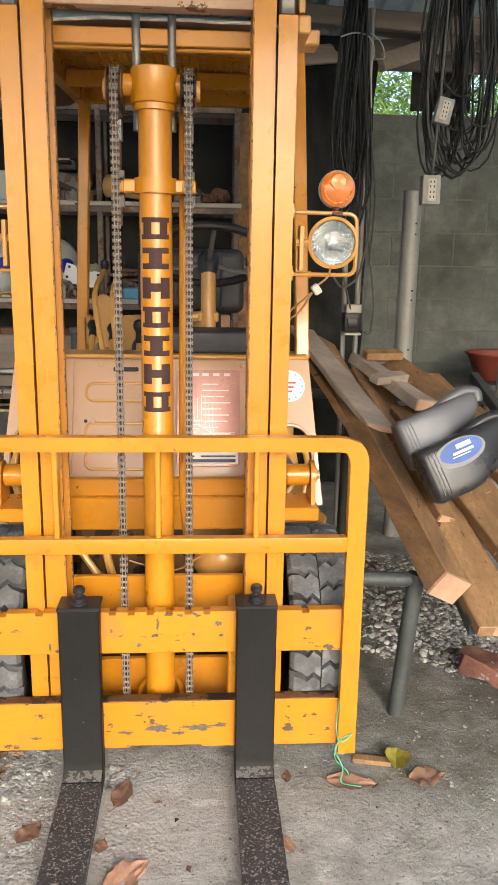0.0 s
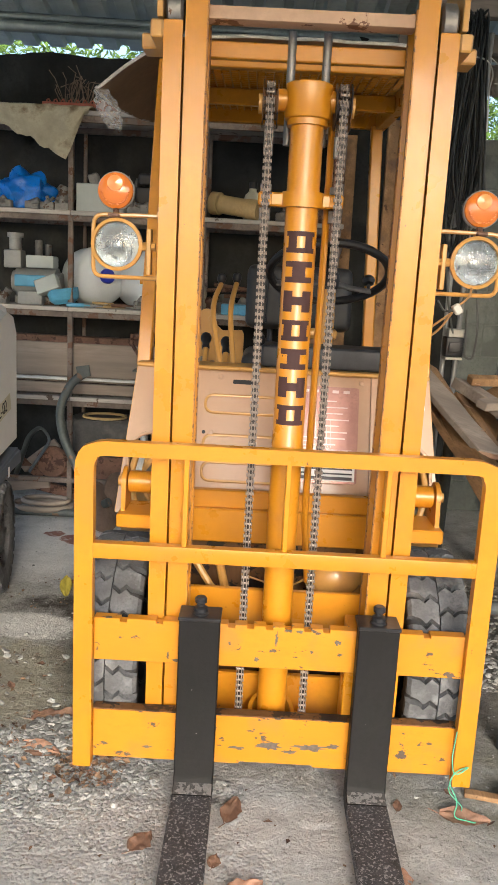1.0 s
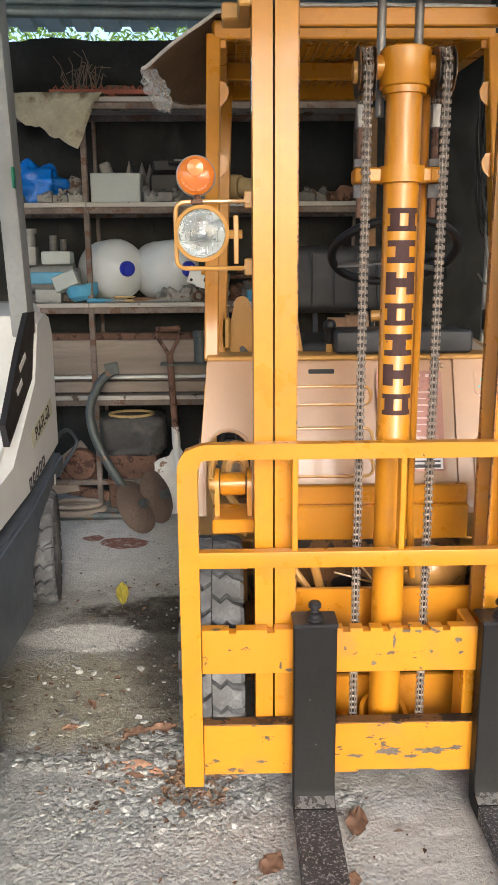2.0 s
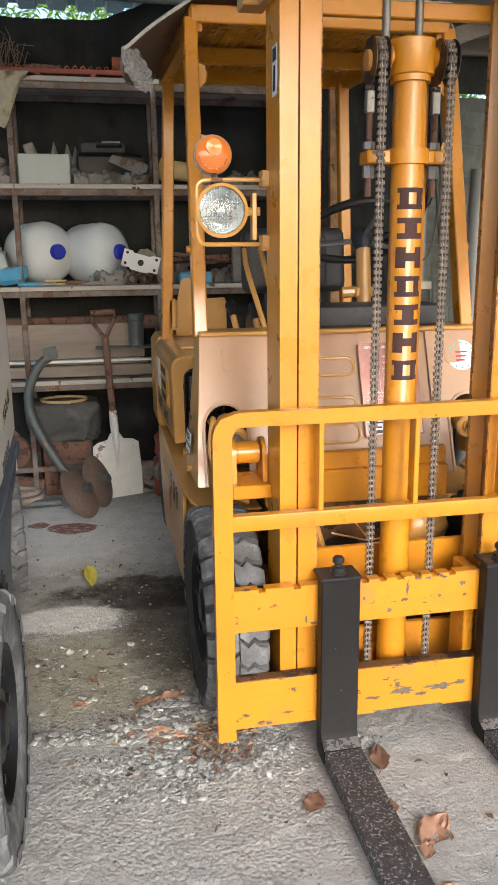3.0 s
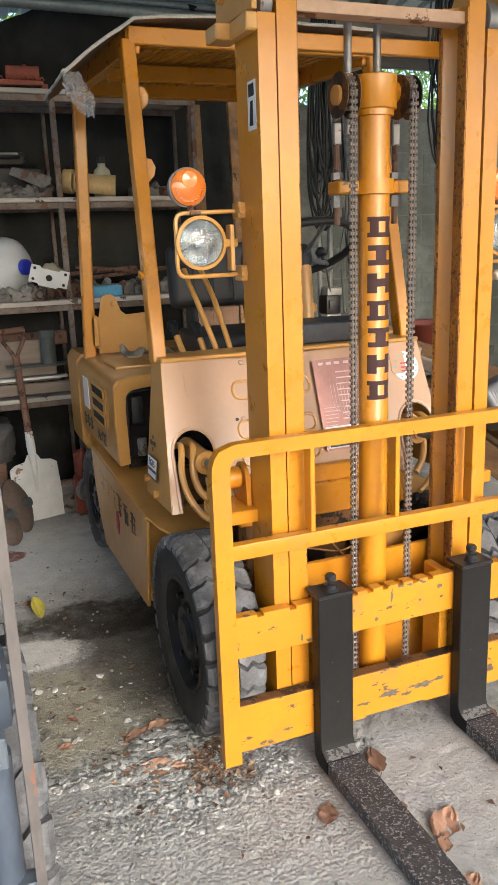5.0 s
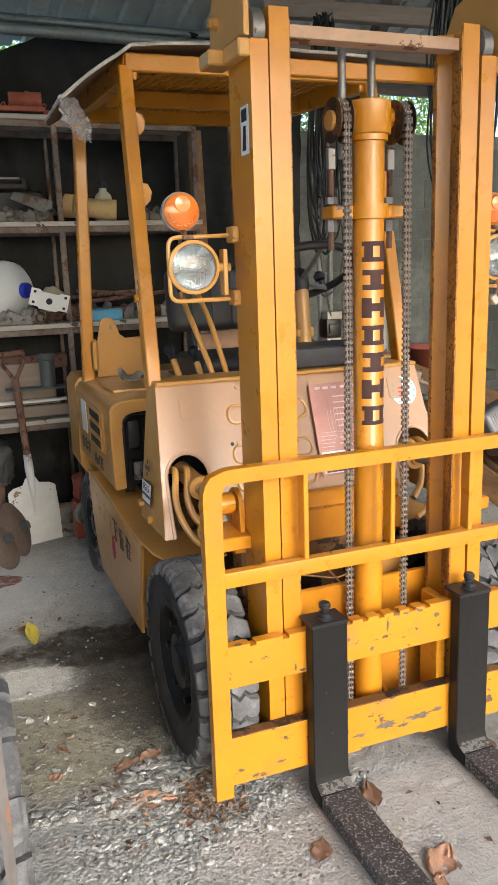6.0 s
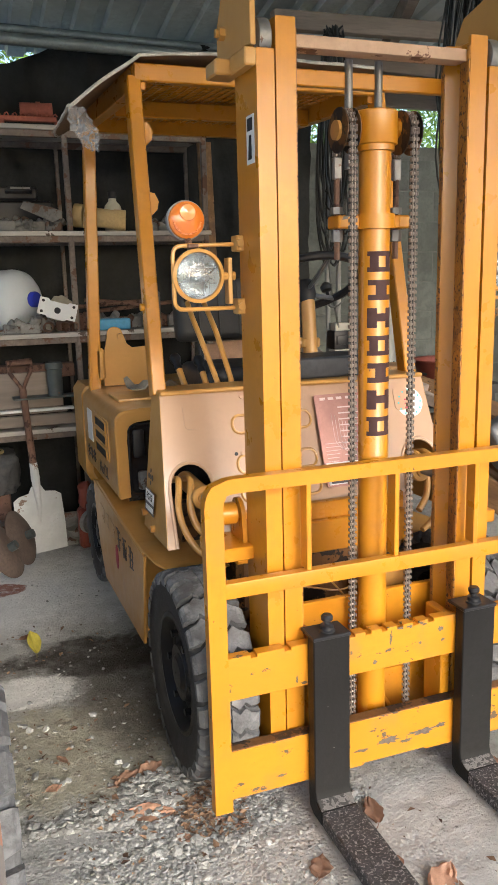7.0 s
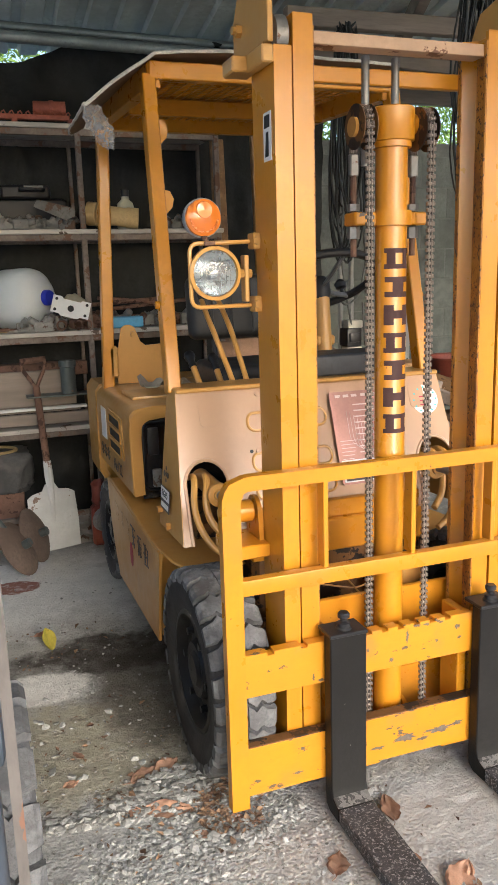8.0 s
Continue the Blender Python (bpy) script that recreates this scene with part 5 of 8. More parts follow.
    for foot_, top_ in (((-0.272, 0.88, 0.98), (-0.284, 1.05, 1.140)), ((-0.200, 0.87, 0.98), (-0.206, 1.01, 1.130)), ((-0.083, 0.70, 1.02), (-0.083, 0.70, 1.160))):
        b = B()
        tube(b, [foot_, top_], 0.0115, 10)
        lever = part("lever", b, GOLD, F, "ochre control lever with black knob")
        b = B()
        d = (Vector(top_) - Vector(foot_)).normalized()
        lathe(b, [(0.0125, -0.022), (0.015, -0.016), (0.0135, 0.0), (0.013, 0.012), (0.0195, 0.024), (0.0215, 0.036), (0.017, 0.049), (0.008, 0.054), (0.001, 0.055)], Matrix.Translation(top_) @ d.to_track_quat("Z", "Y").to_matrix().to_4x4(), 16)
        part("knob", b, RIMBLACK, lever, "black lever knob")
    for path_ in ([(-0.205, 0.74, 0.98), (-0.212, 0.78, 1.085), (-0.252, 0.87, 1.265), (-0.252, 0.94, 1.315), (-0.235, 1.06, 1.37)],
                  [(-0.160, 0.73, 0.98), (-0.166, 0.77, 1.085), (-0.190, 0.86, 1.265), (-0.188, 0.94, 1.32), (-0.178, 1.05, 1.375)]):
        b = B()
        tube(b, rounded(path_, 0.05, 5), 0.0095, 10)
        lever = part("lever", b, GOLD, F, "bent ochre control lever")
        b = B()
        lathe(b, [(0.008, -0.01), (0.012, 0.0), (0.018, 0.016), (0.014, 0.032), (0.001, 0.038)], Matrix.Translation(path_[-1]), 12)
        part("knob", b, RIMBLACK, lever, "black lever knob")
    wm = Matrix.Translation((0.146, 0.86, 1.422)) @ Matrix.Rotation(radians(-28), 4, "X")
    b = B()
    tube(b, [wm @ Vector((0.205 * math.cos(2 * math.pi * k / 40), 0.205 * math.sin(2 * math.pi * k / 40), 0)) for k in range(40)], 0.0145, 10, closed=True)
    sw = part("steering_wheel", b, BLACK, F, "black steering wheel with spinner knob")
    b = B()
    for a in (35, 155, 275):
        p = Vector((0.2 * math.cos(radians(a)), 0.2 * math.sin(radians(a)), 0))
        tube(b, [wm @ Vector((0, 0, -0.03)), wm @ (p * 0.5 + Vector((0, 0, -0.02))), wm @ p], 0.012, 8, flat=0.6)
    part("spoke", b, STEEL, sw)
    b = B()
    lathe(b, [(0.001, 0.012), (0.03, 0.008), (0.038, -0.012), (0.034, -0.05), (0.024, -0.07)], wm, 20)
    part("hub", b, BLACK, sw)
    b = B()
    lathe(b, [(0.006, 0.0), (0.007, 0.03), (0.02, 0.036), (0.024, 0.052), (0.014, 0.066), (0.001, 0.068)], wm @ pose(0.157, 0.132, 0.005), 14)
    part("spinner_knob", b, BLACK, sw)
    b = B()
    tube(b, [wm @ Vector((0, 0, -0.06)), (0.146, 0.80, 1.08)], 0.026, 14)
    tube(b, [(0.07, 0.83, 1.215), (0.146, 0.82, 1.22)], 0.019, 10)
    box(b, 0.11, 0.182, 0.80, 0.86, 1.20, 1.235, 0.006)
    part("steering_column", b, GOLD, F, "ochre steering column")
    b = B()
    box(b, -0.15, 0.31, 1.50, 1.60, 1.185, 1.46, 0.045, m=Matrix.Translation((0, 1.55, 1.2)) @ Matrix.Rotation(radians(-8), 4, "X") @ Matrix.Translation((0, -1.55, -1.2)), seg=4)
    seat = thing("driver_seat", (0.08, 1.4, 0.97), "dark grey vinyl driver seat on the hood", "seat")
    rest_ = part("backrest", b, SEATM, seat)
    for x in (-0.06, 0.03, 0.12, 0.21):
        b = B()
        tube(b, [(x, 1.478 + 0.14 * (z - 1.2), z) for z in (1.215, 1.30, 1.38, 1.435)], 0.004, 6)
        part("seam", b, BLACK, rest_)
    b = B()
    box(b, -0.15, 0.31, 1.12, 1.52, 1.0, 1.11, 0.045, seg=4)
    part("cushion", b, SEATM, seat)
    b = B()
    box(b, -0.10, 0.26, 1.14, 1.50, 0.966, 1.03, 0.005)
    for x in (-0.04, 0.20):
        tube(b, [(x, 1.52, 1.05), (x, 1.58, 1.26)], 0.012, 8)
    part("seat_base", b, BLACK, seat)
    for k, (xa, xb, zt) in enumerate(((0.045, 0.125, 1.150), (0.128, 0.262, 1.160))):
        b = B()
        box(b, xa, xb, 1.79 + 0.01 * k, 1.84 + 0.01 * k, 0.968, zt, 0.003)
        single("wood_block", b, WOODEND, "pale sawn wood block standing on the hood", "wood block", "wood blocks on the hood", loc=((xa + xb) / 2, 1.82, 0.968))

    for s in (-1, 1):
        lamp(F, s)
        wheel(F, s * 0.455, 0.335, 0.306, 0.165, s, name="front_tyre", lugs=26)
        wheel(F, s * 0.424, 1.97, 0.245, 0.135, s, name="rear_tyre", tread=True, lugs=18)
    # wiring of the right-hand lamp
    b = B()
    box(b, 0.405, 0.425, 0.10, 0.12, 1.325, 1.352, 0.003, m=Matrix.Translation((0.415, 0.11, 1.34)) @ Matrix.Rotation(radians(-35), 4, "Y") @ Matrix.Translation((-0.415, -0.11, -1.34)))
    part("wire_plug", b, WHITEPL, F)
    b = B()
    tube(b, rounded([(0.42, 0.11, 1.35), (0.45, 0.13, 1.37), (0.46, 0.16, 1.40)], 0.02), 0.003, 6)
    tube(b, rounded([(0.405, 0.11, 1.33), (0.37, 0.13, 1.30), (0.345, 0.16, 1.27)], 0.03), 0.003, 6)
    tube(b, rounded([(0.405, 0.112, 1.33), (0.38, 0.14, 1.28), (0.345, 0.17, 1.25)], 0.03), 0.003, 6)
    part("lamp_wire", b, COPPER, F)
    # white sticker on the mast side
    b = B()
    slab(b, [(0.055, 1.715), (0.105, 1.715), (0.105, 1.825), (0.055, 1.825)], 0.0012, basis((-0.3428, 0, 0), (0, -1, 0), (0, 0, 1)) @ pose(-0.165, 0, 0))
    st = part("warning_sticker", b, PAPER, F, "small white warning sticker")
    b = B()
    slab(b, [(0.064, 1.79), (0.096, 1.79), (0.096, 1.818), (0.064, 1.818)], 0.001, basis((-0.3442, 0, 0), (0, -1, 0), (0, 0, 1)) @ pose(-0.165, 0, 0))
    for k in range(3):
        slab(b, [(0.066 + 0.008 * k, 1.725), (0.072 + 0.008 * k, 1.725), (0.080 + 0.004 * k, 1.78), (0.074 + 0.004 * k, 1.78)], 0.001, basis((-0.3442, 0, 0), (0, -1, 0), (0, 0, 1)) @ pose(-0.165, 0, 0))
    part("sticker_marks", b, INK, st)
    # model plate on the cowl side
    mp = basis((-0.5075, 0.64, 0.75), (0, -1, 0), (0.085, 0, 1))
    b = B()
    slab(b, [(-0.055, -0.035), (0.055, -0.035), (0.055, 0.04), (-0.055, 0.04)], 0.0015, mp)
    pl = part("model_plate", b, PLATEDARK, F, "black and white model plate")
    b = B()
    slab(b, [(-0.052, 0.0), (0.052, 0.0), (0.052, 0.037), (-0.052, 0.037)], 0.001, mp @ pose(0, 0, 0.0016))
    part("plate_field", b, PAPER, pl)
    writing("FG15", 0.032, mp @ pose(0, 0.018, 0.0030), INK, pl, width=1.0)
    b = B()
    slab(b, [(-0.045, -0.027), (0.045, -0.027), (0.045, -0.011), (-0.045, -0.011)], 0.001, mp @ pose(0, 0, 0.0018))
    part("plate_bar", b, PAPER, pl)
    b = B()
    for x, y, r in ((-0.022, 0.085, 0.010), (0.0, 0.085, 0.008), (0.022, 0.085, 0.010), (0.0, 0.105, 0.007), (0, 0.065, 0.007)):
        slab(b, arc(x, y, r, 0, 330, 10), 0.001, mp)
    part("dark_emblem", b, PLATEDARK, F)
    return F


forklift()

# ---- walls ----
block_wall("wall_back", "bare grey concrete block wall", (-3.3, BACK, 0), (1, 0, 0), 6.6, 2.28, hide=lambda s, z: s < 4.2)
# the front is a wide opening; unseen lintel added to shade the upper parts
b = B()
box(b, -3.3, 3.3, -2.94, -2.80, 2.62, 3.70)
single("wall_front", b, RENDERED, "unseen rendered lintel added over the open front as a sun block", "wall", kind="structure", loc=(0, -2.87, 2.62))
# unseen left wall, added with an opening that lets light in beside the rack
b = B()
box(b, -3.3, -3.16, -1.6, -1.3, 0, 2.4)
box(b, -3.3, -3.16, 2.7, BACK - 0.003, 0, 2.4)
box(b, -3.3, -3.16, -1.3, 2.7, 2.1, 2.4)
single("wall_left", b, RENDERED, "unseen rendered side wall added with a wide light opening", "wall", kind="structure", loc=(-3.3, -1.6, 0))
# unseen right wall, added to cut side sky and bounce light
b = B()
box(b, 3.16, 3.30, -1.6, BACK - 0.003, 0, 2.4)
single("wall_right", b, RENDERED, "added unseen rendered side wall", "wall", kind="structure", loc=(3.16, -1.6, 0))


def net_sheet():
    """Black shade net hung behind the rack."""
    b = B()
    nx, nz = 120, 50
    grid = []
    for i in range(nx + 1):
        x = -3.1 + 4.23 * i / nx
        col = []
        for j in range(nz + 1):
            t = j / nz
            z = 0.02 + t * (2.56 + 0.05 * noise.noise(Vector((x * 1.5, 0, 3))) + 0.14 * min(1, max(0, (x + 0.62) / 0.3)) - 0.12 * max(0, x - 0.2))
            y = BACK - 0.04 - 0.03 * (1 + noise.noise(Vector((x * 5, z * 2, 0)))) - 0.035 * noise.noise(Vector((x * 13 + 4 * z, z * 6, 5))) - 0.02 * noise.noise(Vector((x * 30, z * 14, 8)))
            if z > 2.25:
                y -= 0.10 * (z - 2.25) / 0.25 * (1 + noise.noise(Vector((x * 4, 1, 1))))
            col.append(b.verts.new((x, y, z)))
        grid.append(col)
    for a, c in zip(grid, grid[1:]):
        for j in range(nz):
            b.faces.new((a[j], c[j], c[j + 1], a[j + 1]))
    return single("shade_net", b, NET, "black shade net hung over the wall behind the rack", "net", loc=(-1, BACK - 0.06, 0), smooth=60)


net_sheet()

# ---- storage rack ----
SHELVES = (0.68, 1.19, 1.715, 2.235)
POSTS = (-2.0, -1.16, -0.425, 0.32)
RY0, RY1 = 2.55, 2.90


def rack():
    R = thing("storage_rack", (-0.8, 2.7, 0), "rusty steel tube rack with weathered board shelves, crowded", "rack")
    for x in POSTS:
        for y in (RY0, RY1):
            b = B()
            w = 0.0145 if y == RY0 else 0.010
            box(b, x - w, x + w, y - w, y + w, 0, 2.235, 0.003)
            part("post", b, RUSTPOST, R, "rusty square tube post")
    for z in SHELVES:
        for y in (RY0, RY1):
            b = B()
            box(b, POSTS[0], POSTS[-1], y - 0.012, y + 0.012, z - 0.055, z - 0.022, 0.002)
            part("shelf_rail", b, RUSTPOST, R)
        b0 = RY0 - 0.025
        for k in range(3):
            y0 = b0 + k * 0.135
            b = B()
            xs = [POSTS[0] - 0.05, -1.16 + random.uniform(-0.02, 0.02), POSTS[-1] + 0.03]
            zz = z - 0.022
            for xa, xb in zip(xs, xs[1:]):
                box(b, xa, xb - 0.003, y0, y0 + 0.128, zz, zz + 0.024, 0.003)
            rumple(b, 0.004, 6, k)
            part("shelf_board", b, SHELFW, R, "weathered grey board")
    b = B()
    box(b, POSTS[0], POSTS[-1], RY0 - 0.014, RY0 + 0.014, 0.165, 0.195, 0.003)
    part("bottom_rail", b, RUSTPOST, R)
    return R


rack()

# ---- things on and round the rack ----
def lying_jug(x, z0, length, r, tilt, yaw):
    """A big water bottle lying on its side, its capped neck towards the yard."""
    J = thing("water_bottle", (x, 2.72, z0), "large translucent white water bottle with blue cap lying on the shelf", "bottle", "water bottles on the rack")
    m = Matrix.Translation((x - 0.06, 2.86, z0 + r)) @ Matrix.Rotation(radians(yaw), 4, "Z") @ Matrix.Rotation(radians(90 + tilt), 4, "X")
    prof = [(0.001, 0.0), (r * 0.8, 0.0), (r * 0.97, 0.02), (r, 0.05), (r * 0.985, length * 0.3), (r, length * 0.34), (r, length * 0.62), (r * 0.93, length * 0.76), (r * 0.72, length * 0.88), (r * 0.40, length * 0.955), (r * 0.22, length)]
    b = B()
    lathe(b, prof, m, 32)
    part("bottle_body", b, JUG, J, smooth=60)
    b = B()
    mc_ = m @ pose(0, 0, length - 0.012)
    lathe(b, [(0.040, -0.015), (0.042, 0.0), (0.042, 0.03), (0.037, 0.040), (0.001, 0.041)], mc_, 24)
    part("cap", b, BLUECAP, J, "dark blue screw cap")
    return J


lying_jug(-1.075, 1.194, 0.31, 0.168, -2, 33)
lying_jug(-0.790, 1.194, 0.31, 0.165, -2, 44)


def hand_part(name, x, y, z, material, label, category, seed, size=(0.05, 0.04, 0.04), n=3, group="machine parts on the rack"):
    """A small cast machine part: a body with bosses and stubs."""
    rnd = random.Random(seed)
    b = B()
    sx, sy, sz = size
    box(b, x - sx, x + sx, y - sy, y + sy, z, z + sz * 1.3, min(size) * 0.25, seg=2)
    for k in range(n):
        a = rnd.uniform(0, 6.28)
        p = Vector((x + sx * 0.6 * math.cos(a), y + sy * 0.4 * math.sin(a) - sy * 0.2, z + sz * rnd.uniform(0.5, 1.1)))
        d = Vector((rnd.uniform(-1, 1), rnd.uniform(-0.6, 0.2), rnd.uniform(-0.1, 1))).normalized() * sx * rnd.uniform(0.7, 1.5)
        q = p + d
        q.z = max(q.z, z + sz * 0.3)
        cyl(b, p, q, sz * rnd.uniform(0.3, 0.55), n=12, bevel=sz * 0.06)
    return single(name, b, material, label, category, group, loc=(x, y, z))


# upper shelf
Z3, Z2, Z1 = 1.7185, 1.1935, 0.6835
b = B()
g = bmesh.new()
bmesh.ops.create_icosphere(g, subdivisions=4, radius=1)
for v in g.verts:
    n_ = noise.noise(v.co * 2.2) * 0.35 + noise.noise(v.co * 6) * 0.12
    v.co *= 1 + n_
    v.co.z = max(v.co.z, -0.55)
g.transform(Matrix.Translation((-1.46, 2.68, Z3 + 0.075)) @ Matrix.Diagonal((0.17, 0.10, 0.135, 1)))
single("plastic_bag", merge(b, g), BLUEBAG, "crumpled bright blue plastic bag on the top shelf", "bag", loc=(-1.46, 2.68, Z3), smooth=50)
b = B()
lathe(b, [(0.001, 0.0), (0.045, 0.0), (0.062, 0.05), (0.060, 0.11), (0.046, 0.15), (0.040, 0.15), (0.05, 0.10), (0.04, 0.02), (0.001, 0.02)], Matrix.Translation((-1.275, 2.74, Z3)) @ Matrix.Rotation(radians(20), 4, "Y"), 22)
single("metal_pot", b, CAST, "dull grey metal pot on the top shelf", "pot", loc=(-1.275, 2.74, Z3))
for k, (x, y, sd) in enumerate(((-1.62, 2.60, 3), (-1.53, 2.57, 4), (-1.38, 2.585, 5), (-1.30, 2.60, 6), (-1.22, 2.61, 7))):
    hand_part("machine_part", x, y, Z3, CAST, "small greasy cast metal machine part", "machine part", 30 + sd, (0.04, 0.035, 0.032))
b = B()
box(b, -1.135, -0.872, 2.56, 2.72, Z3, Z3 + 0.150, 0.004)
bx = single("storage_box", b, GREYBOX, "plain pale grey metal box on the top shelf", "box", loc=(-1.0, 2.64, Z3))
for k, x in enumerate((-1.02, -0.955, -0.885, -0.84)):
    b = B()
    if k == 0:
        box(b, x - 0.03, x + 0.03, 2.77, 2.82, Z3, Z3 + 0.24, 0.008, m=Matrix.Translation((x, 2.8, Z3)) @ Matrix.Rotation(radians(-18), 4, "Y") @ Matrix.Translation((-x, -2.8, -Z3)))
    else:
        lathe(b, [(0.001, 0.25 - 0.01 * k), (0.004, 0.245 - 0.01 * k), (0.036, 0.12), (0.038, 0.0), (0.001, 0.0)], Matrix.Translation((x, 2.80, Z3)), 5)
    single("pointed_post_cap", b, CAST, "grey pointed metal part standing behind the box", "machine part", "pointed parts on the rack", loc=(x, 2.8, Z3))
case = thing("tool_case", (-0.66, 2.78, Z3), "black moulded plastic tool case on the top shelf", "case")
b = B()
box(b, -0.84, -0.48, 2.72, 2.86, Z3, Z3 + 0.17, 0.03, seg=3)
part("case_shell", b, BLACK, case)
b = B()
box(b, -0.82, -0.56, 2.70, 2.85, Z3 + 0.165, Z3 + 0.24, 0.03, seg=3)
part("case_lid", b, BLACK, case)
b = B()
tube(b, rounded([(-0.72, 2.70, Z3 + 0.21), (-0.72, 2.66, Z3 + 0.21), (-0.60, 2.66, Z3 + 0.21), (-0.60, 2.70, Z3 + 0.21)], 0.02), 0.010, 8)
part("handle", b, BLACK, case)
b = B()
box(b, -0.70, -0.60, 2.695, 2.702, Z3 + 0.205, Z3 + 0.235, 0.002)
part("case_badge", b, STEEL, case)
for k, (x, y, sx, sd) in enumerate(((-0.81, 2.60, 0.045, 1), (-0.74, 2.58, 0.04, 2), (-0.66, 2.60, 0.045, 8), (-0.575, 2.62, 0.04, 9), (-0.505, 2.61, 0.045, 12), (0.02, 2.66, 0.05, 13), (0.11, 2.64, 0.045, 15))):
    hand_part("machine_part", x, y, Z3, CAST, "greasy cast metal machine part on the top shelf", "machine part", 60 + sd, (sx, 0.04, 0.04), 4)
b = B()
slab(b, [(0, 0), (0.16, -0.07), (0.20, -0.05), (0.21, -0.02), (0.17, 0.0), (0.02, 0.035)], 0.008, basis((-0.67, 2.565, Z3 + 0.115), (1, -0.1, 0), (0, 0, 1)))
single("lever_plate", b, CAST, "bent grey steel lever plate leaning on parts", "machine part", "machine parts on the rack", loc=(-0.6, 2.57, Z3))
b = B()
tube(b, [(-0.385, 2.62, Z3 + 0.085), (-0.34, 2.60, Z3 + 0.080)], 0.062, 16)
tube(b, [(-0.34, 2.60, Z3 + 0.080), (-0.19, 2.56, Z3 + 0.058)], 0.050, 16)
tube(b, [(-0.19, 2.56, Z3 + 0.058), (-0.13, 2.545, Z3 + 0.053)], 0.054, 16)
single("hose_coupling", b, TAN, "thick tan plastic hose coupling lying on the shelf", "coupling", loc=(-0.27, 2.58, Z3))
b = B()
lathe(b, [(0.001, 0.0), (0.046, 0.0), (0.050, 0.02), (0.050, 0.11), (0.042, 0.145), (0.022, 0.165), (0.020, 0.185), (0.001, 0.185)], Matrix.Translation((-0.165, 2.70, Z3)), 20)
bt = thing("small_bottle", (-0.165, 2.70, Z3), "cream plastic bottle with dark cap on the shelf", "bottle")
part("bottle_body", b, CREAM, bt)
b = B()
lathe(b, [(0.023, 0.18), (0.023, 0.215), (0.001, 0.216)], Matrix.Translation((-0.165, 2.70, Z3)), 16)
part("cap", b, BLACK, bt)
b = B()
lump(b, (0.225, 2.62, Z3 + 0.042), (0.055, 0.05, 0.045), 4.0, 0.5)
cyl(b, (0.18, 2.6, Z3 + 0.03), (0.13, 2.58, Z3 + 0.028), 0.024, n=12)
single("rusty_fitting", b, RUST, "rust-brown pipe fitting on the shelf", "machine part", "machine parts on the rack", loc=(0.21, 2.62, Z3))

# middle shelf, pump and odds and ends
pump = thing("water_pump", (-1.40, 2.70, Z2), "grey electric water pump with terminal boxes", "pump")
b = B()
cyl(b, (-1.52, 2.68, Z2 + 0.125), (-1.24, 2.68, Z2 + 0.125), 0.085, n=24, bevel=0.025)
part("motor_body", b, PVC, pump)
b = B()
box(b, -1.50, -1.26, 2.62, 2.74, Z2, Z2 + 0.05, 0.006)
part("pump_foot", b, CAST, pump)
b = B()
box(b, -1.43, -1.27, 2.60, 2.72, Z2 + 0.205, Z2 + 0.275, 0.012, seg=2)
part("terminal_box", b, GREYBOX, pump)
b = B()
cyl(b, (-1.37, 2.66, Z2 + 0.27), (-1.37, 2.66, Z2 + 0.36), 0.022, n=14)
cyl(b, (-1.32, 2.68, Z2 + 0.27), (-1.32, 2.68, Z2 + 0.34), 0.018, n=14)
part("pipe_stub", b, CAST, pump)
b = B()
box(b, -1.555, -1.455, 2.60, 2.70, Z2 + 0.20, Z2 + 0.30, 0.01, seg=2)
cyl(b, (-1.50, 2.65, Z2 + 0.30), (-1.50, 2.65, Z2 + 0.37), 0.035, n=16)
cyl(b, (-1.50, 2.65, Z2 + 0.37), (-1.50, 2.65, Z2 + 0.395), 0.045, n=16)
part("pressure_switch", b, PVC, pump)
b = B()
box(b, -1.49, -1.31, 2.585, 2.60, Z2 + 0.10, Z2 + 0.165, 0.005)
part("pale_blue_band", b, LIGHTBLUE, pump)
b = B()
box(b, -1.46, -1.32, 2.54, 2.61, Z2, Z2 + 0.075, 0.012, seg=2)
single("metal_tin", b, PVC, "small blue-grey metal tin on the shelf", "tin", loc=(-1.39, 2.57, Z2))
b = B()
box(b, -0.065, 0.065, -0.03, 0.03, 0, 0.085, 0.004, m=Matrix.Translation((-1.275, 2.545, Z2 + 0.075)) @ Matrix.Rotation(radians(-22), 4, "Y") @ Matrix.Rotation(radians(-15), 4, "X"))
single("steel_box", b, GREYBOX, "small silver box tilted on the blue bowl", "box", loc=(-1.27, 2.55, Z2))
b = B()
lathe(b, [(0.001, 0.004), (0.05, 0.004), (0.075, 0.03), (0.088, 0.085), (0.094, 0.085), (0.082, 0.025), (0.055, 0.0), (0.001, 0.0)], Matrix.Translation((-1.205, 2.60, Z2 + 0.012)) @ Matrix.Rotation(radians(-9), 4, "Y"), 28)
single("plastic_bowl", b, LIGHTBLUE, "pale blue plastic bowl on the shelf", "bowl", loc=(-1.2, 2.6, Z2))
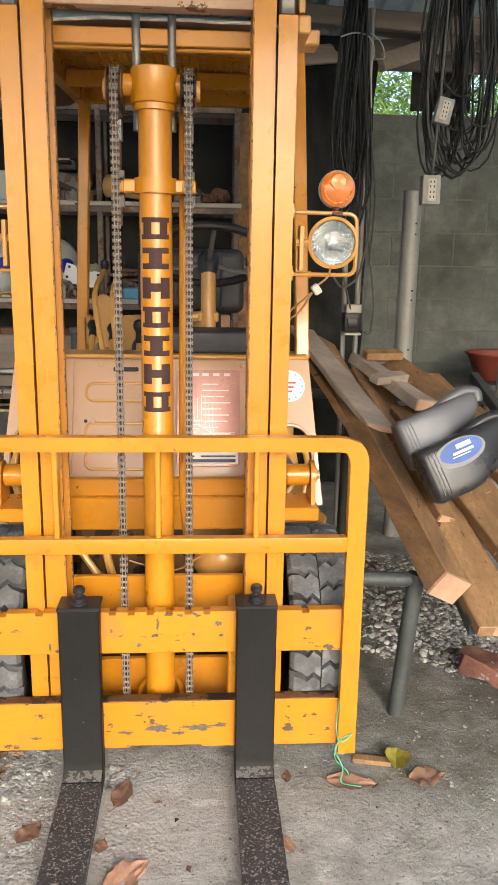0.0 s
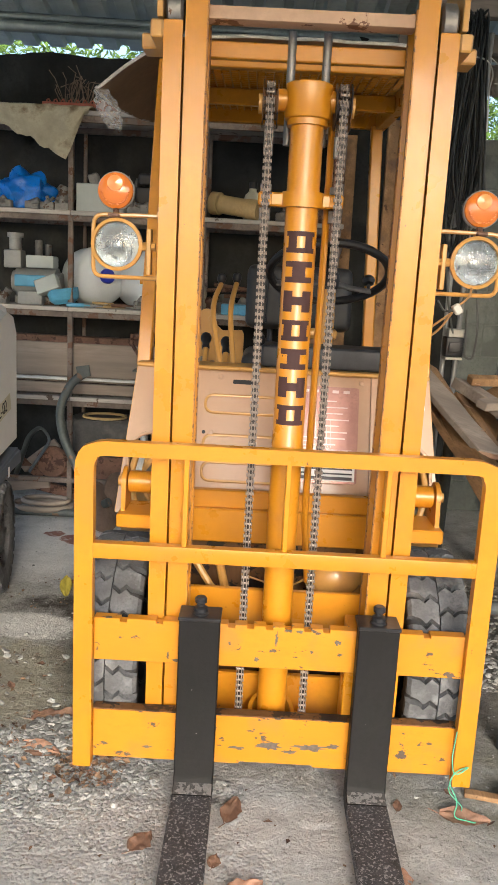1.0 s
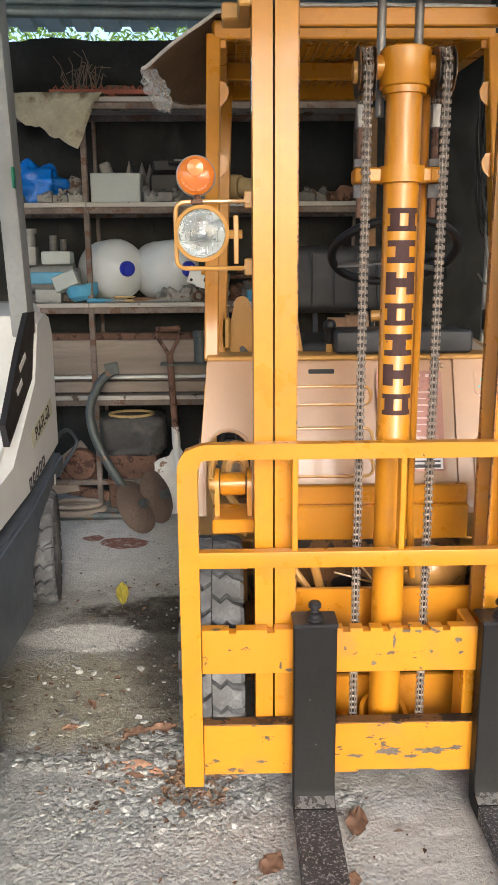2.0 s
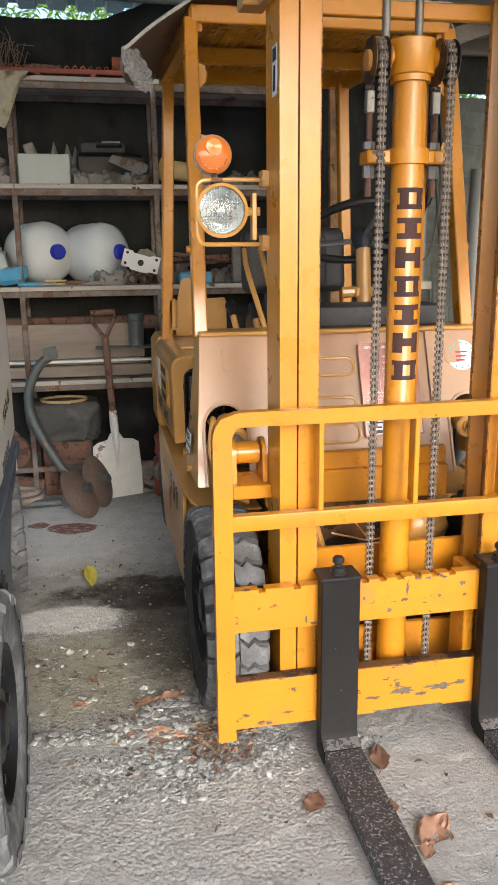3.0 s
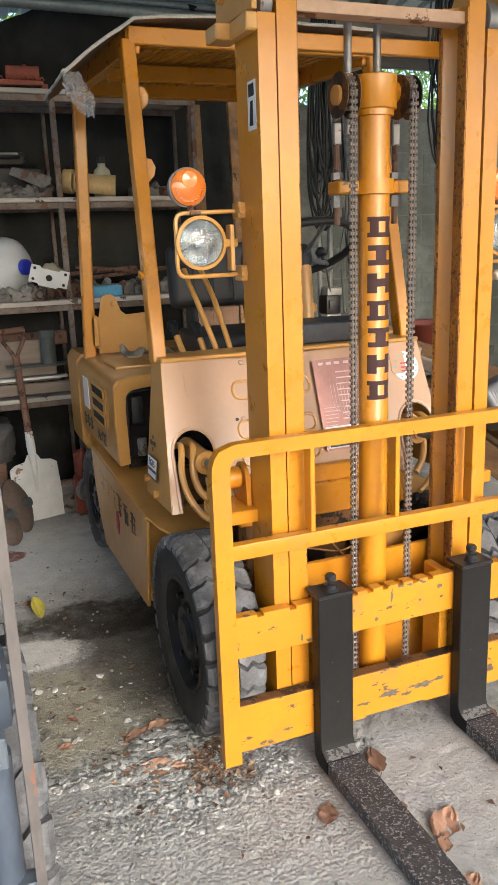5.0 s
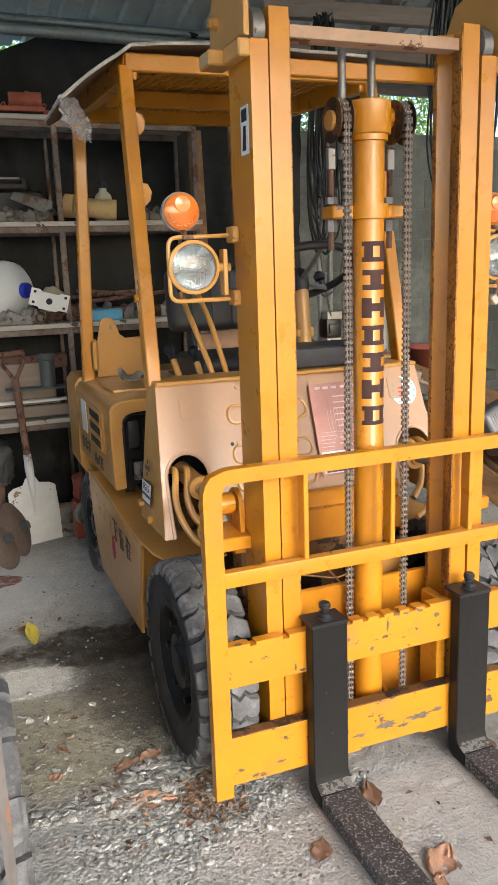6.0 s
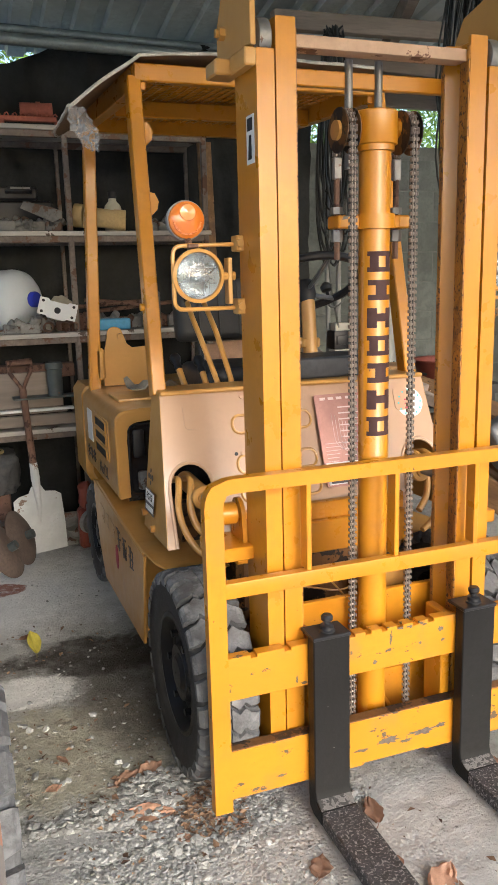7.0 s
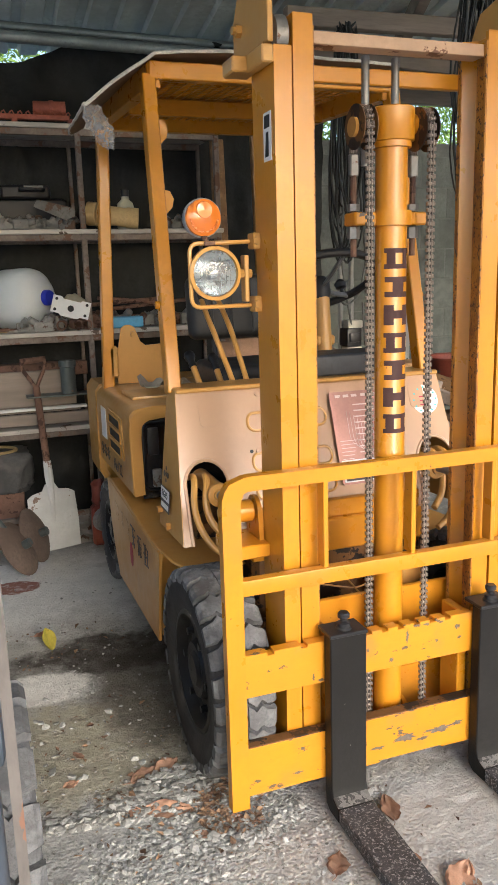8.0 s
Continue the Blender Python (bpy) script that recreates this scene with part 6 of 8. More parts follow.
for k, (x, z, w, l, ang, mt) in enumerate(((-1.10, 0.012, 0.02, 0.16, 12, LIGHTBLUE), (-1.04, 0.012, 0.018, 0.13, -8, PVC), (-0.93, 0.01, 0.014, 0.18, 4, TAN), (-0.86, 0.02, 0.016, 0.14, 20, RUST), (-0.80, 0.012, 0.014, 0.12, -15, CAST), (-0.98, 0.028, 0.012, 0.12, 10, TAN))):
    b = B()
    m_ = Matrix.Translation((x, 2.545 + 0.01 * (k % 3), Z2 + z)) @ Matrix.Rotation(radians(ang), 4, "Z")
    bb = B()
    cyl(bb, (-l / 2, 0, 0), (l * 0.1, 0, 0), w * 0.6, n=10, bevel=0.002)
    box(bb, l * 0.1, l / 2, -w * 0.5, w * 0.5, -0.005, 0.005, 0.002)
    bb.transform(m_)
    single("hand_tool", merge(b, bb), mt, "old hand tool lying on the shelf edge", "tool", "hand tools on the rack", loc=(x, 2.55, Z2))
for k, (x, y, sx) in enumerate(((-0.76, 2.58, 0.045), (-0.67, 2.57, 0.05), (-0.60, 2.60, 0.04), (-1.57, 2.60, 0.04), (-1.22, 2.72, 0.03))):
    hand_part("machine_part", x, y, Z2, CAST, "dull grey metal part on the middle shelf", "machine part", 90 + k, (sx, 0.035, 0.04), 4)
b = B()
mbr = basis((-0.525, 2.515, Z2 + 0.125), (1, 0, -0.28), (0.28, 0.0, 1))
slab(b, [(-0.10, -0.045), (-0.055, -0.045), (-0.045, -0.055), (0.045, -0.055), (0.055, -0.045), (0.10, -0.045), (0.10, 0.045), (0.055, 0.045), (0.045, 0.035), (-0.045, 0.035), (-0.055, 0.045), (-0.10, 0.045)], 0.006, mbr)
plt = thing("bracket_plate", (-0.525, 2.515, Z2), "white painted steel bracket plate with bolt holes", "bracket")
part("plate_body", b, WHITESTEEL, plt)
for x, y, r in ((-0.08, 0.028, 0.008), (-0.08, -0.028, 0.008), (0.08, 0.028, 0.008), (0.08, -0.028, 0.008), (0.0, -0.008, 0.017)):
    b = B()
    slab(b, arc(x, y, r, 0, 340, 10), 0.001, mbr @ pose(0, 0, 0.0062))
    part("bolt_hole", b, INK, plt)
for k, (x, dx) in enumerate(((-0.56, -0.02), (-0.51, 0.02), (-0.475, 0.03))):
    b = B()
    cyl(b, (x, 2.60, Z2 + 0.035), (x + dx, 2.525, Z2 + 0.03), 0.027, n=14, caps=False)
    cyl(b, (x, 2.60, Z2 + 0.035), (x + dx, 2.525, Z2 + 0.03), 0.020, n=14, caps=False)
    lathe(b, [(0.027, 0), (0.020, 0)], basis((x + dx, 2.525, Z2 + 0.03), (1, 0, 0), (0, 0, 1)), 14)
    single("short_pipe", b, RUST, "short rusty pipe end on the shelf", "pipe", "pipe ends on the rack", loc=(x, 2.56, Z2))
b = B()
lump(b, (-0.475, 2.70, Z2 + 0.09), (0.075, 0.06, 0.095), 9.0, 0.35, 3)
single("cloth_bundle", b, SACK, "dusty cloth bundle on the shelf", "cloth", loc=(-0.475, 2.70, Z2), smooth=60)
b = B()
box(b, -0.31, -0.13, 2.56, 2.66, Z2, Z2 + 0.06, 0.006)
single("blue_box", b, LIGHTBLUE, "faded blue box on the middle shelf", "box", loc=(-0.22, 2.6, Z2))
for k in range(9):
    x = -0.37 + 0.075 * k
    hand_part("machine_part", x, 2.72 - 0.03 * (k % 2), Z2, CAST if k % 3 else RUST, "heaped metal machine part on the middle shelf", "machine part", 120 + k, (0.045, 0.04, 0.05), 4)
for k, (x0, z0, x1, z1) in enumerate(((-0.40, 0.13, -0.02, 0.15), (-0.36, 0.165, 0.06, 0.12), (-0.30, 0.10, 0.16, 0.14))):
    b = B()
    cyl(b, (x0, 2.62 + 0.03 * k, Z2 + z0), (x1, 2.66, Z2 + z1), 0.011, n=10)
    single("steel_bar", b, RUST, "rusty steel bar lying across metal parts", "bar", "bars on the rack", loc=(x0, 2.64, Z2))
b = B()
box(b, -0.01, 0.05, 2.58, 2.62, Z2, Z2 + 0.20, 0.006)
single("metal_block", b, CAST, "upright grey metal block on the shelf", "machine part", "machine parts on the rack", loc=(0.02, 2.6, Z2))

# lower shelf, stacked boards
for k, (x0, x1, y0, y1, z0, z1, mt, lab) in enumerate((
        (-1.95, -0.45, 2.545, 2.575, 0.015, 0.075, OLDWOOD, "old grey squared timber"), (-1.95, -0.47, 2.56, 2.60, 0.09, 0.105, WHITESTEEL, "pale board edge"),
        (-1.96, -0.50, 2.60, 2.72, 0.075, 0.090, OLDWOOD, "old grey board"), (-1.96, -0.52, 2.60, 2.63, 0.108, 0.30, OLDWOOD, "wide weathered board on edge"),
        (-1.96, -0.44, 2.66, 2.74, 0.26, 0.335, RUST, "rust-red timber beam"), (-1.95, -0.55, 2.64, 2.80, 0.092, 0.25, OLDWOOD, "old grey timber"),
        (-0.40, 0.30, 2.56, 2.66, 0.0, 0.04, OLDWOOD, "old grey board"), (-0.40, 0.28, 2.60, 2.80, 0.042, 0.10, OLDWOOD, "old grey board"))):
    b = B()
    box(b, x0, x1, y0, y1, Z1 + z0, Z1 + z1, 0.003)
    rumple(b, 0.003, 4, k)
    single("stored_board", b, mt, lab + " stored on the rack", "board", "boards on the rack", loc=(x0, y0, Z1 + z0))
b = B()
lathe(b, [(0.034, 0.0), (0.040, 0.0), (0.040, 0.14), (0.046, 0.145), (0.046, 0.175), (0.036, 0.175), (0.034, 0.14)], Matrix.Translation((-0.565, 2.535, 0.862)), 20)
single("pipe_socket", b, BLUEGREY, "short grey plastic pipe standing on boards", "pipe", loc=(-0.565, 2.535, 0.862))
b = B()
slab(b, [(-0.17, 0), (0.17, 0), (0.17, 0.008), (-0.17, 0.008)], 0.12, basis((-0.62, 2.60, 0.853), (1, 0, 0), (0, 0, 1)))
single("slate_sheet", b, BLUEGREY, "grey sheet lying over stored boards", "sheet", loc=(-0.62, 2.55, 0.853))

# under the lowest shelf
dr = thing("covered_crate", (-0.97, 2.72, 0), "crumpled black rubber sheet with a tan hoop over a crate", "crate")
b = B()
g = bmesh.new()
bmesh.ops.create_icosphere(g, subdivisions=4, radius=1)
for v in g.verts:
    p = v.co.copy()
    v.co = Vector([math.copysign(abs(q) ** 0.55, q) for q in p])
    v.co *= 1 + 0.16 * noise.noise(p * 1.6 + Vector((4, 1, 2))) + 0.13 * (1 - 2 * abs(noise.noise(p * 3.2 + Vector((1, 7, 2))))) + 0.05 * noise.noise(p * 8)
    v.co.z = max(-0.85, min(0.80, v.co.z))
g.transform(Matrix.Translation((-0.985, 2.72, 0.435)) @ Matrix.Diagonal((0.190, 0.135, 0.135, 1)))
part("rubber_cover", merge(b, g), DARKBAG, dr, smooth=60)
b = B()
tube(b, [(-0.985 + 0.125 * math.cos(2 * math.pi * k / 28), 2.70 + 0.10 * math.sin(2 * math.pi * k / 28), 0.547) for k in range(28)], 0.010, 8, closed=True)
part("hoop", b, TAN, dr)
b = B()
box(b, -1.12, -0.84, 2.62, 2.82, 0.0, 0.335, 0.006)
part("crate", b, RUST, dr, "rusty crate under the sheet")
for k, (x, y, z, rx, ry) in enumerate(((-1.45, 2.62, 0.25, 20, 35), (-1.36, 2.64, 0.30, -15, -40), (-1.30, 2.66, 0.22, 10, 15), (-1.42, 2.60, 0.13, 5, -8), (-1.25, 2.62, 0.10, 0, 12))):
    b = B()
    box(b, -0.13, 0.13, -0.015, 0.015, -0.03, 0.03, 0.003, m=Matrix.Translation((x, y, z)) @ Matrix.Rotation(radians(rx), 4, "X") @ Matrix.Rotation(radians(ry), 4, "Y"))
    single("scrap_board", b, OLDWOOD if k % 2 else RUST, "broken scrap board under the rack", "scrap", "scrap under the rack", loc=(x, y, 0))
b = B()
tube(b, rounded([(-1.48, 2.56, 0.20), (-1.40, 2.55, 0.44), (-1.33, 2.55, 0.50), (-1.27, 2.55, 0.42), (-1.40, 2.55, 0.22)], 0.04), 0.018, 8, flat=0.4)
single("bent_bracket", b, BLUEGREY, "bent grey steel bracket under the rack", "scrap", "scrap under the rack", loc=(-1.38, 2.55, 0))
b = B()
lathe(b, [(0.02, -0.025), (0.085, -0.025), (0.095, -0.012), (0.095, 0.012), (0.085, 0.025), (0.02, 0.025)], basis((-1.27, 2.58, 0.28), (1, 0, 0.2), (0, 0, 1)), 22, True)
single("castor_wheel", b, RUST, "rusty small wheel under the rack", "wheel", "scrap under the rack", loc=(-1.27, 2.58, 0))
b = B()
tube(b, [(-1.30 + 0.17 * math.cos(2 * math.pi * k / 30), 2.47 + 0.10 * math.sin(2 * math.pi * k / 30), 0.045) for k in range(30)], 0.018, 8, closed=True)
tube(b, [(-1.28 + 0.13 * math.cos(2 * math.pi * k / 30), 2.47 + 0.08 * math.sin(2 * math.pi * k / 30), 0.075) for k in range(30)], 0.014, 8, closed=True)
single("coiled_hose", b, OLDWOOD, "grey coiled hose lying on the concrete", "hose", loc=(-1.3, 2.47, 0), smooth=60)
b = B()
cyl(b, (-1.55, 2.39, 0.025), (-1.02, 2.40, 0.025), 0.022, n=14)
single("floor_pipe", b, BLUEGREY, "dark steel pipe lying on the concrete", "pipe", loc=(-1.3, 2.4, 0))
for k in range(12):
    x = -0.70 + 0.085 * k
    hand_part("scrap_part", x, 2.66 + 0.06 * math.sin(k * 2.1), 0.0, (CAST, RUST, CAST, OLDWOOD)[k % 4], "dirty scrap part heaped under the rack", "scrap", 200 + k, (0.05, 0.06, 0.055 + 0.03 * (k % 3)), 4, "scrap under the rack")
b = B()
box(b, -0.40, -0.36, 2.60, 2.64, 0.05, 0.62, 0.004)
single("short_post", b, OLDWOOD, "old wooden post under the rack", "post", loc=(-0.38, 2.62, 0.05))
red = thing("hand_grinder", (-0.44, 2.46, 0), "red machine part with a small grey wheel on the floor", "machine part")
b = B()
lump(b, (-0.45, 2.50, 0.30), (0.045, 0.05, 0.09), 5.0, 0.35)
box(b, -0.50, -0.40, 2.46, 2.54, 0.0, 0.23, 0.015)
part("red_body", b, REDBASIN, red)
b = B()
lathe(b, [(0.01, -0.018), (0.065, -0.018), (0.065, 0.018), (0.01, 0.018)], basis((-0.44, 2.43, 0.16), (1, 0.5, 0), (0, 0, 1)), 22, True)
part("grey_wheel", b, CAST, red)

# shovel leaning on the rack
sh = thing("shovel", (-0.70, 2.47, 0), "square shovel with worn grey blade leaning on the rack", "shovel")
ms = basis((-0.695, 2.475, 0.012), (1, 0.18, 0.04), (-0.03, 0.055, 1))
b = B()
ol = [(-0.128, 0.0), (0.128, 0.0), (0.134, 0.15), (0.130, 0.305), (0.10, 0.325), (0.045, 0.335), (0.026, 0.37), (-0.026, 0.37), (-0.045, 0.335), (-0.10, 0.325), (-0.130, 0.305), (-0.134, 0.15)]
slab(b, ol, 0.004, ms)
part("blade", b, SHOVELM, sh)
b = B()
tube(b, [ms @ Vector((0, 0.16, 0.006)), ms @ Vector((0, 0.30, 0.016)), ms @ Vector((0, 0.42, 0.014)), ms @ Vector((0, 0.50, 0.014))], 0.015, 10, radii=[0.004, 0.017, 0.024, 0.021])
part("socket", b, SHOVELM, sh)
b = B()
tube(b, [ms @ Vector((0, 0.42, 0.014)), ms @ Vector((0, 0.70, 0.012)), ms @ Vector((0, 0.90, 0.010))], 0.019, 12)
part("shaft", b, RUST, sh)
b = B()
tube(b, [ms @ Vector(p) for p in rounded([(0, 0.89, 0.01), (-0.02, 0.93, 0.01), (-0.062, 1.00, 0.01), (-0.058, 1.045, 0.01)], 0.03)], 0.010, 8)
tube(b, [ms @ Vector(p) for p in rounded([(0, 0.89, 0.01), (0.02, 0.93, 0.01), (0.062, 1.00, 0.01), (0.058, 1.045, 0.01)], 0.03)], 0.010, 8)
tube(b, [ms @ Vector((-0.066, 1.04, 0.01)), ms @ Vector((0.066, 1.04, 0.01))], 0.016, 10)
part("grip", b, RUST, sh, "rusty D-shaped grip")

DISCM = mat("brown_rusty_disc", (0.13, 0.095, 0.075), 0.8, var=0.3, bump=0.3)
# walking cultivator leg with rusty discs
dt = thing("disc_cultivator", (-0.95, 2.30, 0), "bent blue-grey steel tube with two rusty cutting discs", "farm tool")
b = B()
tube(b, rounded([(-1.01, 2.30, 0.86), (-1.09, 2.29, 0.80), (-1.155, 2.28, 0.66), (-1.135, 2.26, 0.52), (-1.06, 2.24, 0.36), (-0.95, 2.22, 0.19)], 0.12, 6), 0.024, 12)
part("tube_leg", b, BLUEGREY, dt)
b = B()
tube(b, rounded([(-1.15, 2.29, 0.62), (-1.10, 2.29, 0.42), (-1.02, 2.26, 0.28), (-0.93, 2.21, 0.16)], 0.10, 6), 0.018, 8)
part("side_bar", b, BLUEGREY, dt)
b = B()
slab(b, [(-0.03, -0.03), (0.04, -0.03), (0.045, 0.03), (-0.025, 0.035)], 0.012, basis((-1.03, 2.285, 0.86), (1, 0, 0.25), (-0.25, 0, 1)))
part("hitch_plate", b, BLUEGREY, dt)
for k, (cx, cy_, cz, r, nrm) in enumerate(((-0.895, 2.20, 0.145, 0.150, (0.80, -0.38, 0.50)), (-0.80, 2.36, 0.150, 0.150, (0.85, -0.38, 0.35)))):
    d = Vector(nrm).normalized()
    m_ = Matrix.Translation((cx, cy_, cz)) @ d.to_track_quat("Z", "Y").to_matrix().to_4x4()
    b = B()
    lathe(b, [(0.001, 0.012), (0.04, 0.012), (0.10, 0.004), (r, -0.022), (r, -0.027), (0.10, -0.002), (0.001, 0.004)], m_, 32)
    ds = part("disc", b, DISCM, dt, "rusty dished cutting disc")
    b = B()
    cyl(b, m_ @ Vector((0, 0, 0.0)), m_ @ Vector((0, 0, 0.05)), 0.024, n=12)
    part("hub", b, BLUEGREY, ds)

# on top of the rack
Z4 = 2.2385
b = B()
grid = []
nu, nv = 26, 18
for i in range(nu + 1):
    u = i / nu
    x = -1.66 + 0.62 * u
    drop = 0.07 + 0.20 * min(1, u / 0.78) ** 1.4 + 0.035 * noise.noise(Vector((u * 9, 0, 0))) + 0.02 * noise.noise(Vector((u * 31, 2, 0)))
    if u > 0.82:
        drop *= max(0.12, 1 - (u - 0.82) / 0.17)
    col = []
    for j in range(nv + 1):
        v = j / nv
        if v < 0.35:
            p = Vector((x, 2.80 - 0.29 * v / 0.35, Z4 + 0.02 + 0.012 * noise.noise(Vector((x * 9, v * 6, 0)))))
        else:
            q = (v - 0.35) / 0.65
            p = Vector((x - 0.02 * q, 2.505 - 0.02 * math.sin(q * 3) + 0.018 * noise.noise(Vector((x * 14, q * 3, 4))), Z4 + 0.02 - drop * q))
        col.append(b.verts.new(p))
    grid.append(col)
for a, c in zip(grid, grid[1:]):
    for j in range(nv):
        b.faces.new((a[j], c[j], c[j + 1], a[j + 1]))
got = bmesh.ops.extrude_face_region(b, geom=b.faces[:])
for v in got["geom"]:
    if isinstance(v, bmesh.types.BMVert):
        v.co += Vector((0, 0.004, -0.004))
single("old_sack", b, SACK, "dirty woven sack hanging over the rack top", "sack", loc=(-1.35, 2.6, Z4), smooth=60)
rk = thing("harrow_bar", (-0.9, 2.60, Z4), "rusty red steel bar with short tines on the rack top", "farm tool")
b = B()
box(b, -1.33, -0.45, 2.585, 2.62, Z4 + 0.022, Z4 + 0.047, 0.003)
part("bar", b, REDRAIL, rk)
tine = B()
tube(tine, [(0, 0, 0.0), (0.006, -0.010, 0.014), (0.016, -0.012, 0.020), (0.024, -0.012, 0.006)], 0.004, 6)
tine_me = finish(tine, REDRAIL, 35)
for k in range(22):
    piece("tine", tine_me, rk, pose(-1.31 + 0.04 * k, 2.60, Z4 + 0.042))
    if k % 7 == 0:
        b = B()
        box(b, -1.30 + 0.04 * k, -1.27 + 0.04 * k, 2.58, 2.62, Z4, Z4 + 0.03, 0.002)
        part("foot", b, REDRAIL, rk)
b = B()
P0, P1 = (-0.625, 2.63, Z4 + 0.084), (-0.465, 2.62, Z4 + 0.084)
cyl(b, P0, P1, 0.036, n=18, caps=False)
cyl(b, P0, P1, 0.029, n=18, caps=False)
lathe(b, [(0.036, 0), (0.029, 0)], basis(P0, (0, 0, 1), (0, 1, 0)), 18)
cyl(b, (-0.545, 2.626, Z4 + 0.084), (-0.525, 2.626, Z4 + 0.084), 0.042, n=18)
single("red_pipe", b, REDRAIL, "short rust-red pipe lying on the harrow bar", "pipe", loc=(-0.55, 2.65, Z4))
rnd = random.Random(5)
b = B()
for k in range(26):
    p = Vector((-1.16 + rnd.uniform(-0.07, 0.07), 2.66 + rnd.uniform(-0.04, 0.04), Z4 + 0.02))
    q = p + Vector((rnd.uniform(-0.07, 0.07), rnd.uniform(-0.03, 0.03), rnd.uniform(0.06, 0.19)))
    r = q + Vector((rnd.uniform(-0.05, 0.05), rnd.uniform(-0.03, 0.03), rnd.uniform(-0.04, 0.05)))
    tube(b, [p, (p + q) / 2 + Vector((rnd.uniform(-0.015, 0.015), 0, 0)), q, r], 0.0028, 4)
tw = single("twig_bundle", b, TWIG, "tangle of dry twigs on the rack top", "twigs", kind="stuff", loc=(-1.19, 2.66, Z4))
b = B()
lump(b, (-0.98, 2.68, Z4 + 0.04), (0.12, 0.06, 0.045), 2.0, 0.4)
single("old_tarp", b, CARD, "folded brown tarp on the rack top", "tarp", loc=(-0.98, 2.68, Z4))

# boards leaning in the corner beside the rack
for k, (x0, x1, w, dz) in enumerate(((0.36, 0.26, 0.075, 2.2), (0.60, 0.36, 0.075, 2.28))):
    b = B()
    a, c = Vector((x0, 2.52, 0.0)), Vector((x1, 2.66, dz))
    d = c - a
    box(b, -w / 2, w / 2, -0.018, 0.018, 0.0, d.length, 0.003, m=basis(a, (1, 0, 0), d.cross(Vector((1, 0, 0)))))
    single("leaning_board", b, WOOD, "brown timber board leaning beside the rack", "board", "boards leaning by the rack", loc=(x0, 2.52, 0))

# cover sheet over the forklift's guard with a plastic bag taped to it
b = B()
grid = []
for i in range(13):
    t = i / 12
    y = 0.80 + 1.28 * t
    col = []
    for x, z in ((-0.655 + 0.16 * t * t, 1.966 + 0.15 * t * t), (-0.555 + 0.09 * t * t, 2.045 + 0.09 * t), (-0.43, 2.128 + 0.045 * t), (-0.2, 2.145 + 0.045 * t), (0.1, 2.145 + 0.045 * t), (0.42, 2.140 + 0.045 * t)):
        col.append(b.verts.new((x, y, z + 0.008 * noise.noise(Vector((x * 5, y * 5, 0))))))
    grid.append(col)
for a, c in zip(grid, grid[1:]):
    for j in range(5):
        b.faces.new((a[j], c[j], c[j + 1], a[j + 1]))
rim_a = [grid[0][j].co + Vector((0, -0.003, 0.004)) for j in range(6)]
rim_b = [grid[i][0].co + Vector((-0.002, 0, 0.004)) for i in range(13)]
got = bmesh.ops.extrude_face_region(b, geom=b.faces[:])
for v in got["geom"]:
    if isinstance(v, bmesh.types.BMVert):
        v.co.z += 0.006
COVER = thing("cover_board", (0, 1.4, 2.12), "thin brown bent board with frayed grey edges on the guard", "board")
part("sheet", b, CARD, COVER, smooth=60)
for nm, line, sd in (("front_edge", rim_a, 3), ("side_edge", rim_b, 8)):
    b = B()
    fine = [line[i] * (1 - t / 5) + line[i + 1] * t / 5 for i in range(len(line) - 1) for t in range(5)] + [line[-1]]
    tube(b, [p + Vector((0, 0, 0.006 * noise.noise(p * 14 + Vector((sd, 0, 0))))) for p in fine], 0.007, 6, flat=0.7)
    part(nm, b, GREYRAG, COVER, "frayed grey sheet edge")
b = B()
g = bmesh.new()
bmesh.ops.create_grid(g, x_segments=16, y_segments=26, size=0.5)
for v in g.verts:
    u, w = v.co.x, v.co.y + 0.5
    v.co = Vector((-0.640 + 0.05 * (1 - w) + u * (0.035 + 0.045 * math.sin(3.0 * w) + 0.012 * noise.noise(Vector((w * 9, 1, 2)))), 0.792 + 0.022 * noise.noise(Vector((u * 7, w * 6, 1))) + 0.010 * noise.noise(Vector((u * 19, w * 15, 3))), 1.845 + 0.125 * w + 0.015 * noise.noise(Vector((u * 4, 3, 0))) * (1 - w)))
single("plastic_bag", merge(b, g), CLEAR, "crumpled clear plastic bag hanging from the cover board", "bag", loc=(-0.65, 0.79, 1.95), smooth=75)

# ---- timber stand, oil jugs and cables beside the block wall ----
def stand():
    S = thing("timber_stand", (1.05, 0.9, 0), "sloping dark steel pipe stand carrying timber", "stand")
    for x, y, h in ((0.765, 0.29, 0.47), (1.42, 0.29, 0.42), (0.80, 1.62, 0.84), (1.45, 1.62, 0.80)):
        b = B()
        cyl(b, (x - (0.02 if y < 1 else 0), y, 0), (x + 0.025, y + 0.02, h), 0.026, n=16)
        part("leg", b, BENCH, S)
    for x, dz in ((0.86, -0.04), (1.40, -0.03)):
        b = B()
        a, c = Vector((x + 0.06, 0.12, 0.415 + dz)), Vector((x, 1.80, 0.905 + dz))
        d = c - a
        box(b, -0.02, 0.02, -0.025, 0.025, 0, d.length, 0.003, m=basis(a, (1, 0, 0), d.cross(Vector((1, 0, 0)))))
        part("side_rail", b, BENCH, S)
    for y, z in ((0.31, 0.455), (1.62, 0.82)):
        b = B()
        cyl(b, (0.60, y, z), (1.45, y, z - 0.03), 0.022, n=14)
        part("cross_pipe", b, BENCH, S)
    return S


stand()


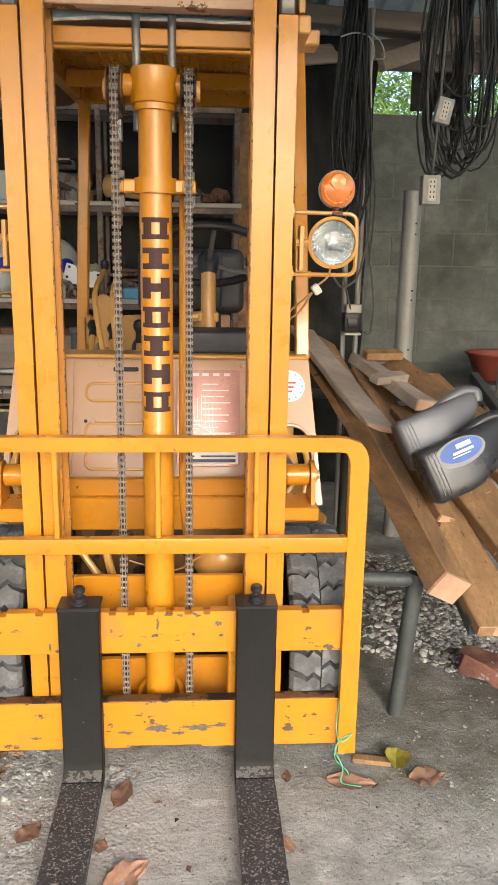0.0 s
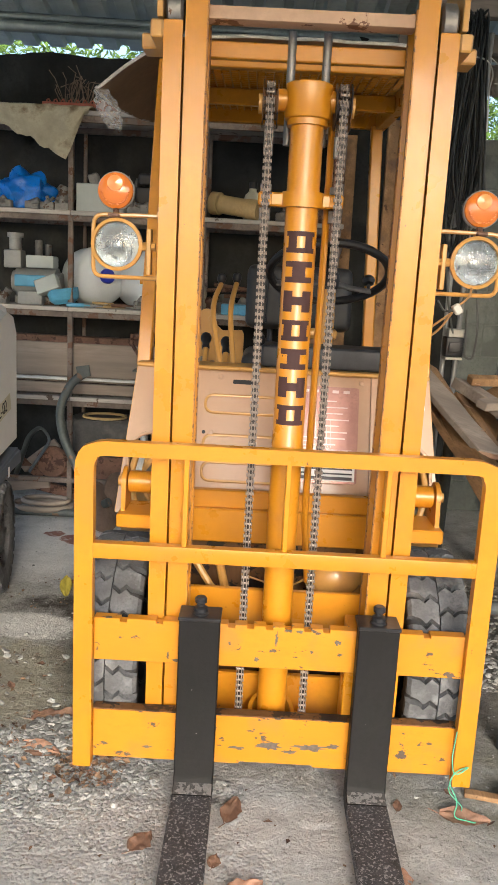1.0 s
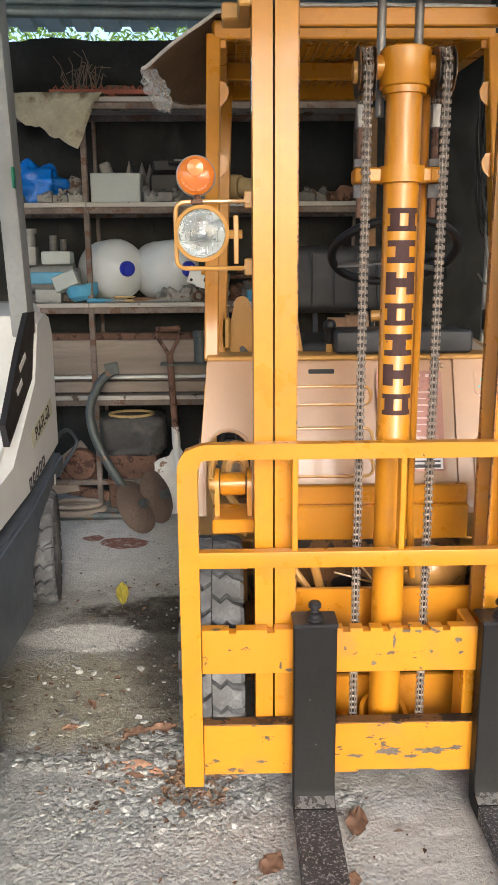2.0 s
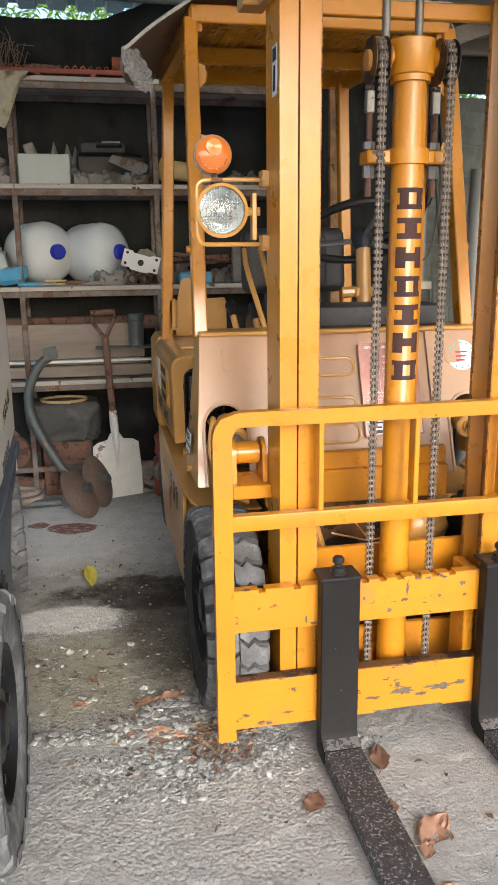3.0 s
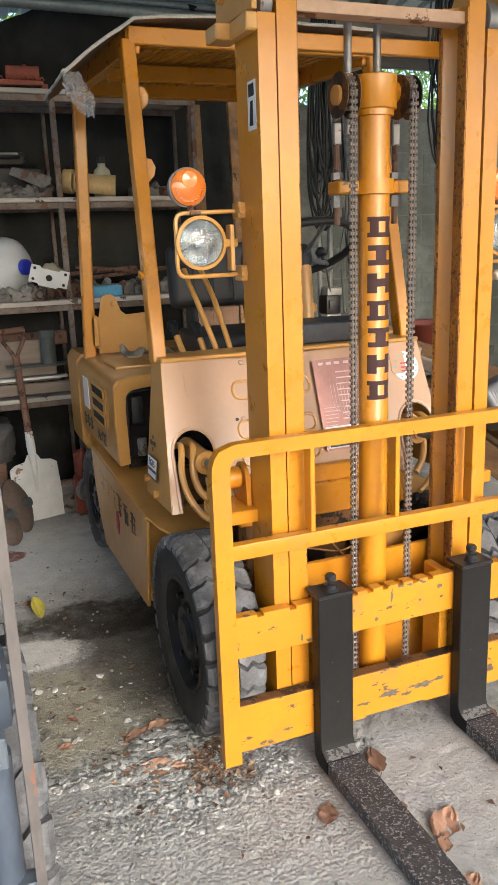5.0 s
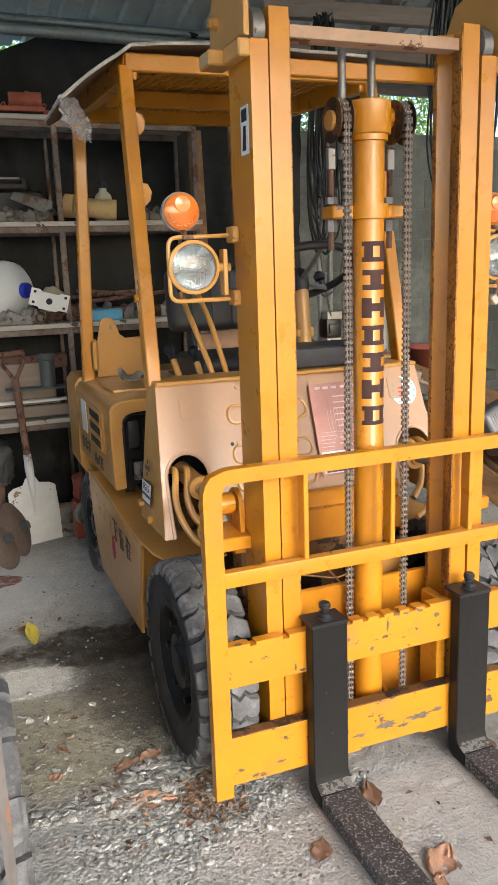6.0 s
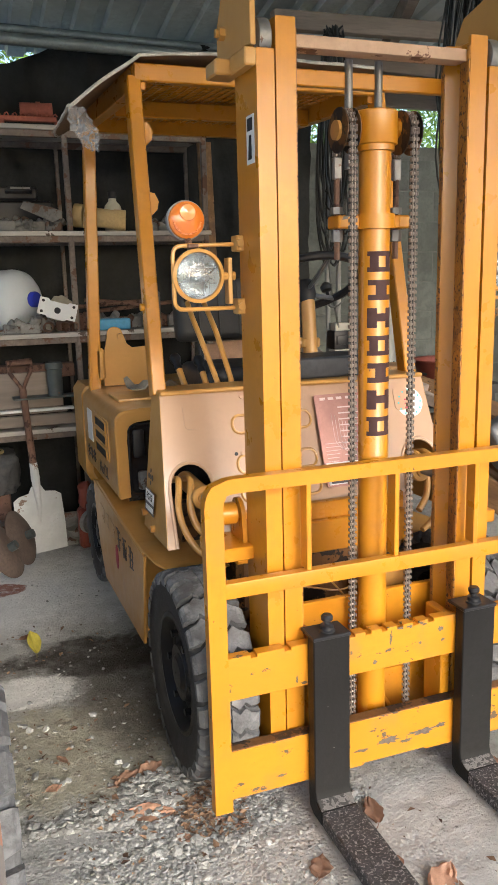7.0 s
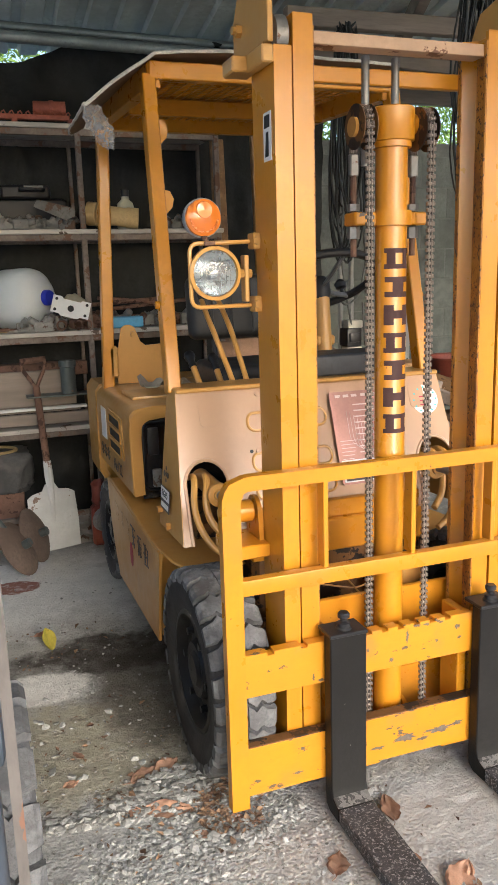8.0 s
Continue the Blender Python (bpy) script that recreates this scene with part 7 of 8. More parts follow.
def timber(p0, p1, w, h, label, seed, roll=0.0, end=True, mt=None):
    a, c = Vector(p0), Vector(p1)
    d = c - a
    T = thing("timber", tuple(a), label, "timber", "timber on the stand")
    m = basis(a, d.cross(Vector((0, 0, 1))), d) @ Matrix.Rotation(radians(roll), 4, "Y")
    L = d.length
    b = B()
    g = bmesh.new()
    bmesh.ops.create_cube(g, size=1)
    bmesh.ops.subdivide_edges(g, edges=[e for e in g.edges if abs(e.verts[0].co.y - e.verts[1].co.y) > 0.5], cuts=14)
    g.transform(Matrix.Translation((0, L / 2, 0)) @ Matrix.Diagonal((w, L, h, 1)))
    rumple(g, 0.006, 5.0, seed)
    bmesh.ops.bevel(g, geom=[e for e in g.edges if e.calc_face_angle(0) > 1.2], offset=0.004, segments=1, affect="EDGES")
    g.transform(m)
    part("beam", merge(b, g), mt or WOOD, T, smooth=30)
    if end:
        b = B()
        slab(b, [(-w / 2 + 0.004, -h / 2 + 0.004), (w / 2 - 0.004, -h / 2 + 0.004), (w / 2 - 0.004, h / 2 - 0.004), (-w / 2 + 0.004, h / 2 - 0.004)], 0.003, m @ Matrix.Translation((0, 0.0015, 0)) @ Matrix.Rotation(radians(90), 4, "X"))
        part("end_grain", b, WOODEND, T, "pale sawn end")
    return T


timber((0.850, 0.17, 0.478), (0.70, 1.80, 1.012), 0.105, 0.095, "brown sawn square timber with a split end", 1, roll=30)
timber((0.945, 0.55, 0.545), (0.83, 1.62, 0.905), 0.060, 0.075, "narrow brown timber with a whitish end", 2, roll=20)
timber((0.985, 0.08, 0.385), (0.885, 1.70, 0.900), 0.16, 0.040, "wide tan sawn board on the stand", 3, roll=4)
timber((1.195, 0.05, 0.410), (1.00, 1.30, 0.800), 0.16, 0.055, "thick tan plank on the stand", 4, roll=-4)
timber((1.36, 0.30, 0.50), (1.15, 1.60, 0.90), 0.15, 0.045, "brown plank lying on the stand", 5, roll=0)
timber((1.183, 0.900, 0.809), (1.013, 1.720, 0.944), 0.13, 0.035, "clean tan board with a rough end", 6, roll=-28)
timber((0.815, 0.98, 0.785), (0.60, 1.80, 1.095), 0.13, 0.028, "grey weathered board on the pile", 7, roll=12, mt=OLDWOOD)
timber((0.78, 0.95, 0.70), (0.62, 1.75, 1.0), 0.10, 0.03, "reddish brown board in the pile", 8, roll=24)
timber((1.04, 1.15, 0.845), (0.86, 1.70, 0.97), 0.10, 0.05, "dark reddish short timber in the pile", 9, roll=12, mt=OLDWOOD)
for k, (x, y, z, ang) in enumerate(((0.93, 1.36, 0.93, 30), (0.96, 1.62, 1.0, 10))):
    b = B()
    box(b, -0.09, 0.09, -0.03, 0.03, -0.018, 0.018, 0.004, m=Matrix.Translation((x, y, z)) @ Matrix.Rotation(radians(ang), 4, "Z") @ Matrix.Rotation(radians(14), 4, "X"))
    single("wood_offcut", b, (OLDWOOD, WOOD, RUST, WOOD)[k], "short wood offcut lying on the timber", "offcut", "offcuts on the timber", loc=(x, y, z))
rnd = random.Random(11)
b = B()
for k in range(90):
    t = rnd.random()
    p = Vector((0.866 - 0.161 * t, 0.17 + 1.63 * t, 0.470 + 0.54 * t)) + Vector((rnd.uniform(-0.045, 0.30), 0, 0.058 if rnd.random() < 0.5 else 0.05))
    p.z -= max(0, p.x - 0.90) * 0.15
    d = Vector((rnd.uniform(-1, 1), rnd.uniform(-1, 1), rnd.uniform(-0.1, 0.5))).normalized() * rnd.uniform(0.006, 0.022)
    if k < 24:
        tube(b, [p - d, p, p + d], 0.0016, 4)
single("wood_splinters", b, WOODEND, "loose splinters on the sawn timber", "splinters", kind="stuff", loc=(0.85, 0.9, 0.7))


def oil_jug(origin, along, up, body, cap, label, lab=False, s=1.0):
    """A moulded oil jug: local x along its height, y across its face, z its depth."""
    m = basis(origin, along, up) @ Matrix.Scale(s, 4)
    J = thing("oil_jug", origin, label, "oil jug", "oil jugs on the timber")
    g = B()
    rings = []
    for x, yc, wy, wz, ex in ((0.0, 0, 0.076, 0.043, 4), (0.004, 0, 0.086, 0.052, 5), (0.016, 0, 0.092, 0.0575, 6), (0.07, 0, 0.091, 0.0565, 6), (0.12, 0, 0.092, 0.0575, 6), (0.165, 0.002, 0.088, 0.055, 5), (0.200, 0.012, 0.078, 0.049, 4), (0.235, 0.026, 0.064, 0.041, 3.4), (0.265, 0.040, 0.050, 0.033, 3), (0.292, 0.050, 0.038, 0.026, 2.6), (0.308, 0.054, 0.024, 0.018, 2.2), (0.313, 0.055, 0.006, 0.004, 2)):
        ring = []
        for k in range(32):
            w = 2 * math.pi * k / 32
            cw, sw = math.cos(w), math.sin(w)
            ring.append(g.verts.new((x, yc + wy * math.copysign(abs(cw) ** (2 / ex), cw), wz * math.copysign(abs(sw) ** (2 / ex), sw))))
        rings.append(ring)
    for a, c in zip(rings, rings[1:]):
        for k in range(32):
            g.faces.new((a[k], a[(k + 1) % 32], c[(k + 1) % 32], c[k]))
    g.faces.new(rings[0][::-1])
    g.faces.new(rings[-1])
    g.transform(m)
    part("jug_body", g, body, J, smooth=50)
    b = B()
    tube(b, [m @ Vector(p) for p in rounded([(0.165, 0.074, 0), (0.225, 0.094, 0), (0.285, 0.098, 0), (0.325, 0.078, 0), (0.312, 0.045, 0)], 0.04, 6)], 0.019 * s, 14)
    part("handle", b, body, J)
    b = B()
    lathe(b, [(0.030, -0.02), (0.024, 0.0), (0.021, 0.012), (0.021, 0.022)], m @ Matrix.Translation((0.222, -0.042, 0.012)) @ Matrix.Rotation(radians(90), 4, "Y"), 20)
    part("neck", b, body, J)
    b = B()
    lathe(b, [(0.020, 0.016), (0.0265, 0.016), (0.0275, 0.020), (0.0275, 0.046), (0.024, 0.051), (0.001, 0.052)], m @ Matrix.Translation((0.222, -0.042, 0.012)) @ Matrix.Rotation(radians(90), 4, "Y"), 20)
    part("cap", b, cap, J, "black screw cap")
    for k in range(3):
        b = B()
        box(b, 0.024 + 0.012 * k, 0.028 + 0.012 * k, -0.072, 0.072, 0.0565, 0.0592, 0.0012)
        b.transform(m)
        part("moulded_rib", b, body, J)
    if lab:
        b = B()
        slab(b, arc(0.125, 0.038, 0.085, 0, 350, 30, 0.044), 0.0012, m @ pose(0, 0, 0.0572))
        part("label_border", b, SILVERJUG, J, "silver label border")
        b = B()
        slab(b, arc(0.130, 0.042, 0.072, 0, 350, 30, 0.035), 0.0012, m @ pose(0, 0, 0.0588))
        lb = part("bottle_label", b, BLUELABEL, J, "blue label with plain white bars")
        b = B()
        for x0, x1, y0, y1 in ((0.118, 0.168, 0.050, 0.064), (0.100, 0.170, 0.034, 0.042), (0.095, 0.155, 0.026, 0.029)):
            slab(b, [(x0, y0), (x1, y0), (x1, y1), (x0, y1)], 0.001, m @ pose(0, 0, 0.0602))
        part("label_bars", b, PAPER, lb)
    return J


oil_jug((0.803, 0.62, 0.795), (1, 0.10, 0.42), (-0.38, 0.25, 0.85), SILVERJUG, BLACK, "silver-grey plastic oil jug lying on timber", s=0.98)
oil_jug((0.842, 0.47, 0.728), (1, 0.12, 0.42), (-0.40, 0.25, 0.86), DARKJUG, BLACK, "dark grey plastic oil jug with blue label lying on timber", True, s=1.02)


# pipes against the wall
def post_pipe(x, y, z1, r, lean=0.0, holes=True, label="grey steel pipe standing by the block wall"):
    P = thing("standing_pipe", (x, y, 0), label, "pipe", "standing pipes")
    b = B()
    cyl(b, (x, y, 0), (x + lean, y, z1), r, n=24, caps=False)
    cyl(b, (x, y, 0), (x + lean, y, z1), r - 0.006, n=24, caps=False)
    lathe(b, [(r, z1), (r - 0.006, z1)], Matrix.Translation((x + lean, y, 0)), 24)
    part("tube", b, PVC, P)
    if holes:
        b = B()
        for z in (1.60, 1.55, 1.28, 1.235, 0.99):
            t = z / z1
            cyl(b, (x + lean * t + 0.012, y - r - 0.0005, z), (x + lean * t + 0.012, y - r + 0.006, z), 0.005, n=8)
        part("bolt_holes", b, INK, P)
    return P


post_pipe(1.142, 1.97, 1.752, 0.045, 0.008)
post_pipe(1.60, 1.75, 1.02, 0.042, 0.0, False)
b = B()
cyl(b, (0.865, 2.12, 0), (0.858, 2.12, 2.62), 0.013, n=12)
single("wall_conduit", b, PVC, "thin grey conduit pipe by the block wall", "conduit", loc=(0.86, 2.12, 0))
b = B()
cyl(b, (0.925, 2.14, 0), (0.945, 2.14, 2.6), 0.014, n=12)
single("wall_conduit", b, PVC, "thin grey conduit pipe by the block wall", "conduit", loc=(0.93, 2.14, 0))


def switch_box():
    S = thing("breaker_box", (0.885, 2.06, 1.12), "small black breaker with clear dusty cover on a conduit", "switch")
    b = B()
    box(b, 0.850, 0.938, 2.02, 2.118, 1.065, 1.165, 0.012, seg=2)
    box(b, 0.862, 0.924, 2.008, 2.03, 1.09, 1.14, 0.006, seg=2)
    part("breaker_body", b, BLACK, S)
    b = B()
    box(b, 0.858, 0.946, 2.025, 2.095, 1.163, 1.205, 0.008, seg=2)
    part("cover", b, WHITEPL, S)
    b = B()
    box(b, 0.852, 0.936, 2.018, 2.09, 1.052, 1.064, 0.002)
    part("foot_plate", b, WHITEPL, S)
    return S


switch_box()


def outlet(x, y, z, label, turn=0.0, scale=1.0):
    O = thing("socket_outlet", (x, y, z), label, "outlet", "hanging outlets")
    m = Matrix.Translation((x, y, z)) @ Matrix.Rotation(radians(turn), 4, "Y") @ Matrix.Scale(scale, 4)
    b = B()
    box(b, -0.036, 0.036, 0.0, 0.05, -0.055, 0.055, 0.006, m=m, seg=2)
    part("outlet_box", b, PVC, O)
    b = B()
    box(b, -0.018, 0.018, -0.006, 0.002, -0.042, 0.042, 0.003, m=m)
    part("outlet_face", b, WHITEPL, O)
    b = B()
    for dz in (-0.026, -0.008, 0.012, 0.03):
        for dx in (-0.007, 0.007):
            box(b, dx - 0.002, dx + 0.002, -0.0075, -0.0055, dz - 0.004, dz + 0.004, m=m)
    part("outlet_slots", b, INK, O)
    return O


outlet(1.017, 1.20, 1.690, "grey steel double socket outlet hanging on a cable")
outlet(1.045, 1.19, 1.978, "taped double socket outlet in the cable coil", 12, 0.85)


def coil(name, x, y, ztop, zbot, width, count, label, seed, r=0.0055):
    """A hank of cable hung over a beam; the single turns are too many and alike to pick apart."""
    rnd_ = random.Random(seed)
    b = B()
    line = []
    for k in range(count):
        w0, w1 = rnd_.uniform(0.1, 0.5) * width, rnd_.uniform(0.5, 1.0) * width
        zb = zbot + rnd_.uniform(0, 0.36) * (ztop - zbot) * (1 if k > count // 4 else 0.3)
        yy = y + rnd_.uniform(-0.05, 0.05)
        c = x + rnd_.uniform(-0.3, 0.3) * width
        pts = []
        for q in range(25):
            a = 2 * math.pi * q / 24
            t = (1 - math.cos(a)) / 2
            wv = (w0 * (1 - t) + w1 * t) * 0.5
            pts.append(Vector((c + wv * math.sin(a) + 0.012 * noise.noise(Vector((k * 3.1, q * 0.4, seed))), yy + 0.02 * noise.noise(Vector((k, q * 0.3, 1))), ztop + 0.03 - (ztop + 0.03 - zb) * t ** 0.75)))
        line += pts[:-1]
    tube(b, line, r, 6)
    return single(name, b, CABLE, label, "cable coil", "cable coils", loc=(x, y, ztop), smooth=60)


coil("cable_coil", 0.845, 2.02, 2.62, 1.50, 0.18, 17, "hank of black and grey cables tied with a white strip", 21)
coil("cable_coil", 1.115, 1.25, 2.70, 1.74, 0.27, 34, "large hank of black cables hanging from the roof beam", 22, 0.0045)
b = B()
tube(b, rounded([(0.77, 1.985, 2.43), (0.83, 1.975, 2.45), (0.90, 1.98, 2.44), (0.93, 1.97, 2.38), (0.91, 1.945, 2.30), (0.92, 1.945, 2.12)], 0.03), 0.0055, 6, flat=0.5)
tube(b, rounded([(0.90, 1.945, 2.44), (0.955, 1.94, 2.40), (0.975, 1.94, 2.33), (0.93, 1.945, 2.33)], 0.03), 0.005, 6, flat=0.5)
single("cloth_tie", b, WHITEPL, "white cloth strip tied round the cables", "tie", loc=(0.88, 1.95, 2.4))
for k, pts in enumerate((
        [(0.83, 2.0, 1.9), (0.80, 2.0, 1.55), (0.84, 2.0, 1.30), (0.88, 2.03, 1.18)], [(0.93, 2.0, 2.0), (0.955, 1.98, 1.6), (0.90, 1.98, 1.33), (0.82, 1.99, 1.28), (0.78, 1.99, 1.34)],
        [(0.86, 2.02, 2.5), (0.95, 2.0, 1.50), (0.99, 1.98, 1.20), (0.975, 1.98, 1.06), (0.935, 1.98, 1.07), (0.93, 2.0, 1.3)], [(0.90, 2.0, 2.2), (0.97, 1.98, 1.75), (0.955, 1.98, 1.40)], [(1.020, 1.22, 1.74), (1.03, 1.21, 2.0), (1.05, 1.24, 2.5)],
        [(1.02, 1.25, 2.55), (0.985, 1.24, 2.1), (1.0, 1.24, 1.90), (1.06, 1.25, 1.80)])):
    b = B()
    tube(b, rounded(pts, 0.12, 6), 0.0055, 8)
    single("loose_cable", b, CABLEG, "loose grey cable hanging by the wall", "cable", "loose cables", loc=pts[0], smooth=60)

# red basin on dark boards against the wall
b = B()
box(b, 1.42, 2.2, 2.30, 2.75, 0.70, 0.76, 0.004)
for x in (1.48, 2.1):
    for y in (2.34, 2.70):
        box(b, x - 0.03, x + 0.03, y - 0.03, y + 0.03, 0, 0.70)
single("low_table", b, DARKBAG, "dark board table against the block wall", "table", loc=(1.8, 2.5, 0))
b = B()
lathe(b, [(0.001, 0.004), (0.13, 0.004), (0.185, 0.14), (0.20, 0.15), (0.20, 0.158), (0.18, 0.15), (0.125, 0.0), (0.001, 0.0)], Matrix.Translation((1.86, 2.5, 0.762)), 30)
single("red_basin", b, REDBASIN, "faded red plastic basin with dark scrap inside", "basin", loc=(1.86, 2.5, 0.762))
for k in range(4):
    hand_part("scrap_part", 1.78 + 0.05 * k, 2.50 + 0.03 * (k % 2), 0.775, BENCH, "dark scrap part heaped in the basin", "scrap", 300 + k, (0.05, 0.05, 0.07), 4, "scrap in the basin")

# added dark sheet, standing in for dark timbers in the gap over the wall
b = B()
box(b, 1.36, 1.72, 2.955, 2.96, 2.30, 2.66)
rumple(b, 0.03, 3, 2)
single("shade_net", b, NET, "added dark sheet in the gap over the wall", "net", loc=(1.5, 2.96, 2.5))

# roof timbers over the wall
for k, (p0, p1, w, h) in enumerate((((0.55, 2.46, 2.66), (3.0, 2.46, 2.56), 0.05, 0.09), ((0.62, 2.92, 2.585), (3.0, 2.92, 2.565), 0.05, 0.15), ((1.05, 2.40, 2.42), (1.75, 2.70, 2.70), 0.05, 0.09), ((0.70, 0.20, 3.16), (1.60, 2.90, 2.72), 0.06, 0.10), ((0.6, 1.25, 2.74), (3.1, 1.25, 2.76), 0.06, 0.09), ((0.6, 2.2, 2.72), (3.0, 2.2, 2.76), 0.06, 0.09), ((0.62, 2.75, 2.52), (1.9, 2.80, 2.66), 0.03, 0.10), ((1.0, 2.62, 2.66), (2.4, 2.66, 2.50), 0.03, 0.08))):
    a, c = Vector(p0), Vector(p1)
    d = c - a
    b = B()
    box(b, -w / 2, w / 2, 0, d.length, -h / 2, h / 2, 0.004, m=basis(a, d.cross(Vector((0, 0, 1))), d))
    single("trim_roof_beam", b, OLDWOOD, "old dark timber roof beam", "beam", kind="structure", loc=p0)

# ---- the white lift truck beside it ----
def white_truck():
    T = thing("lift_truck", (-1.6, 0.5, 0), "white and blue-grey electric lift truck parked alongside", "forklift")
    xs = -1.135
    side = basis((xs, 0, 0), (0, 1, 0), (0, 0, 1))  # local x = world y, local y = world z, normal +x
    W_ = 0.98

    def hull(outline, inset, material, name, label, bevel=0.03):
        b = bmesh.new()
        slab(b, outline, W_ - 2 * inset, basis((xs - W_ + inset, 0, 0), (0, 1, 0), (0, 0, 1)))
        bmesh.ops.bevel(b, geom=[e for e in b.edges if e.calc_face_angle(0) > 0.9], offset=bevel, segments=3, affect="EDGES")
        return part(name, b, material, T, label, smooth=45)

    hull([(0.12, 0.14), (0.90, 0.12), (0.94, 0.30), (1.08, 0.43), (1.32, 0.50), (1.54, 0.52), (1.53, 0.60), (1.0, 0.515), (0.12, 0.47)], 0.0, NAVY, "lower_body", "dark blue-grey lower body", 0.012)
    body = hull([(0.30, 0.50), (1.0, 0.53), (1.545, 0.61), (1.555, 1.12), (1.50, 1.215), (1.40, 1.245), (1.25, 1.20), (1.15, 0.98), (0.80, 0.75), (0.30, 0.70)], 0.012, WHITEPAINT, "upper_body", "glossy white rear body", 0.04)
    b = B()
    slab(b, [(0.75, 0.80), (1.10, 0.98), (1.20, 1.22), (1.10, 1.22), (0.95, 1.10), (0.72, 0.88)], 0.02, side @ pose(0, 0, -0.02))
    trim = part("dark_trim", b, BLACK, body, "black curved trim panel")
    b = B()
    for x, y, w in ((0.98, 1.055, 0.10), (0.92, 0.975, 0.08)):
        slab(b, [(-w / 2, -0.012), (w / 2, -0.012), (w / 2, 0.012), (-w / 2, 0.012)], 0.0012, side @ pose(x, y, 0.0005) @ Matrix.Rotation(radians(24), 4, "Z"))
    part("trim_bars", b, PAPER, trim)
    b = B()
    slab(b, [(-0.175, -0.036), (0.175, -0.036), (0.175, 0.036), (-0.175, 0.036)], 0.0012, side @ pose(1.25, 0.785, -0.0115) @ Matrix.Rotation(radians(13), 4, "Z"))
    tag = part("fleet_tag", b, CREAM, body, "pale yellow tag with black fleet code")
    writing("PUI-FL-02", 0.075, side @ pose(1.25, 0.785, -0.0095) @ Matrix.Rotation(radians(13), 4, "Z"), INK, tag, width=0.80)
    b = B()
    for k in range(5):
        slab(b, [(-0.018, -0.022), (0.018, -0.022), (0.018, 0.022), (-0.018, 0.022)], 0.0012, side @ pose(1.02 + 0.052 * k, 0.60 + 0.008 * k, -0.0112), [[(-0.008, -0.010), (0.008, -0.010), (0.008, 0.010), (-0.008, 0.010)]])
    part("maker_marks", b, PLATEDARK, body, "plain dark maker marks")
    b = B()
    box(b, xs - 0.001, xs + 0.001, 1.345, 1.365, 0.50, 0.545)
    part("reflector", b, PAPER, body)
    # guard posts
    b = B()
    a, c = Vector((xs - 0.05, 1.22, 1.13)), Vector((xs - 0.02, 1.10, 2.30))
    d = c - a
    box(b, -0.035, 0.035, -0.05, 0.05, 0, d.length, 0.012, m=basis(a, (1, 0, 0), d.cross(Vector((1, 0, 0)))), seg=2)
    post = part("rear_post", b, T2GREY, T, "light grey guard post")
    b = B()
    box(b, xs - 0.012, xs - 0.004, 1.05, 1.08, 1.65, 1.72, 0.002)
    part("post_marker", b, mat("green_marker", (0.02, 0.2, 0.12), 0.5), post)
    b = B()
    box(b, xs - 0.07, xs - 0.02, -0.10, 1.16, 2.28, 2.33, 0.01)
    part("guard_rail", b, T2GREY, T)
    for k in range(6):
        b = B()
        box(b, xs - 0.90, xs - 0.07, -0.08 + 0.23 * k, -0.05 + 0.23 * k, 2.29, 2.32, 0.004)
        part("guard_bar", b, T2GREY, T)
    for x in (xs - 0.06, xs - 0.85):
        b = B()
        box(b, x - 0.03, x + 0.03, -0.10, -0.04, 0.7, 2.28, 0.008)
        part("front_post", b, T2GREY, T)
    b = B()
    box(b, xs - 0.95, xs - 0.02, 0.10, 0.35, 0.12, 0.72, 0.03, seg=2)
    part("front_cowl", b, NAVY, T)
    b = B()
    box(b, xs - 0.70, xs - 0.25, 0.55, 1.0, 0.70, 0.85, 0.04, seg=3)
    box(b, xs - 0.70, xs - 0.25, 0.95, 1.06, 0.80, 1.25, 0.04, seg=3)
    part("seat", b, BLACK, T)
    # fender and wheels
    b = B()
    pts = arc(-0.19, 0.31, 0.36, 20, 72, 12)
    pts2 = arc(-0.19, 0.31, 0.335, 72, 20, 12)
    slab(b, pts + pts2, 0.20, basis((-1.25, 0, 0), (0, 1, 0), (0, 0, 1)))
    fd = part("front_fender", b, BLACK, T, "black ribbed plastic fender")
    for k in range(6):
        a_ = radians(24 + 8 * k)
        b = B()
        box(b, -1.052, -1.044, -0.19 + 0.345 * math.cos(a_) - 0.008, -0.19 + 0.345 * math.cos(a_) + 0.008, 0.31 + 0.345 * math.sin(a_) - 0.018, 0.31 + 0.345 * math.sin(a_) + 0.012, 0.002)
        part("fender_rib", b, BLACK, fd)
    for s, cx in ((1, -1.122), (-1, -2.05)):
        tyre = wheel(T, cx, -0.19, 0.31, 0.20, s, name="front_tyre", lugs=18)
        tyre.data.materials[0] = TREAD
    for s, cx in ((1, -1.205), (-1, -1.98)):
        tyre = wheel(T, cx, 1.30, 0.245, 0.145, s, name="rear_tyre", lugs=22, tread=True)
        for ob_ in (tyre, *tyre.children):
            ob_.data.materials[0] = TREAD
        c = Matrix.Translation(Vector((cx, 1.30, 0)) - ORIGIN[T])
        tyre.matrix_basis = c @ Matrix.Rotation(radians(9), 4, "Z") @ c.inverted()
    # number plate as plain bars
    b = B()
    box(b, -1.30, -1.115, -0.045, -0.04, 0.76, 0.86, 0.002)
    np_ = part("number_plate", b, PAPER, T, "white plate with plain dark bars")
    b = B()
    for k in range(4):
        box(b, -1.285 + 0.042 * k, -1.258 + 0.042 * k, -0.0465, -0.0448, 0.785, 0.84)
    part("plate_bars", b, INK, np_)
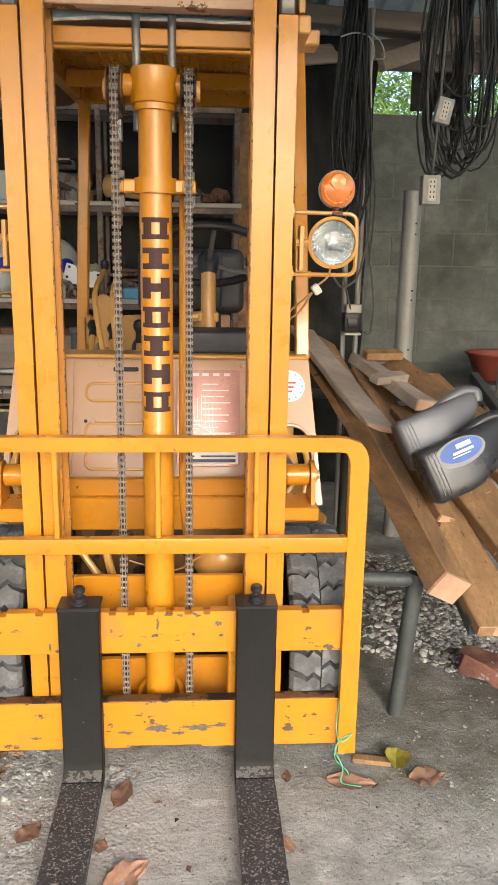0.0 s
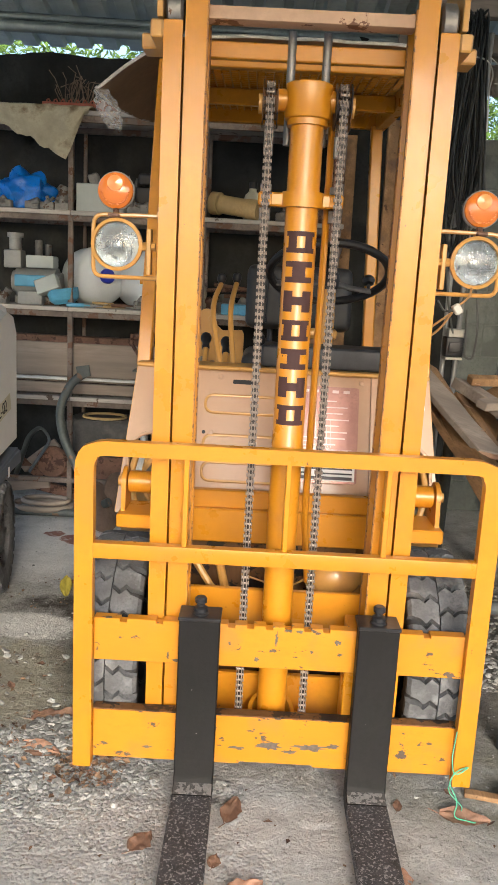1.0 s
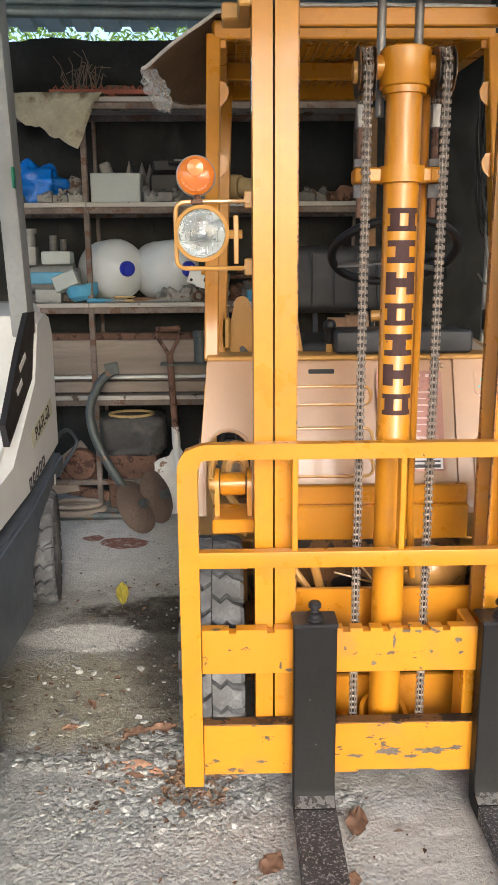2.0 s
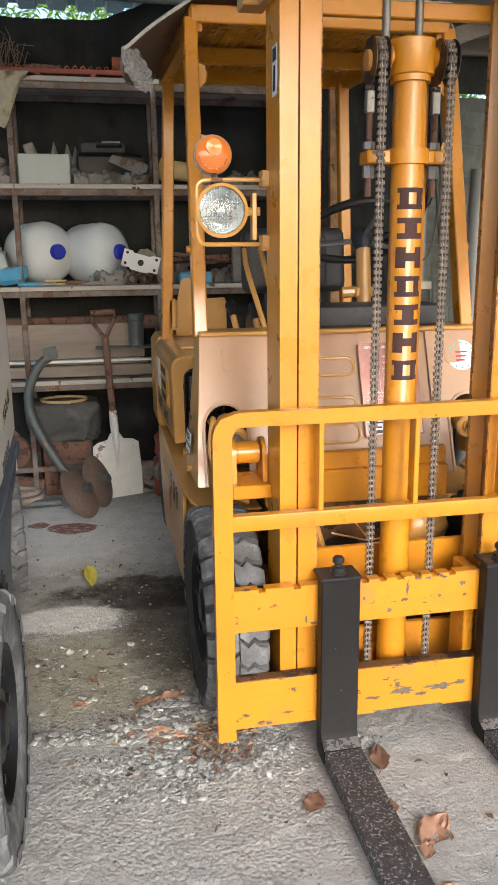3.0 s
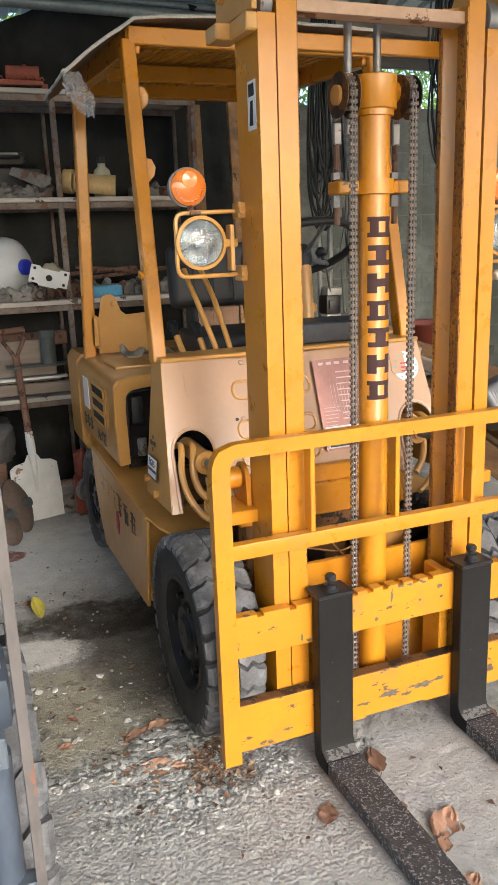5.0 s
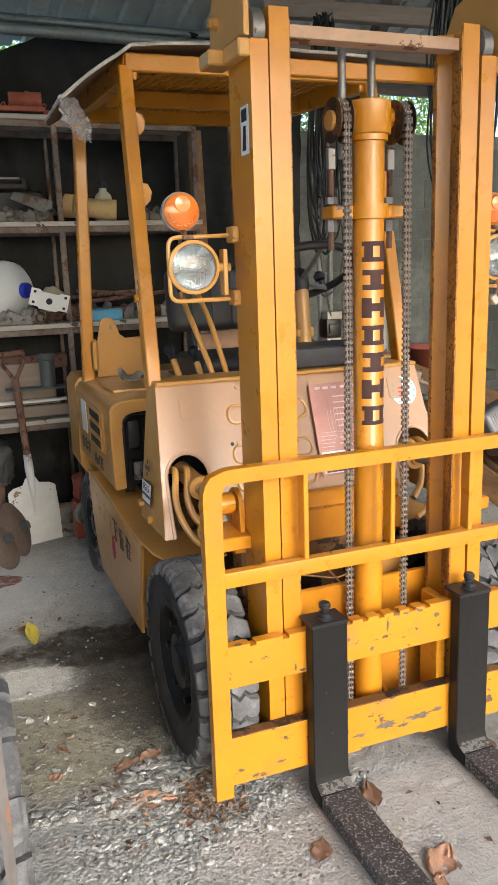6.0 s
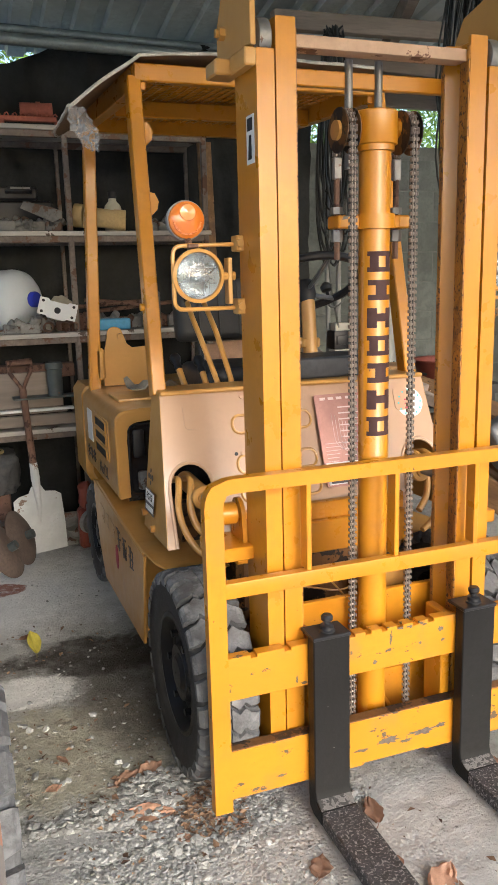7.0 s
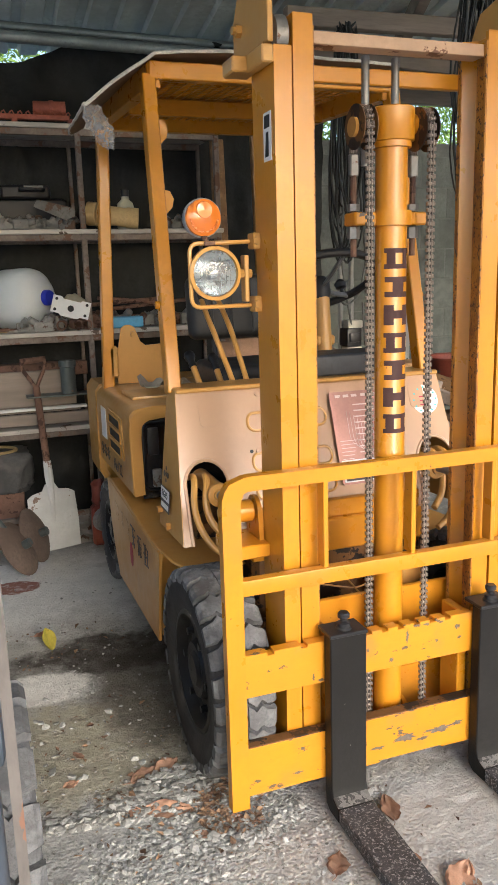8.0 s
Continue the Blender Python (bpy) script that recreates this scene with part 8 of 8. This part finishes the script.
    # mast
    for x in (-1.175, -1.90):
        b = B()
        slab(b, [(x - 0.05, -0.50), (x + 0.05, -0.50), (x + 0.05, -0.485), (x - 0.035, -0.485), (x - 0.035, -0.41), (x + 0.05, -0.41), (x + 0.05, -0.395), (x - 0.05, -0.395)], 1.95, pose(0, 0, 0.10))
        part("mast_rail", b, T2STEEL, T, "scuffed blue-grey mast rail")
    for x in (-1.089, -1.118):
        b = B()
        cyl(b, (x, -0.525, 0.77), (x, -0.525, 2.0), 0.013, n=18)
        part("lift_cylinder", b, T2GREY, T, "grey lift cylinder")
    b = B()
    box(b, -1.28, -1.066, -0.57, -0.42, 0.695, 0.79, 0.018, seg=2)
    part("cylinder_seat", b, NAVY, T)
    # backrest frame
    b = B()
    pts = rounded([(-1.058, -0.66, 0.26), (-1.058, -0.66, 1.262), (-2.0, -0.66, 1.262), (-2.0, -0.66, 0.26)], 0.07, 6)
    ring = []
    for i, p in enumerate(pts):
        a, c = pts[max(0, i - 1)], pts[min(len(pts) - 1, i + 1)]
        d = (c - a).normalized()
        nrm = Vector((d.z, 0, -d.x))
        ring.append([b.verts.new(p + nrm * u + Vector((0, v, 0))) for u, v in ((-0.008, -0.012), (0.008, -0.012), (0.008, 0.018), (-0.008, 0.018))])
    for a, c in zip(ring, ring[1:]):
        for k in range(4):
            b.faces.new((a[k], a[(k + 1) % 4], c[(k + 1) % 4], c[k]))
    b.faces.new(ring[0])
    b.faces.new(ring[-1][::-1])
    bmesh.ops.bevel(b, geom=[e for e in b.edges if len(e.link_faces) == 2 and e.calc_face_angle(0) > 0.8], offset=0.004, segments=2, affect="EDGES")
    rest = part("load_backrest", b, HOOPM, T, "scuffed blue-grey backrest hoop")
    b = B()
    box(b, -1.985, -1.085, -0.678, -0.645, 0.700, 0.752, 0.003)
    part("cross_bar", b, T2STEEL, rest)
    b = B()
    box(b, -1.165, -1.098, -0.6805, -0.6785, 0.711, 0.744)
    lbl = part("warning_label", b, PAPER, rest, "white warning label with black print")
    writing("WARNING", 0.0075, front(-1.130, -0.682, 0.7165) @ Matrix.Rotation(math.pi, 4, "Z"), INK, lbl)
    b = B()
    for k in range(4):
        box(b, -1.160, -1.104 - 0.012 * (k % 2), -0.6815, -0.6803, 0.7235 + 0.005 * k, 0.7250 + 0.005 * k)
    part("label_bars", b, INK, lbl)
    for z0, z1 in ((0.36, 0.47), (0.08, 0.20)):
        b = B()
        box(b, -1.99, -1.05, -0.66, -0.62, z0, z1, 0.004)
        part("fork_bar", b, T2STEEL, T, "scuffed steel fork bar")
    b = B()
    cyl(b, (-1.105, -0.625, 0.12), (-1.105, -0.625, 0.70), 0.026, n=20)
    part("side_cylinder", b, T2DARK, T, "scuffed dark blue steel cylinder")
    for x in (-1.50, -1.75):
        b = B()
        box(b, x - 0.035, x + 0.035, -0.65, -0.61, 0.12, 0.72, 0.004)
        part("carriage_upright", b, T2STEEL, T)
    b = B()
    cyl(b, (-1.10, -0.675, 0.445), (-1.10, -0.655, 0.445), 0.018, n=6)
    part("bolt", b, RUST, T)
    b = B()
    box(b, -1.28, -1.085, -0.60, -0.44, 0.40, 0.69, 0.01)
    part("carriage_block", b, RUST, T, "rust-brown carriage block")
    for x in (-1.34, -1.76):
        b = B()
        slab(b, [(-0.665, 0.48), (-0.705, 0.48), (-0.71, 0.06), (-0.74, 0.045), (-1.70, 0.02), (-1.70, 0.008), (-0.69, 0.008), (-0.665, 0.03)], 0.12, basis((x - 0.06, 0, 0), (0, 1, 0), (0, 0, 1)), bevel=0.003)
        part("fork", b, FORKBLACK, T)
    return T


white_truck()

# ---- loose things on the ground ----
def leaf_mesh(length, width, curl, fold, seed, material):
    b = B()
    n, k = 12, 4
    rows = []
    for i in range(n + 1):
        t = i / n
        w = width * (math.sin(math.pi * min(1, t * 0.94 + 0.05)) ** 0.8) * (1 - 0.25 * t)
        row = []
        for j in range(-k, k + 1):
            u = j / k
            z = fold * abs(u) * w + curl * (t - 0.5) ** 2 * length + 0.15 * width * noise.noise(Vector((t * 5 + seed, u * 2.2, seed))) + 0.06 * width * noise.noise(Vector((t * 13 + seed, u * 5, 2)))
            row.append(b.verts.new(((t - 0.5) * length, u * w * 0.5 * (1 + 0.35 * noise.noise(Vector((t * 7, seed, u * 3)))), max(0.0, z))))
        rows.append(row)
    for a, c in zip(rows, rows[1:]):
        for j in range(2 * k):
            b.faces.new((a[j], c[j], c[j + 1], a[j + 1]))
    tube(b, [(-length * 0.5, 0, 0.002), (-length * 0.62, 0.004, 0.004), (-length * 0.72, 0.012, 0.001)], 0.0012, 5)
    me = finish(b, material, 60)
    return me


LEAVES = [leaf_mesh(0.10, 0.075, 0.15, 0.08, 1, DRYLEAF), leaf_mesh(0.10, 0.068, 0.12, 0.10, 5, DRYLEAF), leaf_mesh(0.115, 0.064, 0.12, 0.12, 9, DRYLEAF)]
YL = leaf_mesh(0.10, 0.085, 0.3, 0.35, 14, YELLEAF)


def leaf(me, x, y, rz, s=1.0, rx=0.0, label="dry curled brown leaf on the concrete", z=None):
    ob = new("fallen_leaf", me)
    ob.matrix_basis = pose(x, y, (ground_height(x, y) + 0.002) if z is None else z, rx, 0, rz) @ Matrix.Scale(s, 4)
    return tagged(ob, label, "leaf", "fallen leaves")


for i, (x, y, rz, s, rx) in enumerate(((-0.312, -0.205, 60, 0.85, 4), (-0.055, -0.36, 40, 1.25, 8), (-0.09, -0.075, 75, 0.95, 5), (-0.125, -0.26, 80, 0.5, 10), (0.335, -0.28, 95, 0.6, 15), (0.535, -0.055, -10, 1.15, 6),
                                        (0.755, -0.035, 12, 1.1, 10), (-0.685, 0.325, 25, 1.05, 8), (-0.659, 0.145, -20, 1.15, 10), (-0.75, 0.17, 100, 0.55, 0), (-0.10, -0.42, 60, 0.6, 12), (0.36, -0.02, 80, 0.45, 8),
                                        (-0.615, 0.35, 30, 0.9, 12), (-0.50, 0.05, 10, 0.5, 5), (-0.44, 0.02, 140, 0.6, 8), (-0.60, 0.02, -40, 0.5, 3), (-0.12, -0.55, 30, 0.8, 10),
                                        (-0.86, 0.50, 120, 0.45, 5), (-0.90, 0.36, 20, 0.5, 5), (-0.88, 1.42, 10, 0.7, 5), (0.30, -0.62, 90, 0.6, 10), (-0.30, 0.16, 15, 0.5, 5), (0.62, 0.9, 10, 0.9, 5), (-0.52, 0.16, 35, 0.7, 5))):
    leaf(LEAVES[i % 3], x, y, rz, s, rx)
leaf(YL, 0.684, 0.035, 75, 1.0, 8, "yellowing leaf on the concrete", 0.006)
upright = leaf(YL, -0.865, 1.30, 95, 1.05, 12, "yellow-green leaf on the wet concrete", 0.006)
upright.matrix_basis = pose(-0.868, 1.29, 0.038, 0, -38, 100) @ Matrix.Diagonal((1.05, 0.70, 1.0, 1))
b = B()
box(b, -0.055, 0.055, -0.014, 0.014, 0, 0.014, 0.002, m=pose(0.612, 0.035, 0.003, 0, 0, -12))
single("wood_chip", b, WOOD, "small orange wood chip on the concrete", "wood chip", loc=(0.612, 0.035, 0))
b = B()
tube(b, rounded([(0.497, -0.027, 0.24), (0.490, -0.03, 0.16), (0.50, -0.035, 0.11), (0.545, -0.03, 0.145), (0.505, -0.035, 0.13), (0.485, -0.04, 0.10), (0.515, -0.05, 0.045), (0.50, -0.06, 0.008), (0.56, -0.075, 0.006)], 0.025, 6), 0.0018, 5)
tube(b, rounded([(0.50, -0.033, 0.125), (0.485, -0.036, 0.07), (0.53, -0.045, 0.03), (0.53, -0.03, 0.004)], 0.02, 5), 0.0016, 5)
single("green_string", b, STRINGM, "thin green plastic string tied to the backrest", "string", loc=(0.5, -0.03, 0.2))
b = B()
box(b, -0.10, 0.10, -0.055, 0.055, -0.035, 0.035, 0.012, seg=2)
bmesh.ops.subdivide_edges(b, edges=b.edges[:], cuts=3, use_grid_fill=True)
rumple(b, 0.022, 14, 3)
b.transform(pose(1.13, 0.50, 0.040, 0, 8, -25))
single("broken_brick", b, BRICK, "broken red brick lying by the gravel", "brick", loc=(1.07, 0.5, 0))


def gravel():
    """Loose stones, far too many to count."""
    rnd_ = random.Random(77)
    shapes = []
    for k in range(10):
        g = bmesh.new()
        bmesh.ops.create_icosphere(g, subdivisions=1, radius=1)
        for v in g.verts:
            v.co *= 1 + 0.6 * noise.noise(v.co * 1.3 + Vector((k * 5.3, k, 2)))
            v.co.z *= 0.60
        shapes.append(([v.co.copy() for v in g.verts], [[v.index for v in f.verts] for f in g.faces]))
        g.free()
    verts, faces = [], []

    def stone(x, y, s, sink=0.25):
        vs, fs = rnd_.choice(shapes)
        m = Matrix.Translation((x, y, ground_height(x, y) + s * (0.55 - sink))) @ Euler((rnd_.uniform(-0.5, 0.5), rnd_.uniform(-0.5, 0.5), rnd_.uniform(0, 6.3))).to_matrix().to_4x4() @ Matrix.Diagonal((s * rnd_.uniform(0.8, 1.35), s, s * rnd_.uniform(0.7, 1.0), 1))
        base = len(verts)
        verts.extend(m @ v for v in vs)
        faces.extend([base + i for i in f] for f in fs)

    def zone(n, xc, yc, rx, ry, s0, s1, sink=0.25, power=1.0):
        for _ in range(n):
            a, r = rnd_.uniform(0, 6.283), rnd_.random() ** (0.5 * power)
            stone(xc + rx * r * math.cos(a), yc + ry * r * math.sin(a), s0 + (s1 - s0) * rnd_.random() ** 2.2, sink)

    # a heap by the wheel, a band along the mud's edge, and half-sunk stones in the rough cement
    zone(800, -0.61, 0.25, 0.12, 0.085, 0.005, 0.015, 0.25)
    zone(260, -0.72, 0.185, 0.14, 0.05, 0.005, 0.015, 0.3)
    zone(170, -0.90, 0.19, 0.14, 0.035, 0.005, 0.016, 0.35)
    zone(700, -0.50, 0.06, 0.20, 0.12, 0.003, 0.012, 0.42)
    zone(420, -0.60, 0.02, 0.26, 0.13, 0.004, 0.012, 0.72)
    zone(420, -0.66, -0.10, 0.36, 0.16, 0.003, 0.009, 0.74)
    zone(700, -0.62, 0.0, 0.30, 0.14, 0.003, 0.010, 0.52)
    zone(240, -0.58, -0.30, 0.50, 0.25, 0.002, 0.005, 0.70)
    zone(200, -0.38, -0.12, 0.18, 0.18, 0.003, 0.008, 0.7)
    zone(4, -0.56, 0.02, 0.14, 0.10, 0.016, 0.020, 0.5)
    zone(260, -0.80, 0.62, 0.45, 0.40, 0.0015, 0.005, 0.4)
    zone(160, -0.80, 0.55, 0.42, 0.42, 0.003, 0.012, 0.35)
    zone(10, -0.80, 0.50, 0.35, 0.30, 0.012, 0.018, 0.35)
    zone(40, -0.75, 1.15, 0.35, 0.30, 0.003, 0.008, 0.3)
    zone(90, -0.9, 1.7, 0.4, 0.7, 0.002, 0.007, 0.3)
    zone(2600, 0.98, 1.15, 0.50, 0.55, 0.004, 0.016)
    zone(900, 1.25, 0.75, 0.35, 0.30, 0.004, 0.015)
    zone(260, 0.70, 0.35, 0.50, 0.45, 0.002, 0.007, 0.4)
    zone(60, 0.75, -0.15, 0.30, 0.14, 0.002, 0.007, 0.6)
    zone(60, 0.45, -0.35, 0.50, 0.35, 0.0015, 0.004, 0.5)
    zone(60, 0.0, -0.35, 0.42, 0.40, 0.0015, 0.004, 0.5)
    zone(90, -0.14, 0.0, 0.08, 0.05, 0.003, 0.010, 0.3)
    me = bpy.data.meshes.new("gravel")
    me.from_pydata(verts, [], faces)
    me.materials.append(STONEV)
    return tagged(new("loose_gravel", me), "loose grey and white gravel strewn on the concrete", "gravel", kind="stuff")


def leaf_litter():
    """Crumbled dry leaves, too many to count."""
    rnd_ = random.Random(19)
    verts, faces = [], []
    for n, xc, yc, rx, ry in ((420, -0.50, 0.10, 0.10, 0.12), (130, -0.55, 0.20, 0.13, 0.10), (90, -0.68, 0.24, 0.16, 0.10), (110, -0.85, 0.50, 0.35, 0.35), (60, -0.85, 1.30, 0.30, 0.22), (40, -0.20, -0.35, 0.45, 0.40), (50, 0.75, 0.1, 0.5, 0.4), (70, -0.66, 0.05, 0.28, 0.14)):
        for _ in range(n):
            a, r = rnd_.uniform(0, 6.283), rnd_.random() ** 0.5
            x, y = xc + rx * r * math.cos(a), yc + ry * r * math.sin(a)
            L = rnd_.uniform(0.003, 0.010) * rnd_.choice((0.7, 1.0, 1.7))
            W2 = L * rnd_.uniform(0.35, 0.7)
            e = Euler((rnd_.uniform(-0.5, 0.5), rnd_.uniform(-0.5, 0.5), rnd_.uniform(0, 6.3))).to_matrix()
            c = Vector((x, y, ground_height(x, y) + 0.006))
            base = len(verts)
            for q in ((-L, 0, 0), (-0.3 * L, W2, 0.25 * L), (L, 0.1 * L, 0), (-0.1 * L, -W2, 0.2 * L)):
                verts.append(c + e @ Vector(q))
            faces.append((base, base + 1, base + 2))
            faces.append((base, base + 2, base + 3))
    me = bpy.data.meshes.new("litter")
    me.from_pydata(verts, [], faces)
    me.materials.append(LITTER)
    return tagged(new("leaf_litter", me), "crumbled dry leaf litter strewn on the concrete", "leaf litter", kind="stuff")


def island_vary(m, lo, hi):
    """Varies a material's colour from one loose piece to the next."""
    nt = m.node_tree
    bs = nt.nodes["Principled BSDF"]
    src = bs.inputs["Base Color"].links[0].from_socket
    geo = nt.nodes.new("ShaderNodeNewGeometry")
    rp = nt.nodes.new("ShaderNodeValToRGB")
    rp.color_ramp.elements[0].color, rp.color_ramp.elements[1].color = (*lo, 1), (*hi, 1)
    mx = nt.nodes.new("ShaderNodeMix")
    mx.data_type, mx.blend_type = "RGBA", "MULTIPLY"
    mx.inputs[0].default_value = 1.0
    nt.links.new(geo.outputs["Random Per Island"], rp.inputs[0])
    nt.links.new(src, mx.inputs[6])
    nt.links.new(rp.outputs[0], mx.inputs[7])
    nt.links.new(mx.outputs[2], bs.inputs["Base Color"])
    return m


def stone_material():
    m = mat("gravel_stone_mixed", (0.36, 0.36, 0.345), 0.92, var=0.25, scale=30, bump=0.5, bscale=120)
    return island_vary(m, (0.45, 0.44, 0.42), (1.35, 1.35, 1.33))


STONEV = stone_material()
gravel()
LITTER = island_vary(mat("crumbled_leaf", (0.21, 0.135, 0.085), 0.85, var=0.3, scale=40, bump=0.3), (0.35, 0.28, 0.28), (1.6, 1.6, 1.5))
leaf_litter()


# ---- greenery beyond the wall ----
def foliage(name, label, xc, yc, zc, rx, ry, rz, n, size, seed, light=0.0):
    rnd_ = random.Random(seed)
    verts, faces = [], []
    for _ in range(n):
        while True:
            p = Vector((rnd_.uniform(-1, 1), rnd_.uniform(-1, 1), rnd_.uniform(-1, 1)))
            if p.length < 1 and noise.noise(p * 3 + Vector((seed, 0, 0))) > -0.15:
                break
        c = Vector((xc + p.x * rx, yc + p.y * ry, zc + p.z * rz))
        e = Euler((rnd_.uniform(-1, 1), rnd_.uniform(-1, 1), rnd_.uniform(0, 6.3))).to_matrix()
        L, W2 = size * rnd_.uniform(0.6, 1.3), size * rnd_.uniform(0.2, 0.36)
        base = len(verts)
        for q in ((-L / 2, 0, 0), (-L * 0.1, W2 / 2, 0.1 * L), (L / 2, 0, -0.1 * L), (-L * 0.1, -W2 / 2, 0.1 * L)):
            verts.append(c + e @ Vector(q))
        faces.append((base, base + 1, base + 2))
        faces.append((base, base + 2, base + 3))
    me = bpy.data.meshes.new("foliage")
    me.from_pydata(verts, [], faces)
    me.materials.append(GREENLEAF)
    return tagged(new(name, me), label, "plants", kind="stuff")


foliage("bushes", "sunlit green bushes beyond the block wall", 2.3, 5.4, 2.6, 1.9, 0.9, 1.5, 20000, 0.085, 1)
foliage("bushes", "sunlit green bushes beyond the shed", -1.4, 6.0, 3.0, 2.8, 0.9, 1.3, 14000, 0.10, 2)
foliage("bushes", "leafy branches beyond the wall", 0.8, 4.6, 2.2, 1.2, 0.5, 0.9, 8000, 0.075, 3)
